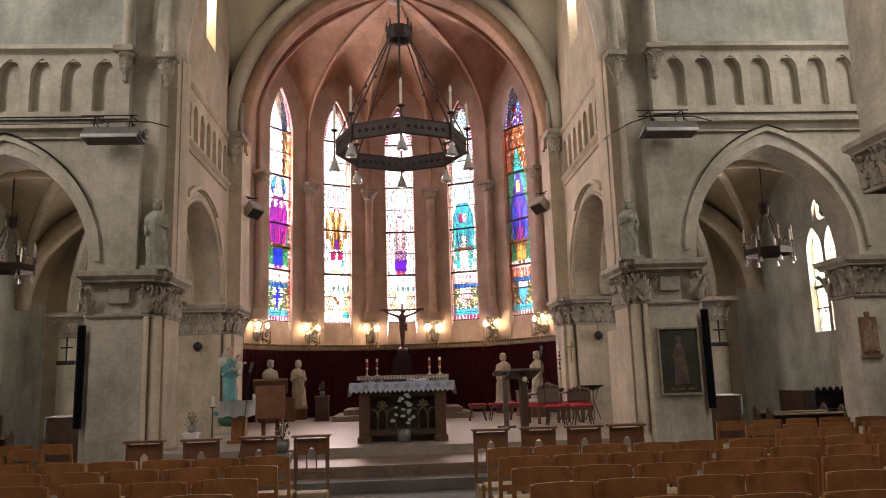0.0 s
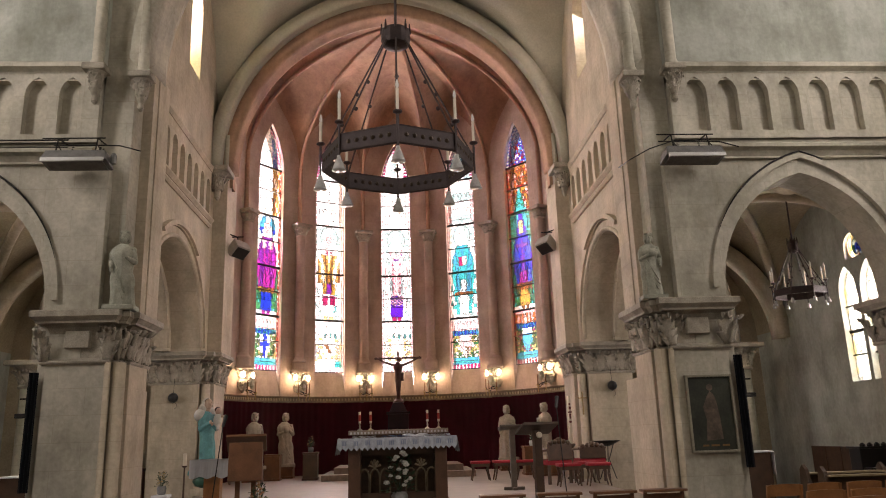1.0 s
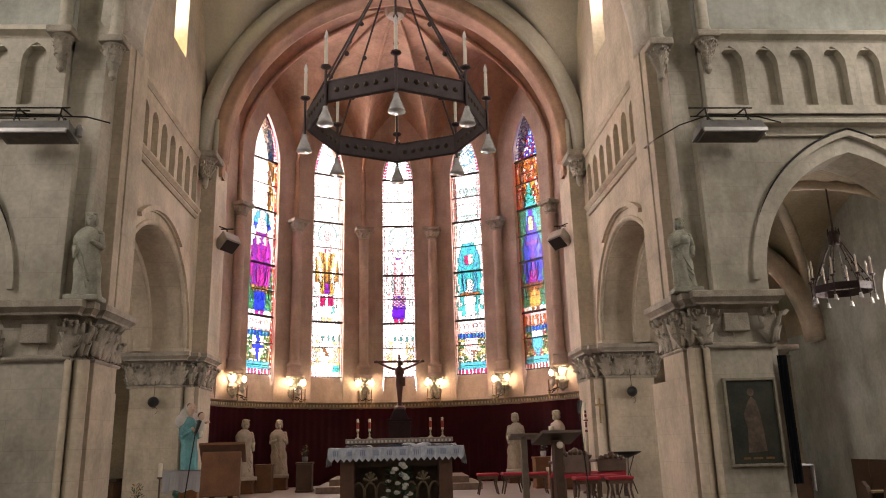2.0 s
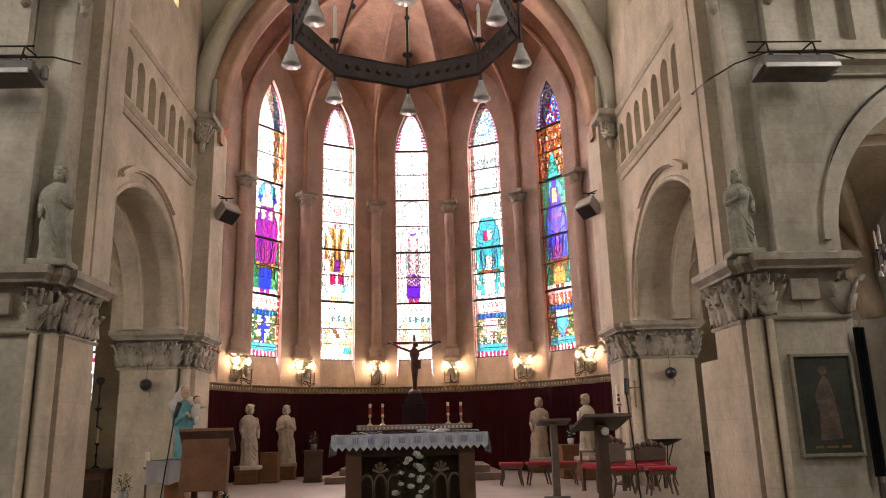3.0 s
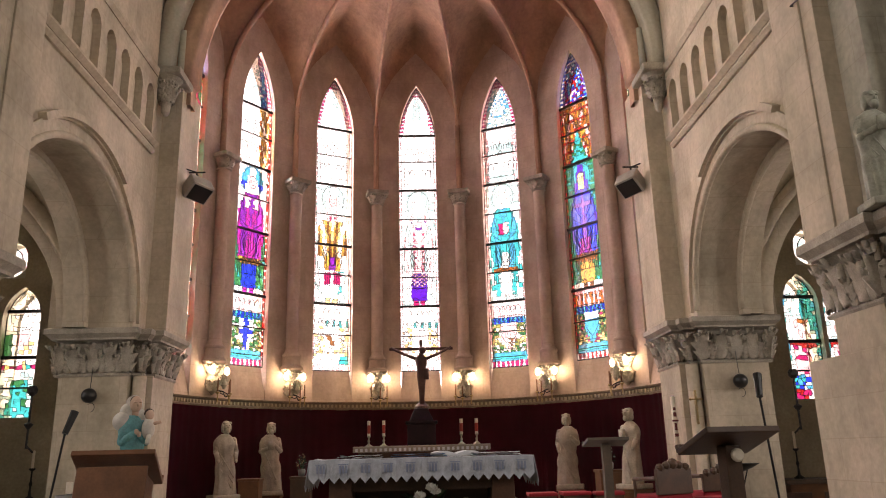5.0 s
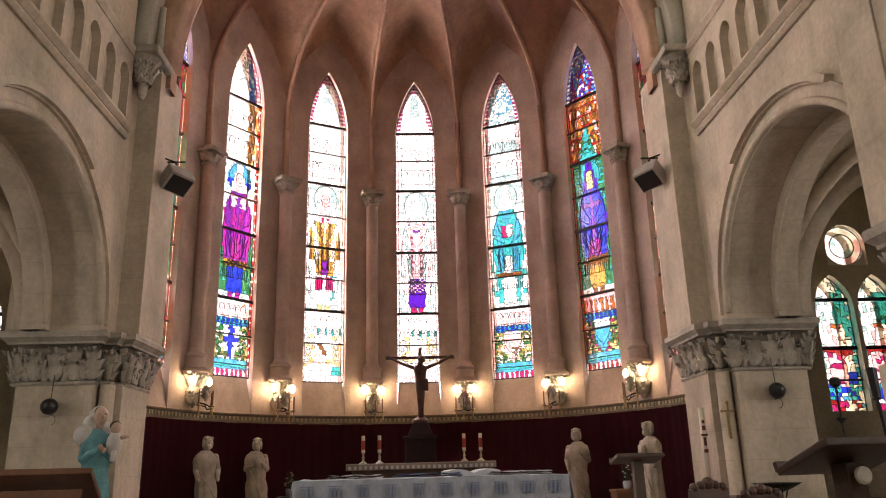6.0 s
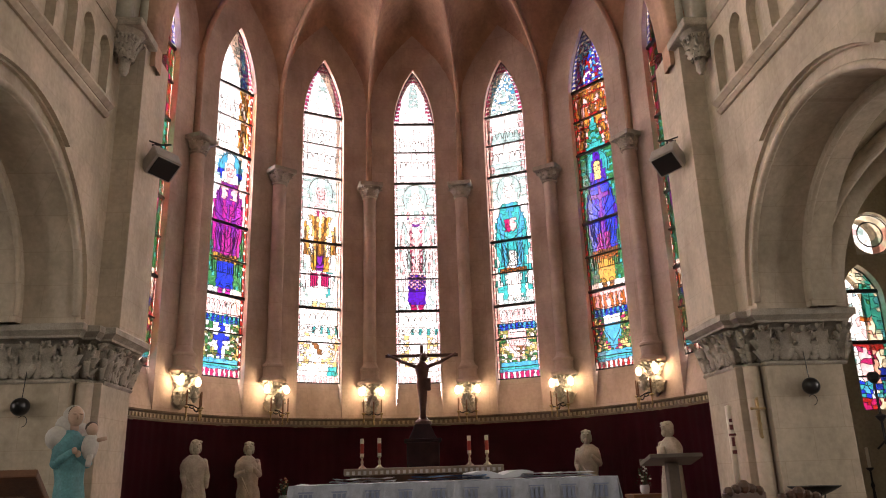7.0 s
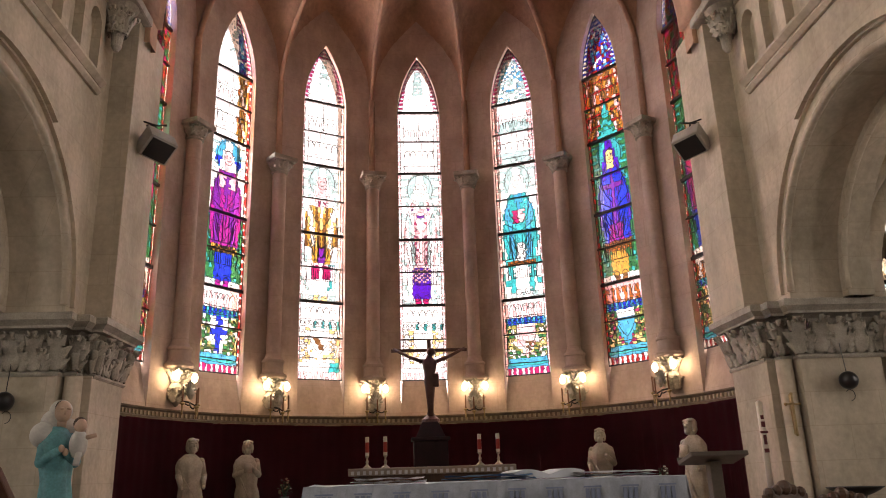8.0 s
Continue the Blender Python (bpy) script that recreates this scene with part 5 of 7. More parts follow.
def pedestal(at, w, d, h, material, label):
    p = thing("pedestal", label, "pedestal", at)
    bm = bmesh.new()
    box(bm, -w / 2, w / 2, -d / 2, d / 2, 0.06, h - 0.05, 0.008)
    part("block", bm, material, p)
    bm = bmesh.new()
    box(bm, -w / 2 - 0.02, w / 2 + 0.02, -d / 2 - 0.02, d / 2 + 0.02, 0, 0.06, 0.01)
    part("foot", bm, material, p)
    bm = bmesh.new()
    box(bm, -w / 2 - 0.02, w / 2 + 0.02, -d / 2 - 0.02, d / 2 + 0.02, h - 0.05, h, 0.01)
    part("top_slab", bm, material, p)


for (x, y), turn, seed, ph, bk, hh in (((-4.03, 23.6), 32, 3, 0.33, False, 1.48), ((-3.37, 25.0), 14, 4, 0.33, True, 1.49), ((3.38, 25.1), -14, 5, 0.28, False, 1.58), ((3.9, 21.7), -62, 6, 0.42, True, 1.37)):
    pedestal((x, y, FZ), 0.52, 0.46, ph, OAK, "low brown wooden pedestal against the red cloth")
    statue((x, y, FZ + ph), hh, turn, seed, "cream plaster statue of a robed standing saint", book=bk)
for s in (-1, 1):
    statue((s * (4.45 if s > 0 else 4.52), 14.02, 3.76), 1.14 if s > 0 else 1.3, -s * 6, 8 + s, "weathered grey stone statue standing on the pier capital", [GREY_STONE], wide=1.0, child=False, book=s > 0)
VEIL = mat("cream_veil_paint", (0.55, 0.53, 0.47), 0.6, grain=40, stain=6, vary=0.2)
DARKHAIR = mat("dark_brown_hair_paint", (0.06, 0.035, 0.02), 0.6, grain=60, stain=8, vary=0.3)
gb = thing("globe_pedestal", "dark green painted globe on a low stone block under a statue", "pedestal", (-4.22, 18.9, FZ))
bm = bmesh.new()
box(bm, -0.26, 0.26, -0.24, 0.24, 0.0, 0.16, 0.015)
part("block", bm, CREAM, gb)
bm = bmesh.new()
lathe(bm, [(0.1, 0.16), (0.2, 0.2), (0.26, 0.29), (0.24, 0.37), (0.17, 0.42)], 20)
part("globe", bm, mat("green_globe_paint", (0.03, 0.12, 0.08), 0.4, stain=5, vary=0.4), gb, "glossy dark green globe", True)
statue((-4.22, 18.9, FZ + 0.42), 1.56, 38, 21, "tall turquoise-robed plaster statue of a mother holding a child", [TURQ, SKIN, DARKHAIR, VEIL], child=True, folds=7, wide=0.78)

# ---- main altar ----
DARKOAK = mat("darkened_oak", (0.12, 0.055, 0.028), 0.5, grain=60, stain=5, vary=0.35)
al = thing("altar", "dark wooden altar table with pierced carved front", "altar", (0, 14.29, FZ + 0.11))
for x in (-0.71, 0.71):
    bm = bmesh.new()
    box(bm, x - 0.1, x + 0.1, 0, 0.75, -0.11, 0.9, 0.01)
    box(bm, x - 0.13, x + 0.13, -0.03, 0.78, -0.11, 0.0, 0.01)
    part("leg", bm, DARKOAK, al, "broad dark oak end post")
bm = bmesh.new()
box(bm, -0.61, 0.61, 0.06, 0.12, 0.72, 0.9)
box(bm, -0.61, 0.61, 0.06, 0.12, 0.02, 0.12)
box(bm, -0.61, 0.61, 0.4, 0.44, -0.11, 0.9)
part("front_panel", bm, WOOD, al, "dark oak panel behind the tracery")
TRACERY = mat("gilded_tracery", (0.20, 0.15, 0.09), 0.5, metal=0.2, grain=50, stain=8, vary=0.4)
for c in (-0.38, 0.38):
    for ax in (-0.17, 0.0, 0.17):
        bm = bmesh.new()
        pts = []
        for k in range(13):
            a = math.pi * k / 12
            pts.append(Vector((c + ax - 0.08 * math.cos(a), 0.06, 0.36 + 0.14 * math.sin(a))))
        pts = [Vector((c + ax - 0.08, 0.06, 0.12))] + pts + [Vector((c + ax + 0.08, 0.06, 0.12))]
        sweep(bm, pts, [(-0.012, -0.012), (0.012, -0.012), (0.012, 0.012), (-0.012, 0.012)], up=Vector((0, 1, 0)))
        part("tracery_arch", bm, TRACERY, al, "pale carved small arch")
    for k in range(5):
        a = math.pi * (0.1 + 0.2 * k)
        bm = bmesh.new()
        rod(bm, (c, 0.05, 0.52), (c + 0.1 * math.cos(a), 0.04, 0.52 + 0.13 * math.sin(a)), 0.01, 6, 0.024)
        part("carved_petal", bm, TRACERY, al, "pale carved petal")
bm = bmesh.new()
box(bm, -0.94, 0.94, -0.06, 0.84, 0.9, 0.98, 0.012)
part("altar_top", bm, OAK, al)

cl = thing("altar_cloth", "white lace-edged altar cloth with pale blue embroidery", "cloth", (0, 14.29, FZ + 1.09))
bm = bmesh.new()
nz = 22
W2, D0, D1 = 0.975, -0.09, 0.87
def ripple(x):
    return 0.006 * math.sin(x * 23) + 0.004 * math.sin(x * 51 + 1)
top0 = [bm.verts.new((-W2 + 2 * W2 * i / (2 * nz), D0 + ripple(i) * 0.4, 0.014 + 0.003 * math.sin(i * 1.7))) for i in range(2 * nz + 1)]
top1 = [bm.verts.new((-W2 + 2 * W2 * i / (2 * nz), D1, 0.014)) for i in range(2 * nz + 1)]
low = [bm.verts.new((-W2 + 2 * W2 * i / (2 * nz), D0 - 0.014 + ripple(i * 0.9), -0.135 - (0.05 if i % 2 else 0.0))) for i in range(2 * nz + 1)]
lowb = [bm.verts.new((-W2 + 2 * W2 * i / (2 * nz), D1 + 0.014, -0.135 - (0.05 if i % 2 else 0.0))) for i in range(2 * nz + 1)]
for i in range(2 * nz):
    bm.faces.new((top0[i], top0[i + 1], top1[i + 1], top1[i]))
    bm.faces.new((low[i], low[i + 1], top0[i + 1], top0[i]))
    bm.faces.new((top1[i], top1[i + 1], lowb[i + 1], lowb[i]))
for s, t0, t1 in ((-1, top0[0], top1[0]), (1, top0[-1], top1[-1])):
    prev = None
    for i in range(15):
        y = D0 + (D1 - D0) * i / 14
        q = (bm.verts.new((s * W2, y, 0.014)), bm.verts.new((s * (W2 + 0.03 + ripple(i * 2)), y, -0.20 - (0.05 if i % 2 else 0))))
        if prev:
            bm.faces.new((prev[0], q[0], q[1], prev[1]))
        prev = q
bmesh.ops.remove_doubles(bm, verts=bm.verts, dist=0.001)
bmesh.ops.solidify(bm, geom=bm.faces[:], thickness=0.004)
part("linen", bm, mat("bluish_white_linen", (0.54, 0.57, 0.63), 0.9, grain=300, stain=14, vary=0.3), cl, "white linen with a zigzag lace hem")
for i in range(10):
    bm = bmesh.new()
    x = -0.87 + 0.193 * i
    for dx in (-0.028, 0.0, 0.028):
        box(bm, x + dx - 0.009, x + dx + 0.009, D0 - 0.026, D0 - 0.02, -0.1, -0.035)
    box(bm, x - 0.045, x + 0.045, D0 - 0.026, D0 - 0.021, -0.03, -0.022)
    part("motif", bm, BLUE_MOTIF, cl, "pale blue stitched motif")

bk = thing("open_book", "open white-paged book lying on the altar", "book", (0.3, 14.59, FZ + 1.11), 8)
for s in (-1, 1):
    bm = bmesh.new()
    pr = None
    for i in range(9):
        x = s * 0.2 * i / 8
        z = 0.018 + 0.03 * math.sin(min(i / 8 * 2.6, math.pi))
        q = [bm.verts.new((x, y, zz)) for y, zz in ((-0.14, z), (0.14, z), (0.14, 0.0), (-0.14, 0.0))]
        if pr:
            for a in range(4):
                bm.faces.new((pr[a], pr[(a + 1) % 4], q[(a + 1) % 4], q[a]))
        pr = q
    part("page_block", bm, LINEN, bk, "white curved pages")
for (x, y, w, d, c, lb, tn) in ((-0.02, 14.42, 0.5, 0.22, mat("blue_cloth", (0.08, 0.2, 0.4), 0.9, grain=200, stain=6), "folded blue cloth on the altar", -6), (0.66, 14.44, 0.46, 0.22, LINEN, "folded white cloth on the altar", 5), (-0.55, 14.45, 0.4, 0.2, LINEN, "white paper sheets on the altar", -4)):
    f = thing("folded_cloth", lb, "cloth", (x, y, FZ + 1.105), tn)
    for k in range(2):
        bm = bmesh.new()
        g = [[bm.verts.new((w * (i / 8 - 0.5) * (1 - 0.06 * k), d * (j / 3 - 0.5) * (1 - 0.06 * k), 0.012 + 0.016 * k + 0.006 * math.sin(i * 1.4 + j + k))) for j in range(4)] for i in range(9)]
        for i in range(8):
            for j in range(3):
                bm.faces.new((g[i][j], g[i + 1][j], g[i + 1][j + 1], g[i][j + 1]))
        bmesh.ops.solidify(bm, geom=bm.faces[:], thickness=0.012)
        part("fold", bm, c, f)


# ---- flowers ----
def petal_cluster(bm, c, r, rnd):
    for k in range(9):
        a, t = k * 2.4, 0.35 + 0.07 * k
        d = Vector((math.cos(a) * math.sin(t), math.sin(a) * math.sin(t), math.cos(t)))
        s = d.cross(Vector((0, 0, 1))).normalized()
        u = s.cross(d)
        p = Vector(c) + d * r * 0.3
        v = [bm.verts.new(q) for q in (p, p + d * r * 0.5 + s * r * 0.45, p + d * r * 0.9 + u * r * 0.2, p + d * r * 0.5 - s * r * 0.45)]
        bm.faces.new(v)


def bouquet(at, size, petals, pot, label, seed, nf=16, potm=None):
    rnd = random.Random(seed)
    th = thing("flower_arrangement", label, "flowers", at)
    bm = bmesh.new()
    lathe(bm, [(0.10 * pot, 0), (0.14 * pot, 0.05 * pot), (0.16 * pot, 0.22 * pot), (0.13 * pot, 0.26 * pot), (0.15 * pot, 0.28 * pot)], 16)
    part("vase", bm, potm or GREYMETAL, th, "", True)
    z0 = 0.26 * pot
    bm = bmesh.new()
    for k in range(int(170 * size / 0.5)):
        a, e = rnd.uniform(0, 6.28), rnd.random()
        r = size * 0.42 * math.sqrt(rnd.random()) * (1 - 0.5 * e)
        p = Vector((r * math.cos(a), r * math.sin(a) * 0.7, z0 + size * 0.9 * e))
        d = Vector((math.cos(a), math.sin(a), rnd.uniform(-0.3, 1.2))).normalized()
        s = d.cross(Vector((rnd.uniform(-1, 1), rnd.uniform(-1, 1), 1))).normalized()
        L = size * rnd.uniform(0.1, 0.2)
        v = [bm.verts.new(q) for q in (p, p + d * L * 0.5 + s * L * 0.2, p + d * L, p + d * L * 0.5 - s * L * 0.2)]
        bm.faces.new(v)
    for k in range(10):
        a = k * 0.63
        rod(bm, (0, 0, z0 - 0.05), (size * 0.25 * math.cos(a), size * 0.2 * math.sin(a), z0 + size * 0.7), 0.004, 5)
    part("foliage", bm, GREENLEAF, th, "dark green leaves")
    for k in range(nf):
        a = rnd.uniform(0, 6.28)
        e = (k + 0.5) / nf
        r = size * 0.36 * (1 - 0.55 * e) * rnd.uniform(0.5, 1.1)
        bm = bmesh.new()
        petal_cluster(bm, (r * math.cos(a), -abs(r * math.sin(a)) * 0.8 - size * 0.06, z0 + size * (0.12 + 0.85 * e)), size * rnd.uniform(0.085, 0.125), rnd)
        part("blossom", bm, petals, th)


bouquet((0.02, 14.33, FZ), 0.62, PETAL, 0.85, "white flowers with dark leaves in a grey pot before the altar", 1, 17)
bouquet((-2.45, 23.6, 1.25), 0.3, PINKPETAL, 0.5, "small faded flowers in a vase on a dark stand", 2, 8)
bouquet((3.65, 22.4, 1.25), 0.3, PETAL, 0.5, "small pale flowers in a white vase", 5, 8, LINEN)
bouquet((-2.0, 12.9, 0.5), 0.34, PINKPETAL, 0.8, "pink and red flowers in a glass vase near the step", 3, 12)
bouquet((-4.75, 17.6, 0.62), 0.3, ROSEPETAL, 0.6, "orange and cream roses in a vase on a white block", 4, 12)
for x, y, z, w, h, m, lb in ((-4.75, 17.6, 0.0, 0.28, 0.62, LINEN, "small white block under a flower vase"), (-2.0, 12.9, 0.34, 0.24, 0.16, GREYMETAL, "small dark block under a flower vase"), (-2.45, 23.6, FZ, 0.4, 0.75, WOOD, "dark wooden flower stand"), (-3.55, 23.9, FZ, 0.42, 0.72, OAK, "small dark wooden side table between two statues"), (3.65, 22.4, FZ, 0.5, 0.75, OAK, "brown wooden side table with flowers")):
    pedestal((x, y, z), w, w, h, m, lb)

# ---- high altar, candles, crucifix ----
for k, (hw, y0, z) in enumerate(((2.05, 22.5, FZ + 0.16), (1.75, 22.9, FZ + 0.32))):
    bm = bmesh.new()
    box(bm, -hw, hw + 0.05, y0, 25.3 - 0.1 * k, FZ + 0.16 * k, z, 0.012)
    setting("altar_step", bm, BROWN, "brown marble step of the high altar", "step")
ha = thing("high_altar", "old high altar with pale stone shelf and dark tabernacle", "altar", (0.03, 23.2, FZ + 0.32))
bm = bmesh.new()
box(bm, -1.3, 1.3, 0.06, 0.9, 0.0, 0.86, 0.01)
part("body", bm, WOOD, ha, "dark wooden altar body")
bm = bmesh.new()
box(bm, -1.4, 1.4, 0.0, 0.95, 0.86, 0.98, 0.015)
part("shelf", bm, SANCT, ha, "pale stone altar shelf")
for i in range(28):
    bm = bmesh.new()
    box(bm, -1.35 + i * 0.098, -1.30 + i * 0.098, -0.012, 0.0, 0.875, 0.935)
    part("lace_tab", bm, LINEN, ha)
bm = bmesh.new()
box(bm, -0.3, 0.3, 0.45, 0.95, 0.98, 1.42, 0.02)
box(bm, -0.34, 0.34, 0.42, 0.98, 1.42, 1.48, 0.015)
box(bm, -0.26, 0.26, 0.48, 0.92, 1.48, 1.75, 0.02, 0.12)
part("tabernacle", bm, mat("dark_carved_walnut", (0.024, 0.006, 0.008), 0.9, grain=60, stain=6, vary=0.4), ha, "dark carved wooden tabernacle")

cx = thing("crucifix", "dark bronze crucifix standing high over the tabernacle", "crucifix", (0.05, 24.0, FZ + 0.32 + 1.75))
CORPUS = mat("dark_bronze", (0.15, 0.075, 0.06), 0.45, metal=0.4, grain=50, stain=6, vary=0.4)
bm = bmesh.new()
box(bm, -0.035, 0.035, 0.0, 0.05, 0.0, 1.5, 0.006)
box(bm, -0.7, 0.7, 0.0, 0.05, 1.27, 1.33, 0.006)
lathe(bm, [(0.16, 0), (0.16, 0.05), (0.08, 0.12), (0.05, 0.2)], 16, (0, 0.03, 0))
part("cross", bm, CORPUS, cx, "slender wooden cross")
bm = bmesh.new()
lathe(bm, [(0.05, 0.1), (0.06, 0.3), (0.085, 0.55), (0.11, 0.72), (0.10, 0.85), (0.13, 1.0), (0.14, 1.08), (0.06, 1.15), (0.05, 1.2)], 14, (0, -0.06, 0), None, 1.0, 0.7)
for s in (-1, 1):
    rod(bm, (s * 0.1, -0.05, 1.07), (s * 0.38, -0.03, 1.18), 0.04, 8, 0.032)
    rod(bm, (s * 0.38, -0.03, 1.18), (s * 0.66, -0.01, 1.33), 0.032, 8, 0.024)
bmesh.ops.create_uvsphere(bm, u_segments=12, v_segments=8, radius=0.08, matrix=pose(0.03, -0.1, 1.25))
box(bm, 0.04, 0.16, -0.12, 0.0, 0.62, 0.86, 0.02)
part("carved_form", bm, CORPUS, cx, "plain dark carved form on the cross", True)


PALEMETAL = mat("silvered_brass", (0.52, 0.45, 0.34), 0.3, metal=0.9, grain=80, stain=8, vary=0.25, bump=0.05)


def candlestick(at, h, label):
    c = thing("candlestick", label, "candle", at, 0, "candles on the high altar")
    bm = bmesh.new()
    lathe(bm, [(0.075, 0), (0.075, 0.012), (0.03, 0.045), (0.018, 0.08), (0.03, 0.11), (0.016, 0.14), (0.016, 0.17), (0.035, 0.2), (0.042, 0.21)], 14)
    part("stick", bm, PALEMETAL, c, "turned pale metal foot and stem", True)
    bm = bmesh.new()
    lathe(bm, [(0.034, 0.21), (0.034, h)], 14)
    part("candle", bm, WAX, c, "cream wax candle")
    bm = bmesh.new()
    lathe(bm, [(0.0355, 0.26), (0.0355, h - 0.09)], 14)
    part("band", bm, REDGLASS, c, "red printed band")


for x in (-1.07, -0.76, 0.86, 1.18):
    candlestick((x, 23.55, FZ + 0.32 + 0.98), 0.52, "silvered candlestick with a cream and red candle")

# ---- sconces on the apse wall ----
def sconce(th):
    p = apse(th, 3.12, -0.42)
    sc = thing("wall_sconce", "ornate wall sconce with candles and two lit lamps", "lamp", p, -math.degrees(th), "sconces round the apse")
    bm = bmesh.new()
    rod(bm, (0, 0.4, 0.0), (0, 0.0, -0.08), 0.016, 8)
    for s in (-1, 0, 1):
        pts = [Vector((s * 0.2 * (k / 8), -0.08 * math.sin(k / 8 * 3.14) - (0.12 if s == 0 else 0) * k / 8, -0.08 - 0.10 * math.sin(k / 8 * 2.6) + 0.06 * k / 8)) for k in range(9)]
        if s == 0:
            pts = [Vector((0, -0.16 * k / 8, -0.10 - 0.1 * math.sin(k / 8 * 3.0))) for k in range(9)]
        for a, b in zip(pts, pts[1:]):
            rod(bm, a, b, 0.012, 6)
    part("bracket", bm, IRON, sc, "scrolled dark metal bracket")
    for s in (-1, 0, 1):
        x, y, z = (s * 0.2, -0.02, -0.12) if s else (0, -0.16, -0.18)
        bm = bmesh.new()
        lathe(bm, [(0.012, -0.2), (0.02, -0.16), (0.012, -0.08), (0.02, -0.02), (0.05, 0.0), (0.05, 0.02), (0.02, 0.03)], 10, (x, y, z))
        part("drip_pan", bm, BRASS, sc, "small brass pan")
        bm = bmesh.new()
        lathe(bm, [(0.016, 0.03), (0.015, 0.3), (0.006, 0.32)], 8, (x, y, z))
        part("candle", bm, OAK, sc, "thin brown candle tube")
    for s in (-1, 1):
        bm = bmesh.new()
        lathe(bm, [(0.015, 0.0), (0.045, 0.03), (0.058, 0.08), (0.042, 0.14), (0.01, 0.17)], 12, (s * 0.235, 0.12, 0.3))
        part("lit_lamp", bm, BULB, sc, "glowing frosted glass lamp", True)
    bm = bmesh.new()
    for k in range(9):
        a = math.pi * (k / 8)
        rod(bm, (0, 0.05, 0.05), (0.15 * math.cos(a), 0.0, 0.1 + 0.2 * math.sin(a)), 0.012, 6, 0.028)
    lathe(bm, [(0.03, -0.05), (0.07, 0.03), (0.05, 0.1), (0.02, 0.16)], 12, (0, -0.02, 0.02))
    part("foliage", bm, mat("silvered_leaves", (0.5, 0.46, 0.38), 0.4, metal=0.4, stain=8, vary=0.3) if "silvered_leaves" not in bpy.data.materials else bpy.data.materials["silvered_leaves"], sc, "silvery cast leaves")
    for s in (-1, 1):
        q = apse(th + s * 0.24 / R, 3.5, -0.17)
        point_lamp("sconce_light", q, 5.5, (1.0, 0.78, 0.50), 0.05)


for i in range(1, 7):
    sconce(bay_angle(i, 0.0))


# ---- chandeliers ----
RINGIRON = mat("brown_painted_iron", (0.062, 0.040, 0.038), 0.55, metal=0.4, grain=60, stain=6, vary=0.4)


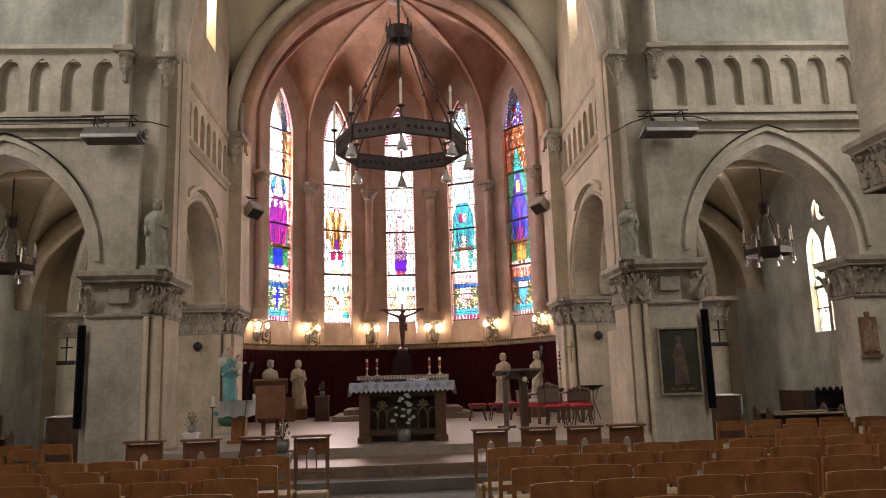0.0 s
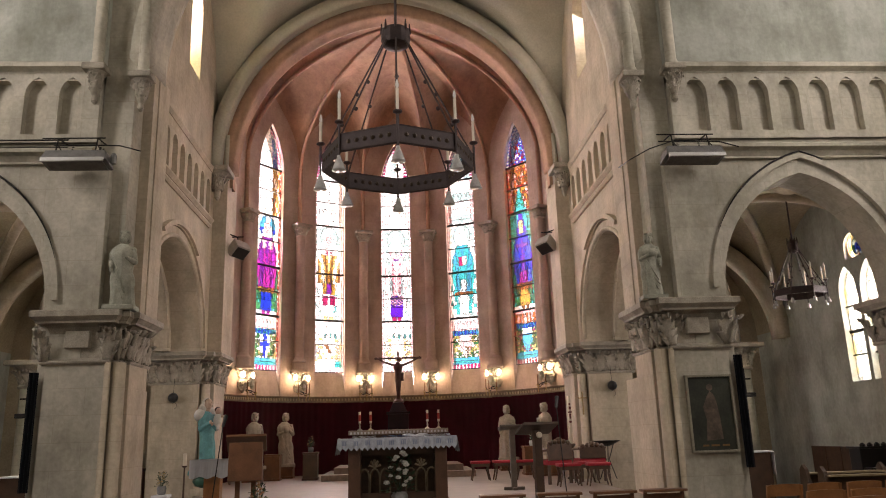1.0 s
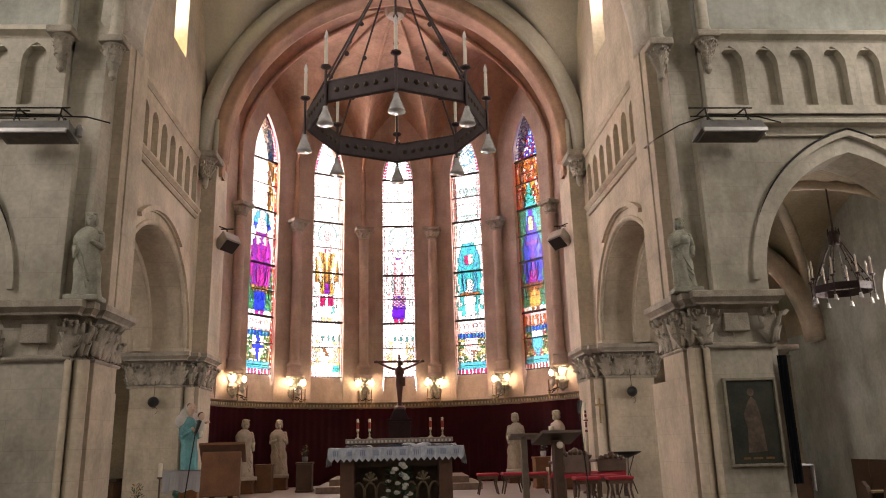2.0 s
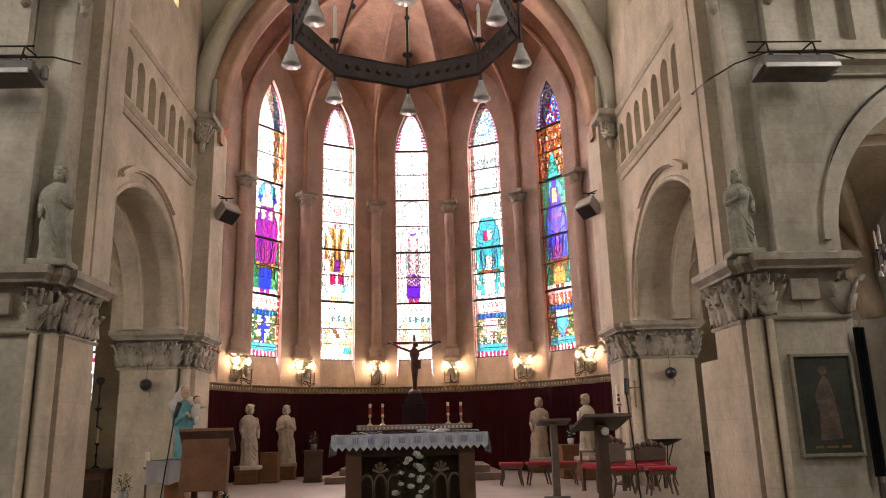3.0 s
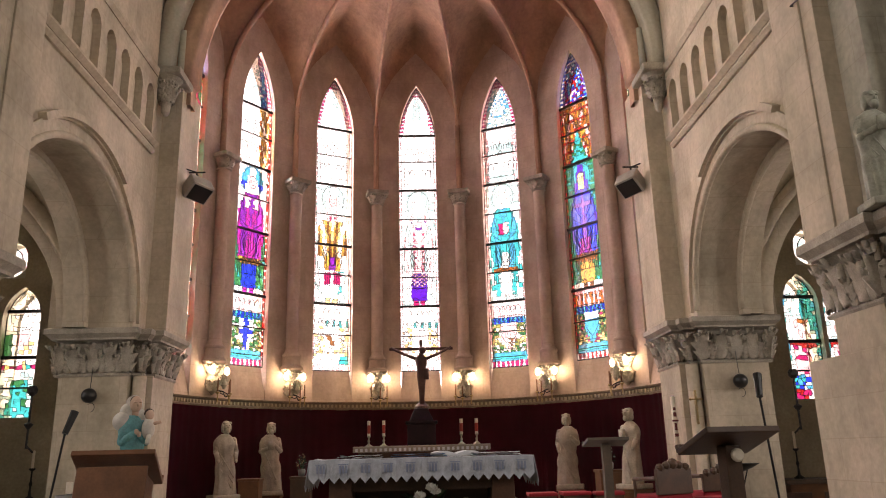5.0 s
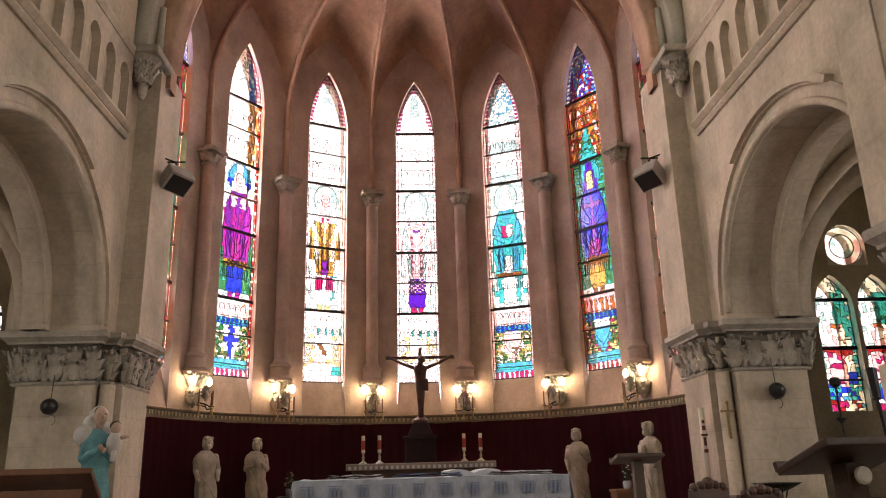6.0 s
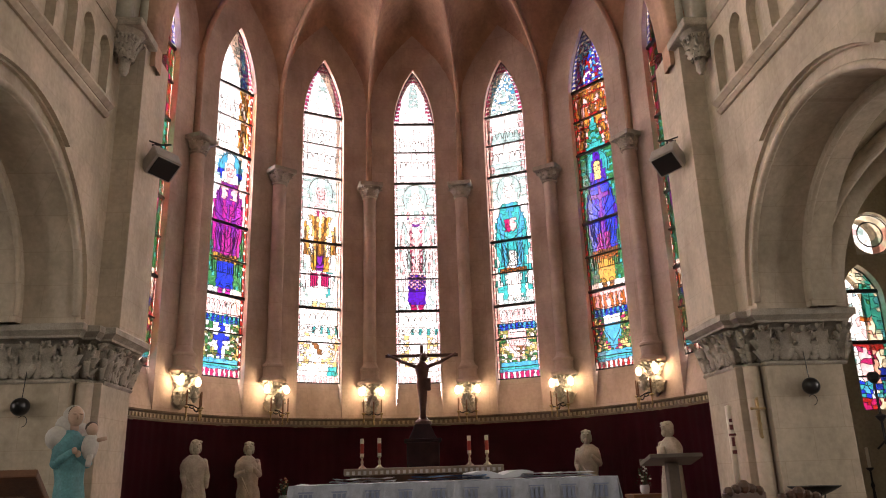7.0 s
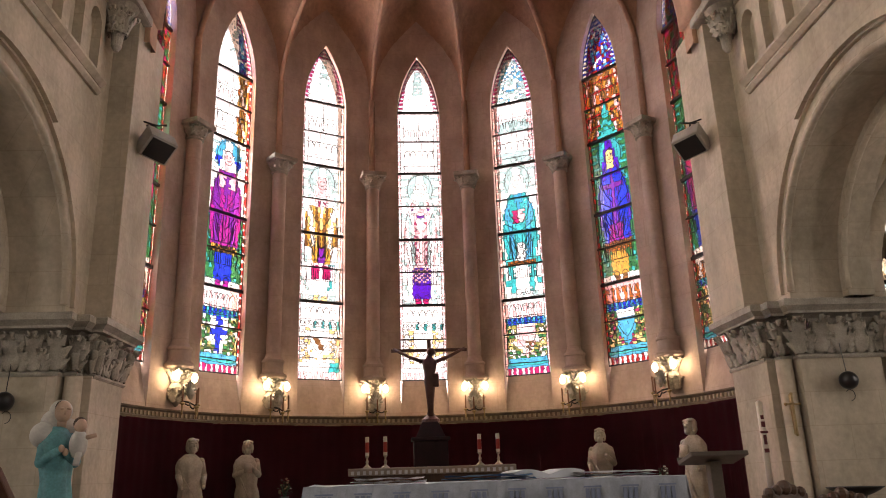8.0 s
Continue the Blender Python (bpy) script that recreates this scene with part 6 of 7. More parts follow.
def chandelier(at, r, crown, top, lab, n=8, cand=0.34):
    ch = thing("chandelier", lab, "chandelier", at)
    cor = [Vector((r * math.cos(2 * math.pi * k / n), r * math.sin(2 * math.pi * k / n), 0)) for k in range(n)]
    h = 0.095 * r / 0.87
    for k in range(n):
        a, b = cor[k], cor[(k + 1) % n]
        t = (b - a).normalized()
        o = Vector((t.y, -t.x, 0)) * 0.012
        bm = bmesh.new()
        v = [bm.verts.new(p + q + Vector((0, 0, z))) for z in (-h, h) for p, q in ((a, -o), (b, -o), (b, o), (a, o))]
        for q in ((3, 2, 1, 0), (4, 5, 6, 7), (0, 1, 5, 4), (1, 2, 6, 5), (2, 3, 7, 6), (3, 0, 4, 7)):
            bm.faces.new([v[j] for j in q])
        for z in (-h, h):
            rod(bm, a + Vector((0, 0, z)), b + Vector((0, 0, z)), 0.016, 6)
        band = part("ring_plate", bm, RINGIRON, ch)
        for j in range(6 if r > 0.7 else 3):
            c = a + (b - a) * ((j + 1) / (7 if r > 0.7 else 4))
            st = new("rosette", ROSETTE)
            st.parent, st.location, st.scale = band, c, (r / 0.87,) * 3
    for k in range(n):
        p = cor[k]
        bm = bmesh.new()
        q = p.normalized() * (r * 0.16) + Vector((0, 0, crown))
        rod(bm, p + Vector((0, 0, h)), q, 0.011, 6)
        for e in (0.3, 0.55):
            c = p.lerp(q, e)
            bmesh.ops.create_uvsphere(bm, u_segments=8, v_segments=6, radius=0.026, matrix=Matrix.Translation(c))
        part("hanging_rod", bm, RINGIRON, ch)
        bm = bmesh.new()
        o = p * 1.03
        lathe(bm, [(0.012, -0.2), (0.014, h + 0.12), (0.05, h + 0.14), (0.05, h + 0.155), (0.02, h + 0.17)], 8, o)
        part("candle_holder", bm, RINGIRON, ch)
        bm = bmesh.new()
        lathe(bm, [(0.017, h + 0.17), (0.017, h + 0.17 + cand * 0.75)], 8, o)
        part("candle_tube", bm, WAX, ch, "cream candle tube")
        bm = bmesh.new()
        lathe(bm, [(0.012, 0), (0.02, 0.04), (0.014, 0.08), (0.003, 0.11)], 8, o + Vector((0, 0, h + 0.17 + cand * 0.75)))
        part("candle_bulb", bm, OFFBULB, ch, "unlit candle bulb", True)
        bm = bmesh.new()
        lathe(bm, [(0.025, -0.14 - 0.02), (0.03, -0.16 - 0.04 * r / 0.87), (0.055 * r / 0.87, -0.16 - 0.1 * r / 0.87), (0.075 * r / 0.87, -0.16 - 0.16 * r / 0.87), (0.078 * r / 0.87, -0.16 - 0.17 * r / 0.87)], 12, o)
        part("bell_shade", bm, SHADE, ch, "small frosted glass bell shade", True)
    bm = bmesh.new()
    lathe(bm, [(0.05, crown - 0.1), (0.16 * r / 0.87, crown - 0.06), (0.18 * r / 0.87, crown), (0.17 * r / 0.87, crown + 0.14), (0.08, crown + 0.18)], 16)
    for k in range(8):
        a = k * math.pi / 4
        rod(bm, (0.17 * r / 0.87 * math.cos(a), 0.17 * r / 0.87 * math.sin(a), crown + 0.1), (0.17 * r / 0.87 * math.cos(a), 0.17 * r / 0.87 * math.sin(a), crown + 0.24), 0.02, 6, 0.006)
    part("crown", bm, RINGIRON, ch, "small iron crown gathering the rods")
    bm = bmesh.new()
    rod(bm, (0, 0, crown + 0.1), (0, 0, top), 0.018, 8)
    part("chain", bm, RINGIRON, ch, "long iron hanging rod")


SHADE = mat("clear_shade_glass", (0.58, 0.57, 0.55), 0.15, grain=30, stain=12, vary=0.3, bump=0.0, coat=0.5)
ROSETTE_BM = bmesh.new()
bmesh.ops.create_uvsphere(ROSETTE_BM, u_segments=7, v_segments=5, radius=0.03)
BRONZE = mat("dull_bronze", (0.09, 0.06, 0.04), 0.5, metal=0.6, grain=60, stain=6, vary=0.4)
ROSETTE = mesh_from("rosette", ROSETTE_BM, BRONZE)
chandelier((0.06, 10.05, 4.83), 0.9, 1.62, 14.5 - 4.83, "large octagonal wrought-iron chandelier with unlit candle bulbs")
for s in (-1, 1):
    chandelier((s * 8.4, 16.4, 4.25), 0.52, 0.95, 6.55 - 4.25, "smaller iron ring chandelier in the side chapel", 8, 0.3)


# ---- heaters, loudspeakers, pier fittings ----
for s in (-1, 1):
    h = thing("gas_heater", "grey metal radiant heater box on wall brackets", "heater", (s * 5.22, 13.55, 6.2))
    tl = pose(0, 0, 0, -10, 0, 0)
    bm = bmesh.new()
    box(bm, -0.53, 0.53, -0.2, 0.2, -0.06, 0.14, 0.015, 0.05)
    bmesh.ops.transform(bm, matrix=tl, verts=bm.verts)
    part("casing", bm, mat("sooty_grey_enamel", (0.20, 0.195, 0.185), 0.5, metal=0.3, grain=60, stain=5, vary=0.35), h, "grey sheet metal casing")
    bm = bmesh.new()
    box(bm, -0.46, 0.46, -0.15, 0.15, -0.085, -0.06, 0.01)
    bmesh.ops.transform(bm, matrix=tl, verts=bm.verts)
    part("burner", bm, mat("dark_ceramic_burner", (0.16, 0.145, 0.13), 0.7, grain=120, stain=8, vary=0.4), h, "dark ceramic burner plate")
    bm = bmesh.new()
    box(bm, -0.5, 0.5, -0.23, -0.2, -0.11, -0.04, 0.006)
    bmesh.ops.transform(bm, matrix=tl, verts=bm.verts)
    part("reflector", bm, SILVER, h, "pale reflector lip along the front")
    for x in (-0.2, 0.25):
        bm = bmesh.new()
        rod(bm, (x, 0.0, 0.08), (x, 0.25, 0.32), 0.016, 6)
        rod(bm, (x, 0.25, 0.1), (x, 0.25, 0.36), 0.02, 6)
        rod(bm, (x - 0.1, 0.1, 0.1), (x + 0.05, 0.28, 0.34), 0.01, 6)
        part("bracket", bm, IRON, h, "black bracket")
    bm = bmesh.new()
    for x in (-0.34, 0.3):
        rod(bm, (x, -0.08, 0.12), (x, 0.0, 0.42), 0.013, 6)
        rod(bm, (x, 0.0, 0.42), (x, 0.36, 0.44), 0.013, 6)
        rod(bm, (x + 0.12, -0.05, 0.12), (x, 0.0, 0.3), 0.01, 6)
    rod(bm, (-0.6, 0.0, 0.42), (0.42, 0.0, 0.42), 0.012, 6)
    part("hanging_frame", bm, IRON, h, "thin dark hanging frame")
    if s < 0:
        for z in (0.36, 0.50):
            bm = bmesh.new()
            rod(bm, (-4.6, 0.27, z), (-0.3, 0.27, z), 0.014, 6)
            part("gas_pipe", bm, IRON, h, "long thin pipe on the wall")
    bm = bmesh.new()
    lathe(bm, [(0.05, 0), (0.05, 0.14), (0.03, 0.18)], 12, (0.56, 0.05, -0.02))
    part("valve", bm, GREYMETAL, h)
    bm = bmesh.new()
    z = 0.37
    pts = [Vector((-0.5 * 1, 0.2, z)), Vector((0.3, 0.2, z)), Vector((0.6, 0.17, z - 0.02)), Vector((0.95, 0.17, z - 0.12))]
    for a, b in zip(pts, pts[1:]):
        rod(bm, a, b, 0.012, 6)
    part("gas_pipe", bm, IRON, h, "thin dark pipe")
    sp = thing("loudspeaker", "grey loudspeaker tilted down on a pier bracket", "loudspeaker", (s * 4.0, 20.5, 6.4))
    m = pose(0, 0, 0, 50, s * -8, s * -48) @ Matrix.Diagonal((1.3, 1.3, 1.2, 1))
    bm = bmesh.new()
    box(bm, -0.17, 0.17, -0.12, 0.12, -0.16, 0.16, 0.03)
    bmesh.ops.transform(bm, matrix=m, verts=bm.verts)
    part("cabinet", bm, mat("putty_plastic", (0.42, 0.39, 0.35), 0.6, stain=6, vary=0.2), sp, "putty-coloured box")
    bm = bmesh.new()
    box(bm, -0.14, 0.14, -0.135, -0.12, -0.13, 0.13, 0.005)
    bmesh.ops.transform(bm, matrix=m, verts=bm.verts)
    part("grille", bm, BLACK, sp, "black front grille")
    bm = bmesh.new()
    rod(bm, (0, 0.05, 0.05), (s * 0.06, 0.08, 0.36), 0.016, 6)
    rod(bm, (s * -0.1, 0.08, 0.36), (s * 0.2, 0.08, 0.36), 0.016, 6)
    rod(bm, (s * 0.06, 0.08, 0.36), (s * 0.42, 0.1, 0.5), 0.014, 6)
    part("bracket", bm, IRON, sp, "black metal arm")
    bl = thing("ball_speaker", "small round black speaker hanging on the pier", "loudspeaker", (s * 5.17, 19.5, 2.64))
    bm = bmesh.new()
    bmesh.ops.create_uvsphere(bm, u_segments=18, v_segments=12, radius=0.115)
    part("ball", bm, BLACK, bl, "", True)
    bm = bmesh.new()
    rod(bm, (0, 0.02, 0.1), (0, 0.06, 0.5), 0.006, 5)
    part("wire", bm, BLACK, bl)
    bm = bmesh.new()
    for k in range(8):
        a, b = -1.57 + k * 0.5, -1.57 + (k + 1) * 0.5
        rod(bm, (0.06 * math.cos(a) + 0.02, 0.05, -0.18 + 0.07 * math.sin(a)), (0.06 * math.cos(b) + 0.02, 0.05, -0.18 + 0.07 * math.sin(b)), 0.005, 5)
    part("cable", bm, BLACK, bl)
    # long dark cloth on the chapel side of the pier
    bm = bmesh.new()
    pr = None
    for k in range(13):
        x = s * (5.67 + 0.16 * k / 12)
        y = 13.93 - 0.03 - 0.02 * math.sin(k * 1.5)
        q = [bm.verts.new((x, y, z)) for z in (0.95, 2.78)]
        if pr:
            bm.faces.new((pr[0], q[0], q[1], pr[1]))
        pr = q
    bmesh.ops.solidify(bm, geom=bm.faces[:], thickness=0.03)
    tagged(part("banner", bm, mat("navy_cloth", (0.012, 0.015, 0.022), 0.95, grain=150, stain=3, vary=0.3)), "long dark navy cloth hanging beside the pier", "banner")

pf = thing("framed_painting", "dim framed painting of a pale robed form", "painting", (5.2, 13.93, 1.83))
bm = bmesh.new()
for x0, x1, z0, z1 in ((-0.4, -0.36, -0.63, 0.63), (0.36, 0.4, -0.63, 0.63), (-0.36, 0.36, 0.59, 0.63), (-0.36, 0.36, -0.63, -0.59)):
    box(bm, x0, x1, -0.05, 0.02, z0, z1, 0.006)
part("frame", bm, mat("greyed_gilt_frame", (0.36, 0.33, 0.25), 0.5, metal=0.2, stain=8, vary=0.3), pf, "narrow greyish gilt frame")
bm = bmesh.new()
box(bm, -0.36, 0.36, -0.02, 0.02, -0.59, 0.59)
part("canvas", bm, mat("dark_olive_canvas", (0.045, 0.05, 0.034), 0.5, grain=30, stain=3, vary=0.5), pf, "dark olive brown canvas")
bm = bmesh.new()
vs = [(0.0, 0.36), (0.06, 0.3), (0.1, 0.15), (0.13, -0.1), (0.15, -0.42), (-0.13, -0.44), (-0.1, -0.1), (-0.14, 0.1), (-0.06, 0.28)]
bm.faces.new([bm.verts.new((x, -0.024, z)) for x, z in vs])
bmesh.ops.create_circle(bm, cap_ends=True, segments=14, radius=0.055, matrix=pose(0.0, -0.024, 0.42, 90))
part("pale_shape", bm, mat("dim_rose_paint", (0.19, 0.135, 0.095), 0.5, grain=20, stain=6, vary=0.5, second=(0.07, 0.055, 0.04)), pf, "faded plain pale shape")
bm = bmesh.new()
for k, (x, w) in enumerate(((-0.16, 0.1), (0.0, 0.14), (0.18, 0.12))):
    box(bm, x - w / 2, x + w / 2, -0.027, -0.021, -0.53, -0.5)
part("caption_bar", bm, mat("ochre_paint", (0.24, 0.13, 0.04), 0.6), pf, "unreadable ochre lettering")

rl = thing("relief_plaque", "small terracotta relief plaque on the pier", "relief", (8.95, 13.97, 2.2))
bm = bmesh.new()
box(bm, -0.17, 0.17, -0.05, 0.03, -0.36, 0.36, 0.02)
box(bm, -0.2, 0.2, -0.08, 0.03, -0.42, -0.36, 0.01)
box(bm, -0.05, 0.05, -0.04, 0.03, 0.36, 0.46, 0.02)
part("slab", bm, mat("terracotta", (0.34, 0.19, 0.12), 0.85, stain=8, vary=0.4), rl)
RELIEF = mat("pale_terracotta", (0.45, 0.30, 0.22), 0.85, stain=8, vary=0.4)
for k in range(7):
    bm = bmesh.new()
    rod(bm, (-0.12 + 0.04 * k, -0.06, -0.3 + 0.03 * (k % 3)), (-0.1 + 0.035 * k, -0.07, 0.1 + 0.06 * (k % 4)), 0.035, 8, 0.025)
    part("carving", bm, RELIEF, rl, "raised worn carving")


# ---- sanctuary furniture ----
def lectern(at, turn, w, d, h, tilt, material, label, solid):
    l = thing("lectern", label, "lectern", at, turn)
    bm = bmesh.new()
    box(bm, -w / 2, w / 2, -d / 2, d / 2, -0.02, 0.02, 0.008)
    box(bm, -w / 2, w / 2, d / 2 - 0.02, d / 2 + 0.01, 0.0, 0.05, 0.004)
    bmesh.ops.transform(bm, matrix=pose(0, 0, h, -tilt, 0, 0), verts=bm.verts)
    part("book_rest", bm, material, l, "sloping wooden book rest")
    bm = bmesh.new()
    if solid:
        box(bm, -w * 0.42, w * 0.42, -d * 0.32, -d * 0.32 + 0.03, h - 0.58, h - 0.02, 0.006)
        box(bm, -w * 0.42, -w * 0.42 + 0.03, -d * 0.3, d * 0.3, h - 0.58, h - 0.08, 0.006)
        box(bm, w * 0.42 - 0.03, w * 0.42, -d * 0.3, d * 0.3, h - 0.58, h - 0.08, 0.006)
        bmesh.ops.transform(bm, matrix=pose(0, -0.05, h - 0.05) @ pose(0, 0, 0, -14, 0, 0) @ pose(0, 0, -h + 0.05), verts=bm.verts)
        part("front_board", bm, material, l, "broad plain leaning wooden front")
        for x in (-w * 0.2, w * 0.2):
            bm = bmesh.new()
            box(bm, x - 0.035, x + 0.035, -0.05, 0.05, 0.0, h - 0.5, 0.006)
            part("leg", bm, material, l)
        bm = bmesh.new()
        box(bm, -w * 0.4, w * 0.4, -d * 0.4, d * 0.4, 0, 0.05, 0.008)
        part("foot", bm, material, l)
    else:
        pw = 0.055 if material is not BLACK else 0.022
        box(bm, -pw, pw, -pw, pw, 0.05, h - 0.03, 0.01)
        part("post", bm, material, l, "square post")
        for k in range(2):
            bm = bmesh.new()
            if k:
                box(bm, -w * 0.4, w * 0.4, -0.05, 0.05, 0.0, 0.06, 0.012)
            else:
                box(bm, -0.05, 0.05, -w * 0.4, w * 0.4, 0.004, 0.056, 0.012)
            part("foot", bm, material, l, "crossed foot")
    return l


AMBO = mat("reddish_dark_oak", (0.22, 0.09, 0.038), 0.42, grain=60, stain=5, vary=0.35)
lectern((-2.27, 13.35, FZ - 0.16), 8, 0.58, 0.46, 1.25, 30, AMBO, "brown wooden ambo with a broad sloping front", True)
l2 = lectern((1.98, 12.4, FZ - 0.16), 12, 0.52, 0.4, 1.33, 20, WOOD, "dark wooden lectern on a single post", False)
bm = bmesh.new()
lathe(bm, [(0.042, 0), (0.042, 0.02), (0.03, 0.03)], 16, (0.0, -0.08, 1.24), Matrix.Rotation(radians(90), 4, "X"))
part("medallion", bm, WAX, l2, "small pale round medallion")
lectern((2.33, 17.15, FZ), 0, 0.52, 0.36, 1.22, 12, mat("grey_brown_wood", (0.13, 0.10, 0.075), 0.6, grain=60, stain=6, vary=0.3), "plain grey-brown reading stand", False)

tb = thing("side_table", "wooden pedestal table draped with a white cloth", "table", (-3.27, 15.6, FZ))
bm = bmesh.new()
box(bm, -0.14, 0.14, -0.12, 0.12, 0.0, 0.78, 0.01)
box(bm, -0.2, 0.2, -0.18, 0.18, 0.0, 0.06, 0.01)
part("post", bm, CHAIRWOOD, tb, "square honey-coloured post")
bm = bmesh.new()
box(bm, -0.34, 0.34, -0.24, 0.24, 0.78, 0.82, 0.006)
part("tabletop", bm, CHAIRWOOD, tb)
tc = thing("table_cloth", "plain white cloth hanging over a small table", "cloth", (-3.27, 15.6, FZ + 0.82))
bm = bmesh.new()
g = []
for i in range(19):
    u = i / 18
    row = []
    x = -0.36 + 0.72 * u
    wv = 0.012 * math.sin(i * 1.3)
    for y, z in ((-0.265 + wv, -0.3 - 0.02 * math.sin(i)), (-0.26, 0.006), (0.26, 0.006), (0.265 + wv, -0.28)):
        row.append(bm.verts.new((x, y, z)))
    g.append(row)
for i in range(18):
    for j in range(3):
        bm.faces.new((g[i][j], g[i + 1][j], g[i + 1][j + 1], g[i][j + 1]))
bmesh.ops.solidify(bm, geom=bm.faces[:], thickness=0.008)
part("linen", bm, LINEN, tc)
cd = thing("candle", "short white candle on the draped table", "candle", (-3.0, 15.65, FZ + 0.83))
bm = bmesh.new()
lathe(bm, [(0.03, 0), (0.03, 0.11), (0.004, 0.115), (0.003, 0.13)], 12)
part("wax", bm, WAX, cd)
cd = thing("standing_candle", "cream candle on a tall dark stick", "candle", (-4.05, 16.6, FZ))
bm = bmesh.new()
lathe(bm, [(0.12, 0), (0.12, 0.02), (0.02, 0.05), (0.014, 0.66), (0.05, 0.68), (0.05, 0.7)], 12)
part("stick", bm, WOOD, cd)
bm = bmesh.new()
lathe(bm, [(0.036, 0.7), (0.036, 0.92), (0.005, 0.925)], 12)
part("wax", bm, WAX, cd, "cream wax candle")


def mic_stand(at, h, lean, label):
    m = thing("microphone_stand", label, "microphone", at)
    bm = bmesh.new()
    for k in range(3):
        a = k * 2.09
        rod(bm, (0, 0, 0.06), (0.24 * math.cos(a), 0.24 * math.sin(a), 0.012), 0.012, 6)
    part("tripod", bm, BLACK, m)
    bm = bmesh.new()
    rod(bm, (0, 0, 0.05), (lean[0], lean[1], h), 0.008, 8)
    part("pole", bm, BLACK, m, "thin dark metal pole")
    bm = bmesh.new()
    rod(bm, (lean[0], lean[1], h), (lean[0] + 0.03, lean[1] + 0.06, h + 0.16), 0.022, 10, 0.03)
    part("microphone", bm, BLACK, m, "black microphone head")


mic_stand((-2.72, 13.0, FZ - 0.16), 1.5, (0.14, 0.1), "thin microphone stand before the ambo")
mic_stand((2.42, 12.6, FZ - 0.16), 1.62, (-0.08, 0.04), "tall microphone stand beside the lectern")

# small gilt cross hung on the pier shaft, and a banner
pc = thing("gilt_cross", "small gilt cross hung on the stone pier shaft", "cross", (4.45, 19.62, 2.0))
bm = bmesh.new()
box(bm, -0.014, 0.014, -0.02, 0.04, 0.0, 0.5, 0.004)
box(bm, -0.09, 0.09, -0.02, 0.0, 0.36, 0.385, 0.004)
for q in ((-0.09, -0.01, 0.372), (0.09, -0.01, 0.372), (0, -0.01, 0.5), (0, -0.01, 0.0)):
    bmesh.ops.create_uvsphere(bm, u_segments=8, v_segments=6, radius=0.022, matrix=pose(*q))
part("cross_head", bm, BRASS, pc, "gilt cross with knobs")
pcn = thing("tall_candle", "tall cream candle with dark red marks on a dark stand", "candle", (4.2, 20.0, FZ))
bm = bmesh.new()
lathe(bm, [(0.16, 0), (0.16, 0.03), (0.05, 0.08), (0.03, 0.2), (0.045, 0.45), (0.03, 0.7), (0.09, 0.78), (0.09, 0.81)], 16)
part("stand", bm, WOOD, pcn, "turned dark wooden stand", True)
bm = bmesh.new()
lathe(bm, [(0.04, 0.81), (0.04, 1.94), (0.006, 1.96)], 16)
part("wax", bm, WAX, pcn, "thick cream candle", True)
MARKS = mat("dark_red_wax", (0.16, 0.03, 0.03), 0.6, grain=60, stain=20, vary=0.3)
for k, (w, z, hh) in enumerate(((0.02, 1.72, 0.05), (0.025, 1.62, 0.07), (0.05, 1.54, 0.03), (0.02, 1.4, 0.12), (0.03, 1.3, 0.05))):
    bm = bmesh.new()
    box(bm, -w, w, -0.046, -0.03, z, z + hh, 0.003)
    part("mark", bm, MARKS, pcn)


def stool(at, turn):
    st = thing("stool", "low wooden stool with a red plush seat", "stool", at, turn, "red stools in the sanctuary")
    bm = bmesh.new()
    box(bm, -0.24, 0.24, -0.19, 0.19, 0.40, 0.46, 0.02)
    part("cushion", bm, REDPLUSH, st, "red plush cushion")
    for y in (-0.17, 0.15):
        bm = bmesh.new()
        box(bm, -0.22, 0.22, y, y + 0.02, 0.33, 0.4, 0.003)
        part("apron", bm, WOOD, st)
    for x in (-0.2, 0.2):
        for y in (-0.15, 0.15):
            bm = bmesh.new()
            rod(bm, (x * 1.12, y, 0), (x * 0.85, y, 0.24), 0.016, 6, 0.022)
            rod(bm, (x * 0.85, y, 0.24), (x * 1.0, y, 0.4), 0.022, 6, 0.026)
            part("leg", bm, WOOD, st, "curved dark leg")
    return st


st0 = stool((2.02, 20.6, FZ), 0)
for x, y, tn in ((2.58, 20.6, 3), (3.1, 20.4, -3), (4.1, 18.3, 4), (3.55, 17.6, 0), (4.15, 17.5, -2)):
    copy_thing(st0, pose(x, y, FZ, 0, 0, tn))


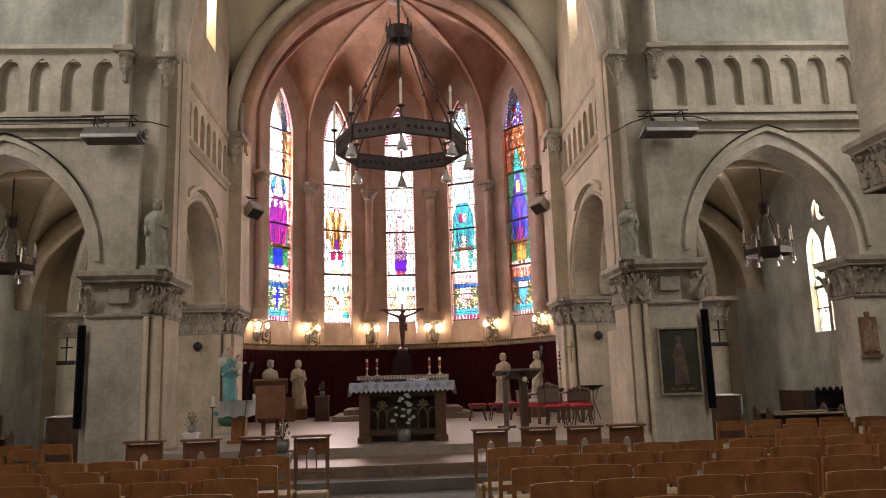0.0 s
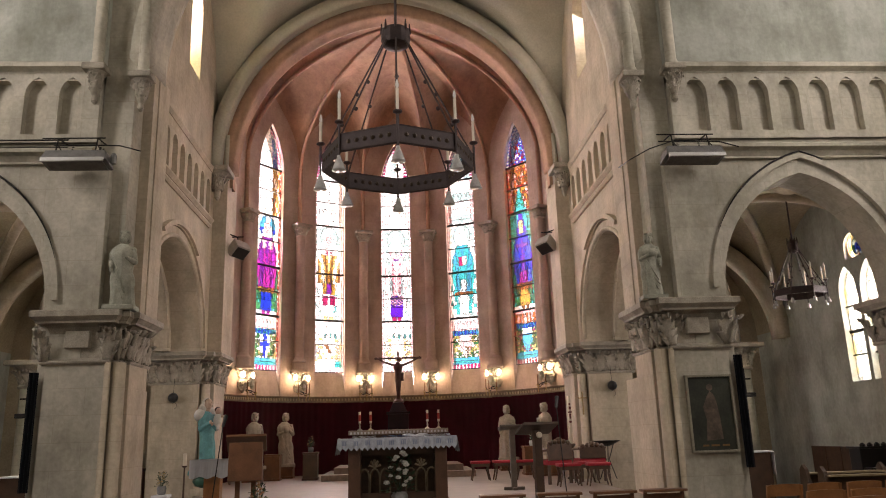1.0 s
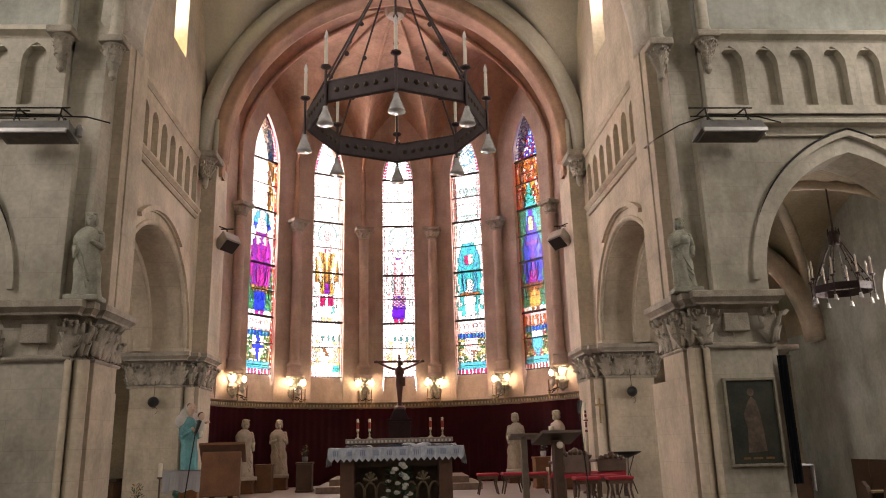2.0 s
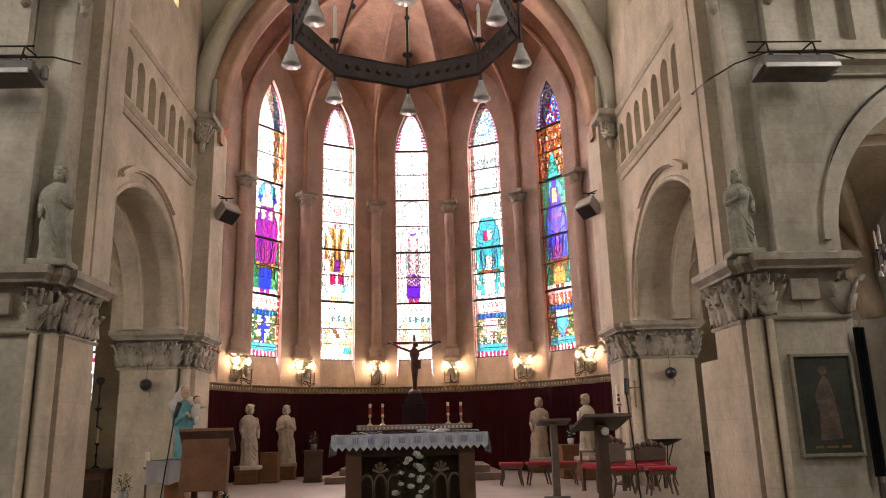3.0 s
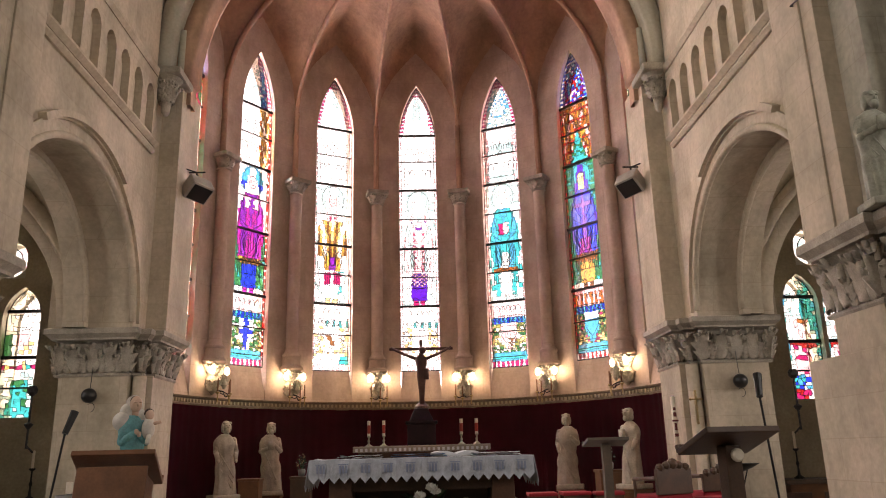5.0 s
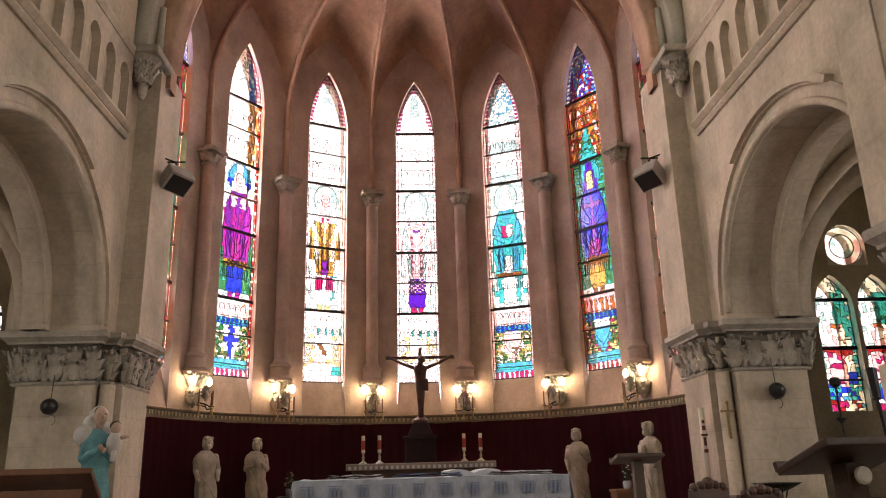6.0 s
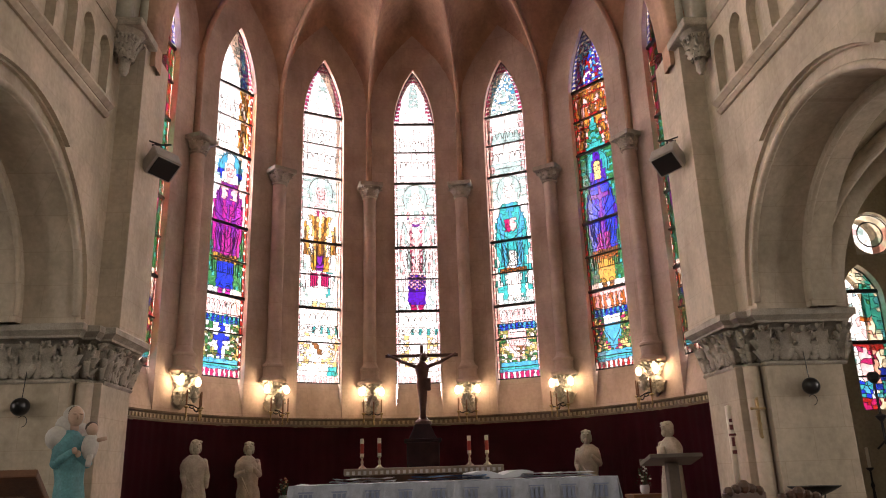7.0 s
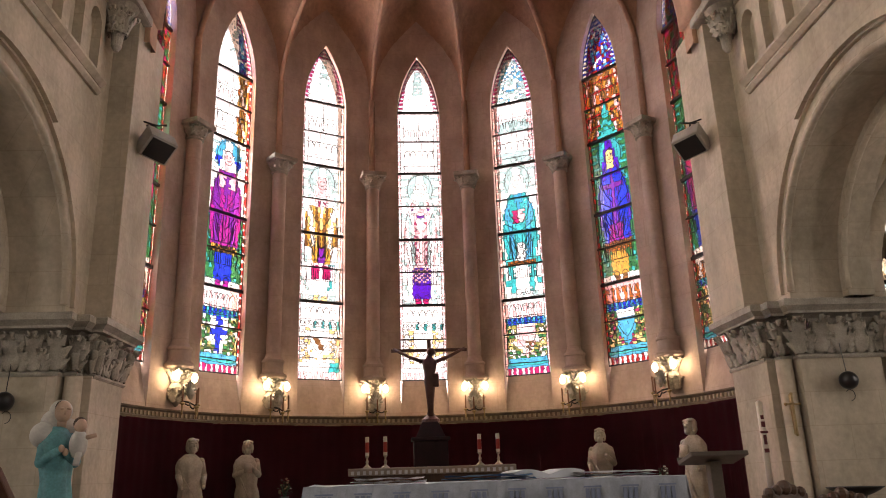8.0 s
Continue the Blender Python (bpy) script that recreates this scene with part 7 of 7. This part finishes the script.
def armchair(at, turn, label, mat_, h):
    a = thing("carved_armchair", label, "chair", at, turn)
    bm = bmesh.new()
    box(bm, -0.3, 0.3, -0.27, 0.27, 0.4, 0.5, 0.02)
    part("seat", bm, REDPLUSH, a, "dark red padded seat")
    bm = bmesh.new()
    box(bm, -0.3, 0.3, 0.24, 0.3, 0.5, h - 0.1, 0.015)
    for k in range(5):
        bmesh.ops.create_uvsphere(bm, u_segments=8, v_segments=6, radius=0.06 + 0.02 * (k == 2), matrix=pose(-0.22 + 0.11 * k, 0.27, h - 0.09 + 0.05 * (1 - abs(k - 2) / 2)))
    part("backrest", bm, mat_, a, "dark carved back with crest")
    for s in (-1, 1):
        bm = bmesh.new()
        rod(bm, (s * 0.3, 0.25, 0.72), (s * 0.3, -0.25, 0.7), 0.028, 8)
        rod(bm, (s * 0.3, -0.23, 0.45), (s * 0.3, -0.23, 0.7), 0.022, 8)
        part("armrest", bm, mat_, a)
        for y in (-0.24, 0.24):
            bm = bmesh.new()
            box(bm, s * 0.27 - 0.03, s * 0.27 + 0.03, y - 0.03, y + 0.03, 0, 0.4, 0.006)
            part("leg", bm, mat_, a)


armchair((3.45, 18.6, FZ), 200, "dark carved wooden armchair turned to the altar", WOOD, 0.95)
armchair((4.35, 19.0, FZ), 185, "dark carved armchair beside the pier", WOOD, 0.85)

bw = thing("iron_bowl_stand", "black iron stand with a shallow bowl", "stand", (4.85, 19.25, FZ))
bm = bmesh.new()
lathe(bm, [(0.05, 0.74), (0.2, 0.8), (0.31, 0.86), (0.32, 0.87)], 18)
part("bowl", bm, IRON, bw, "shallow iron bowl", True)
for k in range(3):
    a = k * 2.09 + 0.4
    bm = bmesh.new()
    rod(bm, (0.2 * math.cos(a), 0.2 * math.sin(a), 0.8), (0.04 * math.cos(a), 0.04 * math.sin(a), 0.45), 0.011, 6)
    rod(bm, (0.04 * math.cos(a), 0.04 * math.sin(a), 0.45), (0.22 * math.cos(a), 0.22 * math.sin(a), 0.0), 0.011, 6)
    part("leg", bm, IRON, bw)


# ---- chairs of the nave ----
def church_chair(at, turn):
    c = thing("church_chair", "honey-brown wooden church chair with rush seat", "chair", at, turn, "rows of church chairs")
    for x in (-0.225, 0.225):
        bm = bmesh.new()
        v0 = [(x - 0.018, 0.19), (x + 0.018, 0.19), (x + 0.018, 0.225), (x - 0.018, 0.225)]
        lo = [bm.verts.new((a, b, 0)) for a, b in v0]
        mi = [bm.verts.new((a, b - 0.0, 0.45)) for a, b in v0]
        hi = [bm.verts.new((a, b + 0.06, 0.86)) for a, b in v0]
        for p, q in ((lo, mi), (mi, hi)):
            for i in range(4):
                bm.faces.new((p[i], p[(i + 1) % 4], q[(i + 1) % 4], q[i]))
        bm.faces.new(hi)
        part("back_post", bm, CHAIRWOOD, c)
        bm = bmesh.new()
        box(bm, x - 0.018, x + 0.018, -0.22, -0.185, 0, 0.44, 0.004)
        part("front_leg", bm, CHAIRWOOD, c)
    for z0, z1, yo, nm in ((0.73, 0.865, 0.052, "top_rail"), (0.56, 0.62, 0.022, "back_slat")):
        bm = bmesh.new()
        pr = None
        for i in range(9):
            x = -0.235 + 0.47 * i / 8
            y = 0.2 + yo + 0.022 * math.sin(math.pi * i / 8)
            zt = z1 + (0.012 * math.sin(math.pi * i / 8) if nm == "top_rail" else 0)
            q = [bm.verts.new(p) for p in ((x, y - 0.012, z0), (x, y + 0.012, z0), (x, y + 0.012, zt), (x, y - 0.012, zt))]
            if pr:
                for a in range(4):
                    bm.faces.new((pr[a], pr[(a + 1) % 4], q[(a + 1) % 4], q[a]))
            else:
                bm.faces.new(q)
            pr = q
        bm.faces.new(pr[::-1])
        part(nm, bm, CHAIRWOOD, c)
    bm = bmesh.new()
    box(bm, -0.225, 0.225, -0.215, 0.2, 0.43, 0.465, 0.012)
    part("seat", bm, RUSH, c, "pale woven rush seat")
    bm = bmesh.new()
    for x in (-0.225, 0.225):
        rod(bm, (x, -0.2, 0.2), (x, 0.2, 0.2), 0.011, 6)
    rod(bm, (-0.225, -0.2, 0.28), (0.225, -0.2, 0.28), 0.011, 6)
    part("stretcher", bm, CHAIRWOOD, c)
    return c


ch0 = church_chair((1.12, 4.85, 0), 180)
rnd = random.Random(5)
for r, y in enumerate((4.0, 4.85, 5.7, 6.6, 7.55, 8.5)):
    for k in range(15):
        for s in (-1, 1):
            x = s * (1.12 + 0.535 * k) if s > 0 else -1.42 - 0.535 * k
            if (r == 1 and k == 0 and s > 0) or abs(x) > (9.0 if y > 5 else 5.5):
                continue
            copy_thing(ch0, pose(x + rnd.uniform(-0.015, 0.015), y + rnd.uniform(-0.05, 0.05), 0, 0, 0, 180 + rnd.uniform(-4, 4)))
for r, y in enumerate((9.6, 10.6, 11.6)):
    for k in range(8):
        for s in (-1, 1):
            copy_thing(ch0, pose(s * (4.9 + 0.55 * k) + rnd.uniform(-0.03, 0.03), y + rnd.uniform(-0.08, 0.08), 0, 0, 0, 180 + s * 6 + rnd.uniform(-5, 5)))


def prie_dieu(at, turn):
    p = thing("prie_dieu", "dark wooden kneeling desk with pointed cut-outs", "kneeler", at, turn, "kneeling desks before the sanctuary")
    bm = bmesh.new()
    box(bm, -0.26, 0.26, -0.09, 0.1, 0.9, 0.93, 0.006)
    part("arm_shelf", bm, OAK, p, "worn wooden arm shelf")
    for x in (-0.22, 0.22):
        bm = bmesh.new()
        box(bm, x - 0.02, x + 0.02, -0.02, 0.02, 0.0, 0.9, 0.003)
        part("post", bm, OAK, p)
    bm = bmesh.new()
    pierced(bm, lambda u, z, d: Vector((u, d, z)), -0.2, 0.2, 0.42, 0.88, -0.01, 0.01, [(-0.185, -0.075, 0.44, 0.66, 0.67), (-0.055, 0.055, 0.44, 0.68, 0.77), (0.075, 0.185, 0.44, 0.66, 0.67)], na=3)
    part("front_board", bm, OAK, p, "board with one pointed and two plain openings")
    bm = bmesh.new()
    box(bm, -0.24, 0.24, -0.4, -0.1, 0.16, 0.22, 0.01)
    for x in (-0.22, 0.22):
        box(bm, x - 0.018, x + 0.018, -0.4, 0.0, 0.0, 0.16)
    part("kneeling_board", bm, RUSH, p, "low kneeling board")
    return p


pd0 = prie_dieu((-1.24, 10.55, 0), 0)
for x in (-1.95, -2.7, -3.45, 1.2, 1.87, 2.5, 3.1):
    copy_thing(pd0, pose(x, 10.55 + rnd.uniform(-0.05, 0.05), 0, 0, 0, rnd.uniform(-3, 3)))

# ---- side chapels ----
for s in (-1, 1):
    t = thing("chapel_altar", "small chapel altar under a white cloth", "altar", (s * 7.3, 17.6, 0))
    bm = bmesh.new()
    box(bm, -0.5, 0.5, -0.25, 0.3, 0, 1.05, 0.01)
    part("body", bm, WOOD, t, "dark wooden body")
    bm = bmesh.new()
    box(bm, -0.55, 0.55, -0.28, 0.33, 1.05, 1.08, 0.005)
    box(bm, -0.56, -0.55, -0.28, 0.33, 0.6, 1.07)
    box(bm, 0.55, 0.56, -0.28, 0.33, 0.6, 1.07)
    part("cloth", bm, LINEN, t, "white cloth over top and ends")
    w = thing("wall_cross_lamp", "dark iron cross lamp bracket on the chapel pillar", "lamp", (s * 8.0, 18.55, 2.6))
    bm = bmesh.new()
    rod(bm, (0, 0, -0.3), (0, 0, 0.3), 0.02, 6)
    rod(bm, (-0.14, 0, 0.05), (0.14, 0, 0.05), 0.02, 6)
    box(bm, -0.2, 0.2, -0.08, 0.08, -0.36, -0.26, 0.02)
    part("bracket", bm, IRON, w)
    # engaged chapel pillar with capital between the bays
    g = thing("chapel_pillar", "grey stone pillar with a leafy capital in the chapel", "column", (s * 8.2, 19.2, 0), kind="structure")
    bm = bmesh.new()
    lathe(bm, [(0.34, 0), (0.34, 0.5), (0.27, 0.6), (0.26, 2.9)], 20)
    part("shaft", bm, STONE, g, "", True)
    bm = bmesh.new()
    lathe(bm, [(0.3, 2.9), (0.32, 2.95), (0.28, 3.0), (0.33, 3.25), (0.44, 3.4)], 20)
    box(bm, -0.48, 0.48, -0.48, 0.48, 3.4, 3.52, 0.03)
    part("capital", bm, CARVED, g)
    for k in range(10):
        a = k * 0.628
        leaf(g, (0.27 * math.sin(a), -0.27 * math.cos(a), 3.0), math.degrees(a), 0.22, 0.36, 0.24)
    bm = bmesh.new()
    sweep(bm, [Vector((-s * 2.2 * (1 - math.cos(k / 16 * math.pi / 2)), -2.0 * (1 - math.cos(k / 16 * math.pi / 2)), 3.5 + 3.0 * math.sin(k / 16 * math.pi / 2))) for k in range(17)], [(-0.12, 0.05), (-0.12, -0.08), (0.0, -0.16), (0.12, -0.08), (0.12, 0.05)])
    part("rib", bm, STONE, g, "moulded rib springing to the vault", True)
    # respond with capital at the outer side of the chapel arch
    g = thing("arch_respond", "pale stone respond with carved capital at the chapel arch", "pier", kind="structure")
    x0, x1 = sorted((s * 8.75, s * 9.9))
    bm = bmesh.new()
    box(bm, x0, x1, 13.97, 14.7, 0, 3.0)
    part("shaft", bm, STONE, g)
    pier_cap(g, x0, x1, 13.95, 14.7, 2.95, 3.75, s, ("front", "inner"))

pn = thing("harmonium", "black carved harmonium against the chapel wall", "harmonium", (9.15, 15.6, 0))
bm = bmesh.new()
box(bm, -0.48, 0.48, 0.0, 0.36, 0.0, 1.12, 0.012)
part("case", bm, BLACK, pn, "glossy black case")
bm = bmesh.new()
box(bm, -0.46, 0.46, -0.24, 0.0, 0.68, 0.78, 0.012)
part("key_bed", bm, BLACK, pn)
for x in (-0.4, 0.4):
    bm = bmesh.new()
    lathe(bm, [(0.05, 0), (0.04, 0.1), (0.03, 0.4), (0.045, 0.6), (0.05, 0.68)], 10, (x, -0.18, 0))
    part("leg", bm, BLACK, pn, "turned black leg", True)
bm = bmesh.new()
box(bm, -0.51, 0.51, -0.04, 0.39, 1.12, 1.16, 0.008)
for k in range(7):
    lathe(bm, [(0.05, 1.16), (0.055, 1.19), (0.02, 1.23)], 8, (-0.42 + 0.14 * k, 0.0, 0))
part("lid", bm, BLACK, pn, "lid with a row of carved knobs")


def pew(at, turn):
    p = thing("pew", "dark polished pew with rounded bench ends", "pew", at, turn, "pews in the side aisle")
    for x in (-0.6, 0.6):
        bm = bmesh.new()
        pr = [(-0.25, 0), (0.2, 0), (0.22, 0.75), (0.16, 0.95), (0.08, 1.02), (0.0, 0.95), (-0.03, 0.7), (-0.22, 0.5)]
        a = [bm.verts.new((x - 0.025, y, z)) for y, z in pr]
        b = [bm.verts.new((x + 0.025, y, z)) for y, z in pr]
        bm.faces.new(a)
        bm.faces.new(b[::-1])
        for i in range(len(pr)):
            j = (i + 1) % len(pr)
            bm.faces.new((a[i], b[i], b[j], a[j]))
        part("bench_end", bm, WOOD, p, "rounded dark bench end")
    bm = bmesh.new()
    box(bm, -0.58, 0.58, 0.06, 0.09, 0.45, 0.9, 0.005)
    part("backrest", bm, WOOD, p)
    bm = bmesh.new()
    box(bm, -0.58, 0.58, -0.22, 0.08, 0.42, 0.45, 0.005)
    part("seat", bm, WOOD, p)
    bm = bmesh.new()
    box(bm, -0.58, 0.58, 0.08, 0.24, 0.88, 0.905, 0.004)
    part("book_ledge", bm, RUSH, p, "pale worn book ledge")
    return p


pw0 = pew((6.7, 13.0, 0), 180)
copy_thing(pw0, pose(6.6, 12.3, 0, 0, 0, 178))
copy_thing(pw0, pose(-7.0, 13.0, 0, 0, 0, 180))
copy_thing(pw0, pose(-7.1, 12.3, 0, 0, 0, 181))

# nave pier with a high corbel capital beside the camera's start
for s in (-1, 1):
    g = thing("nave_pier", "pale stone nave pier with a high carved capital", "pier", kind="structure")
    x0, x1 = sorted((s * 7.0, s * 8.1))
    bm = bmesh.new()
    box(bm, x0, x1, 9.4, 10.5, 4.95, 14.4)
    part("upper_pier", bm, STONE, g)
    pier_cap(g, x0, x1, 9.4, 10.5, 4.15, 4.95, s, ("front", "inner"))
    bm = bmesh.new()
    box(bm, x0 + (0.3 if s > 0 else 0), x1 - (0.3 if s < 0 else 0), 9.6, 10.5, 0, 4.2)
    part("lower_pier", bm, STONE, g)

# cables and brackets on the piers
bm = bmesh.new()
pts = [Vector(p) for p in ((5.7, 13.78, 6.62), (5.0, 13.8, 6.6), (4.62, 13.98, 6.52), (4.34, 14.28, 6.42), (4.33, 14.9, 6.5), (4.7, 15.1, 6.62))]
for a, b in zip(pts, pts[1:]):
    rod(bm, a, b, 0.011, 6)
tagged(part("cable", bm, BLACK), "thin black cable looping round the crossing pier", "cable")
for s in (-1, 1):
    g = thing("candle_bracket", "black wrought-iron candle bracket on the pier edge", "bracket", (s * 6.02, 19.45, 2.2))
    bm = bmesh.new()
    rod(bm, (0, 0, -0.35), (0, 0, 0.45), 0.018, 6)
    lathe(bm, [(0.02, -0.05), (0.06, 0.0), (0.07, 0.02), (0.02, 0.05)], 10)
    rod(bm, (0, 0, -0.3), (-s * 0.06, 0.1, -0.4), 0.014, 6)
    part("stem", bm, IRON, g)
    bm = bmesh.new()
    lathe(bm, [(0.03, 0.45), (0.075, 0.5), (0.08, 0.56), (0.05, 0.6)], 10)
    part("cup", bm, IRON, g, "dark iron cup")
    t = thing("chapel_side_altar", "long brown wooden side altar below the chapel window", "altar", (s * 7.4, 20.75, 0))
    bm = bmesh.new()
    box(bm, -1.2, 1.2, -0.3, 0.35, 0, 0.98, 0.01)
    part("body", bm, OAK, t, "panelled brown body")
    bm = bmesh.new()
    box(bm, -1.28, 1.28, -0.36, 0.38, 0.98, 1.06, 0.012)
    part("top", bm, WOOD, t, "dark wooden top")
    for x in (-1.1, -0.4, 0.3, 0.9):
        bm = bmesh.new()
        box(bm, x - 0.24, x + 0.24, -0.325, -0.3, 0.15, 0.85, 0.008)
        part("panel", bm, WOOD, t, "dark raised panel")
    for x in (-0.9, 0.9):
        c = thing("candlestick", "tall dark candlestick with a cream candle", "candle", (s * 7.4 + x, 20.7, 1.06), 0, "chapel candlesticks")
        bm = bmesh.new()
        lathe(bm, [(0.09, 0), (0.09, 0.015), (0.025, 0.06), (0.015, 0.2), (0.03, 0.25), (0.014, 0.3), (0.014, 0.45), (0.05, 0.48), (0.05, 0.5)], 12)
        part("stick", bm, IRON, c, "", True)
        bm = bmesh.new()
        lathe(bm, [(0.022, 0.5), (0.022, 0.78), (0.004, 0.79)], 10)
        part("wax", bm, WAX, c, "cream candle")
    w = thing("wainscot", "dark wooden panelling along the chapel wall", "panelling", (s * 9.68, 17.0, 0), kind="structure")
    for k in range(7):
        y = -2.1 + 0.6 * k
        bm = bmesh.new()
        box(bm, -0.03, 0.03, y + 0.01, y + 0.59, 0.0, 1.1, 0.008)
        part("board", bm, WOOD, w)
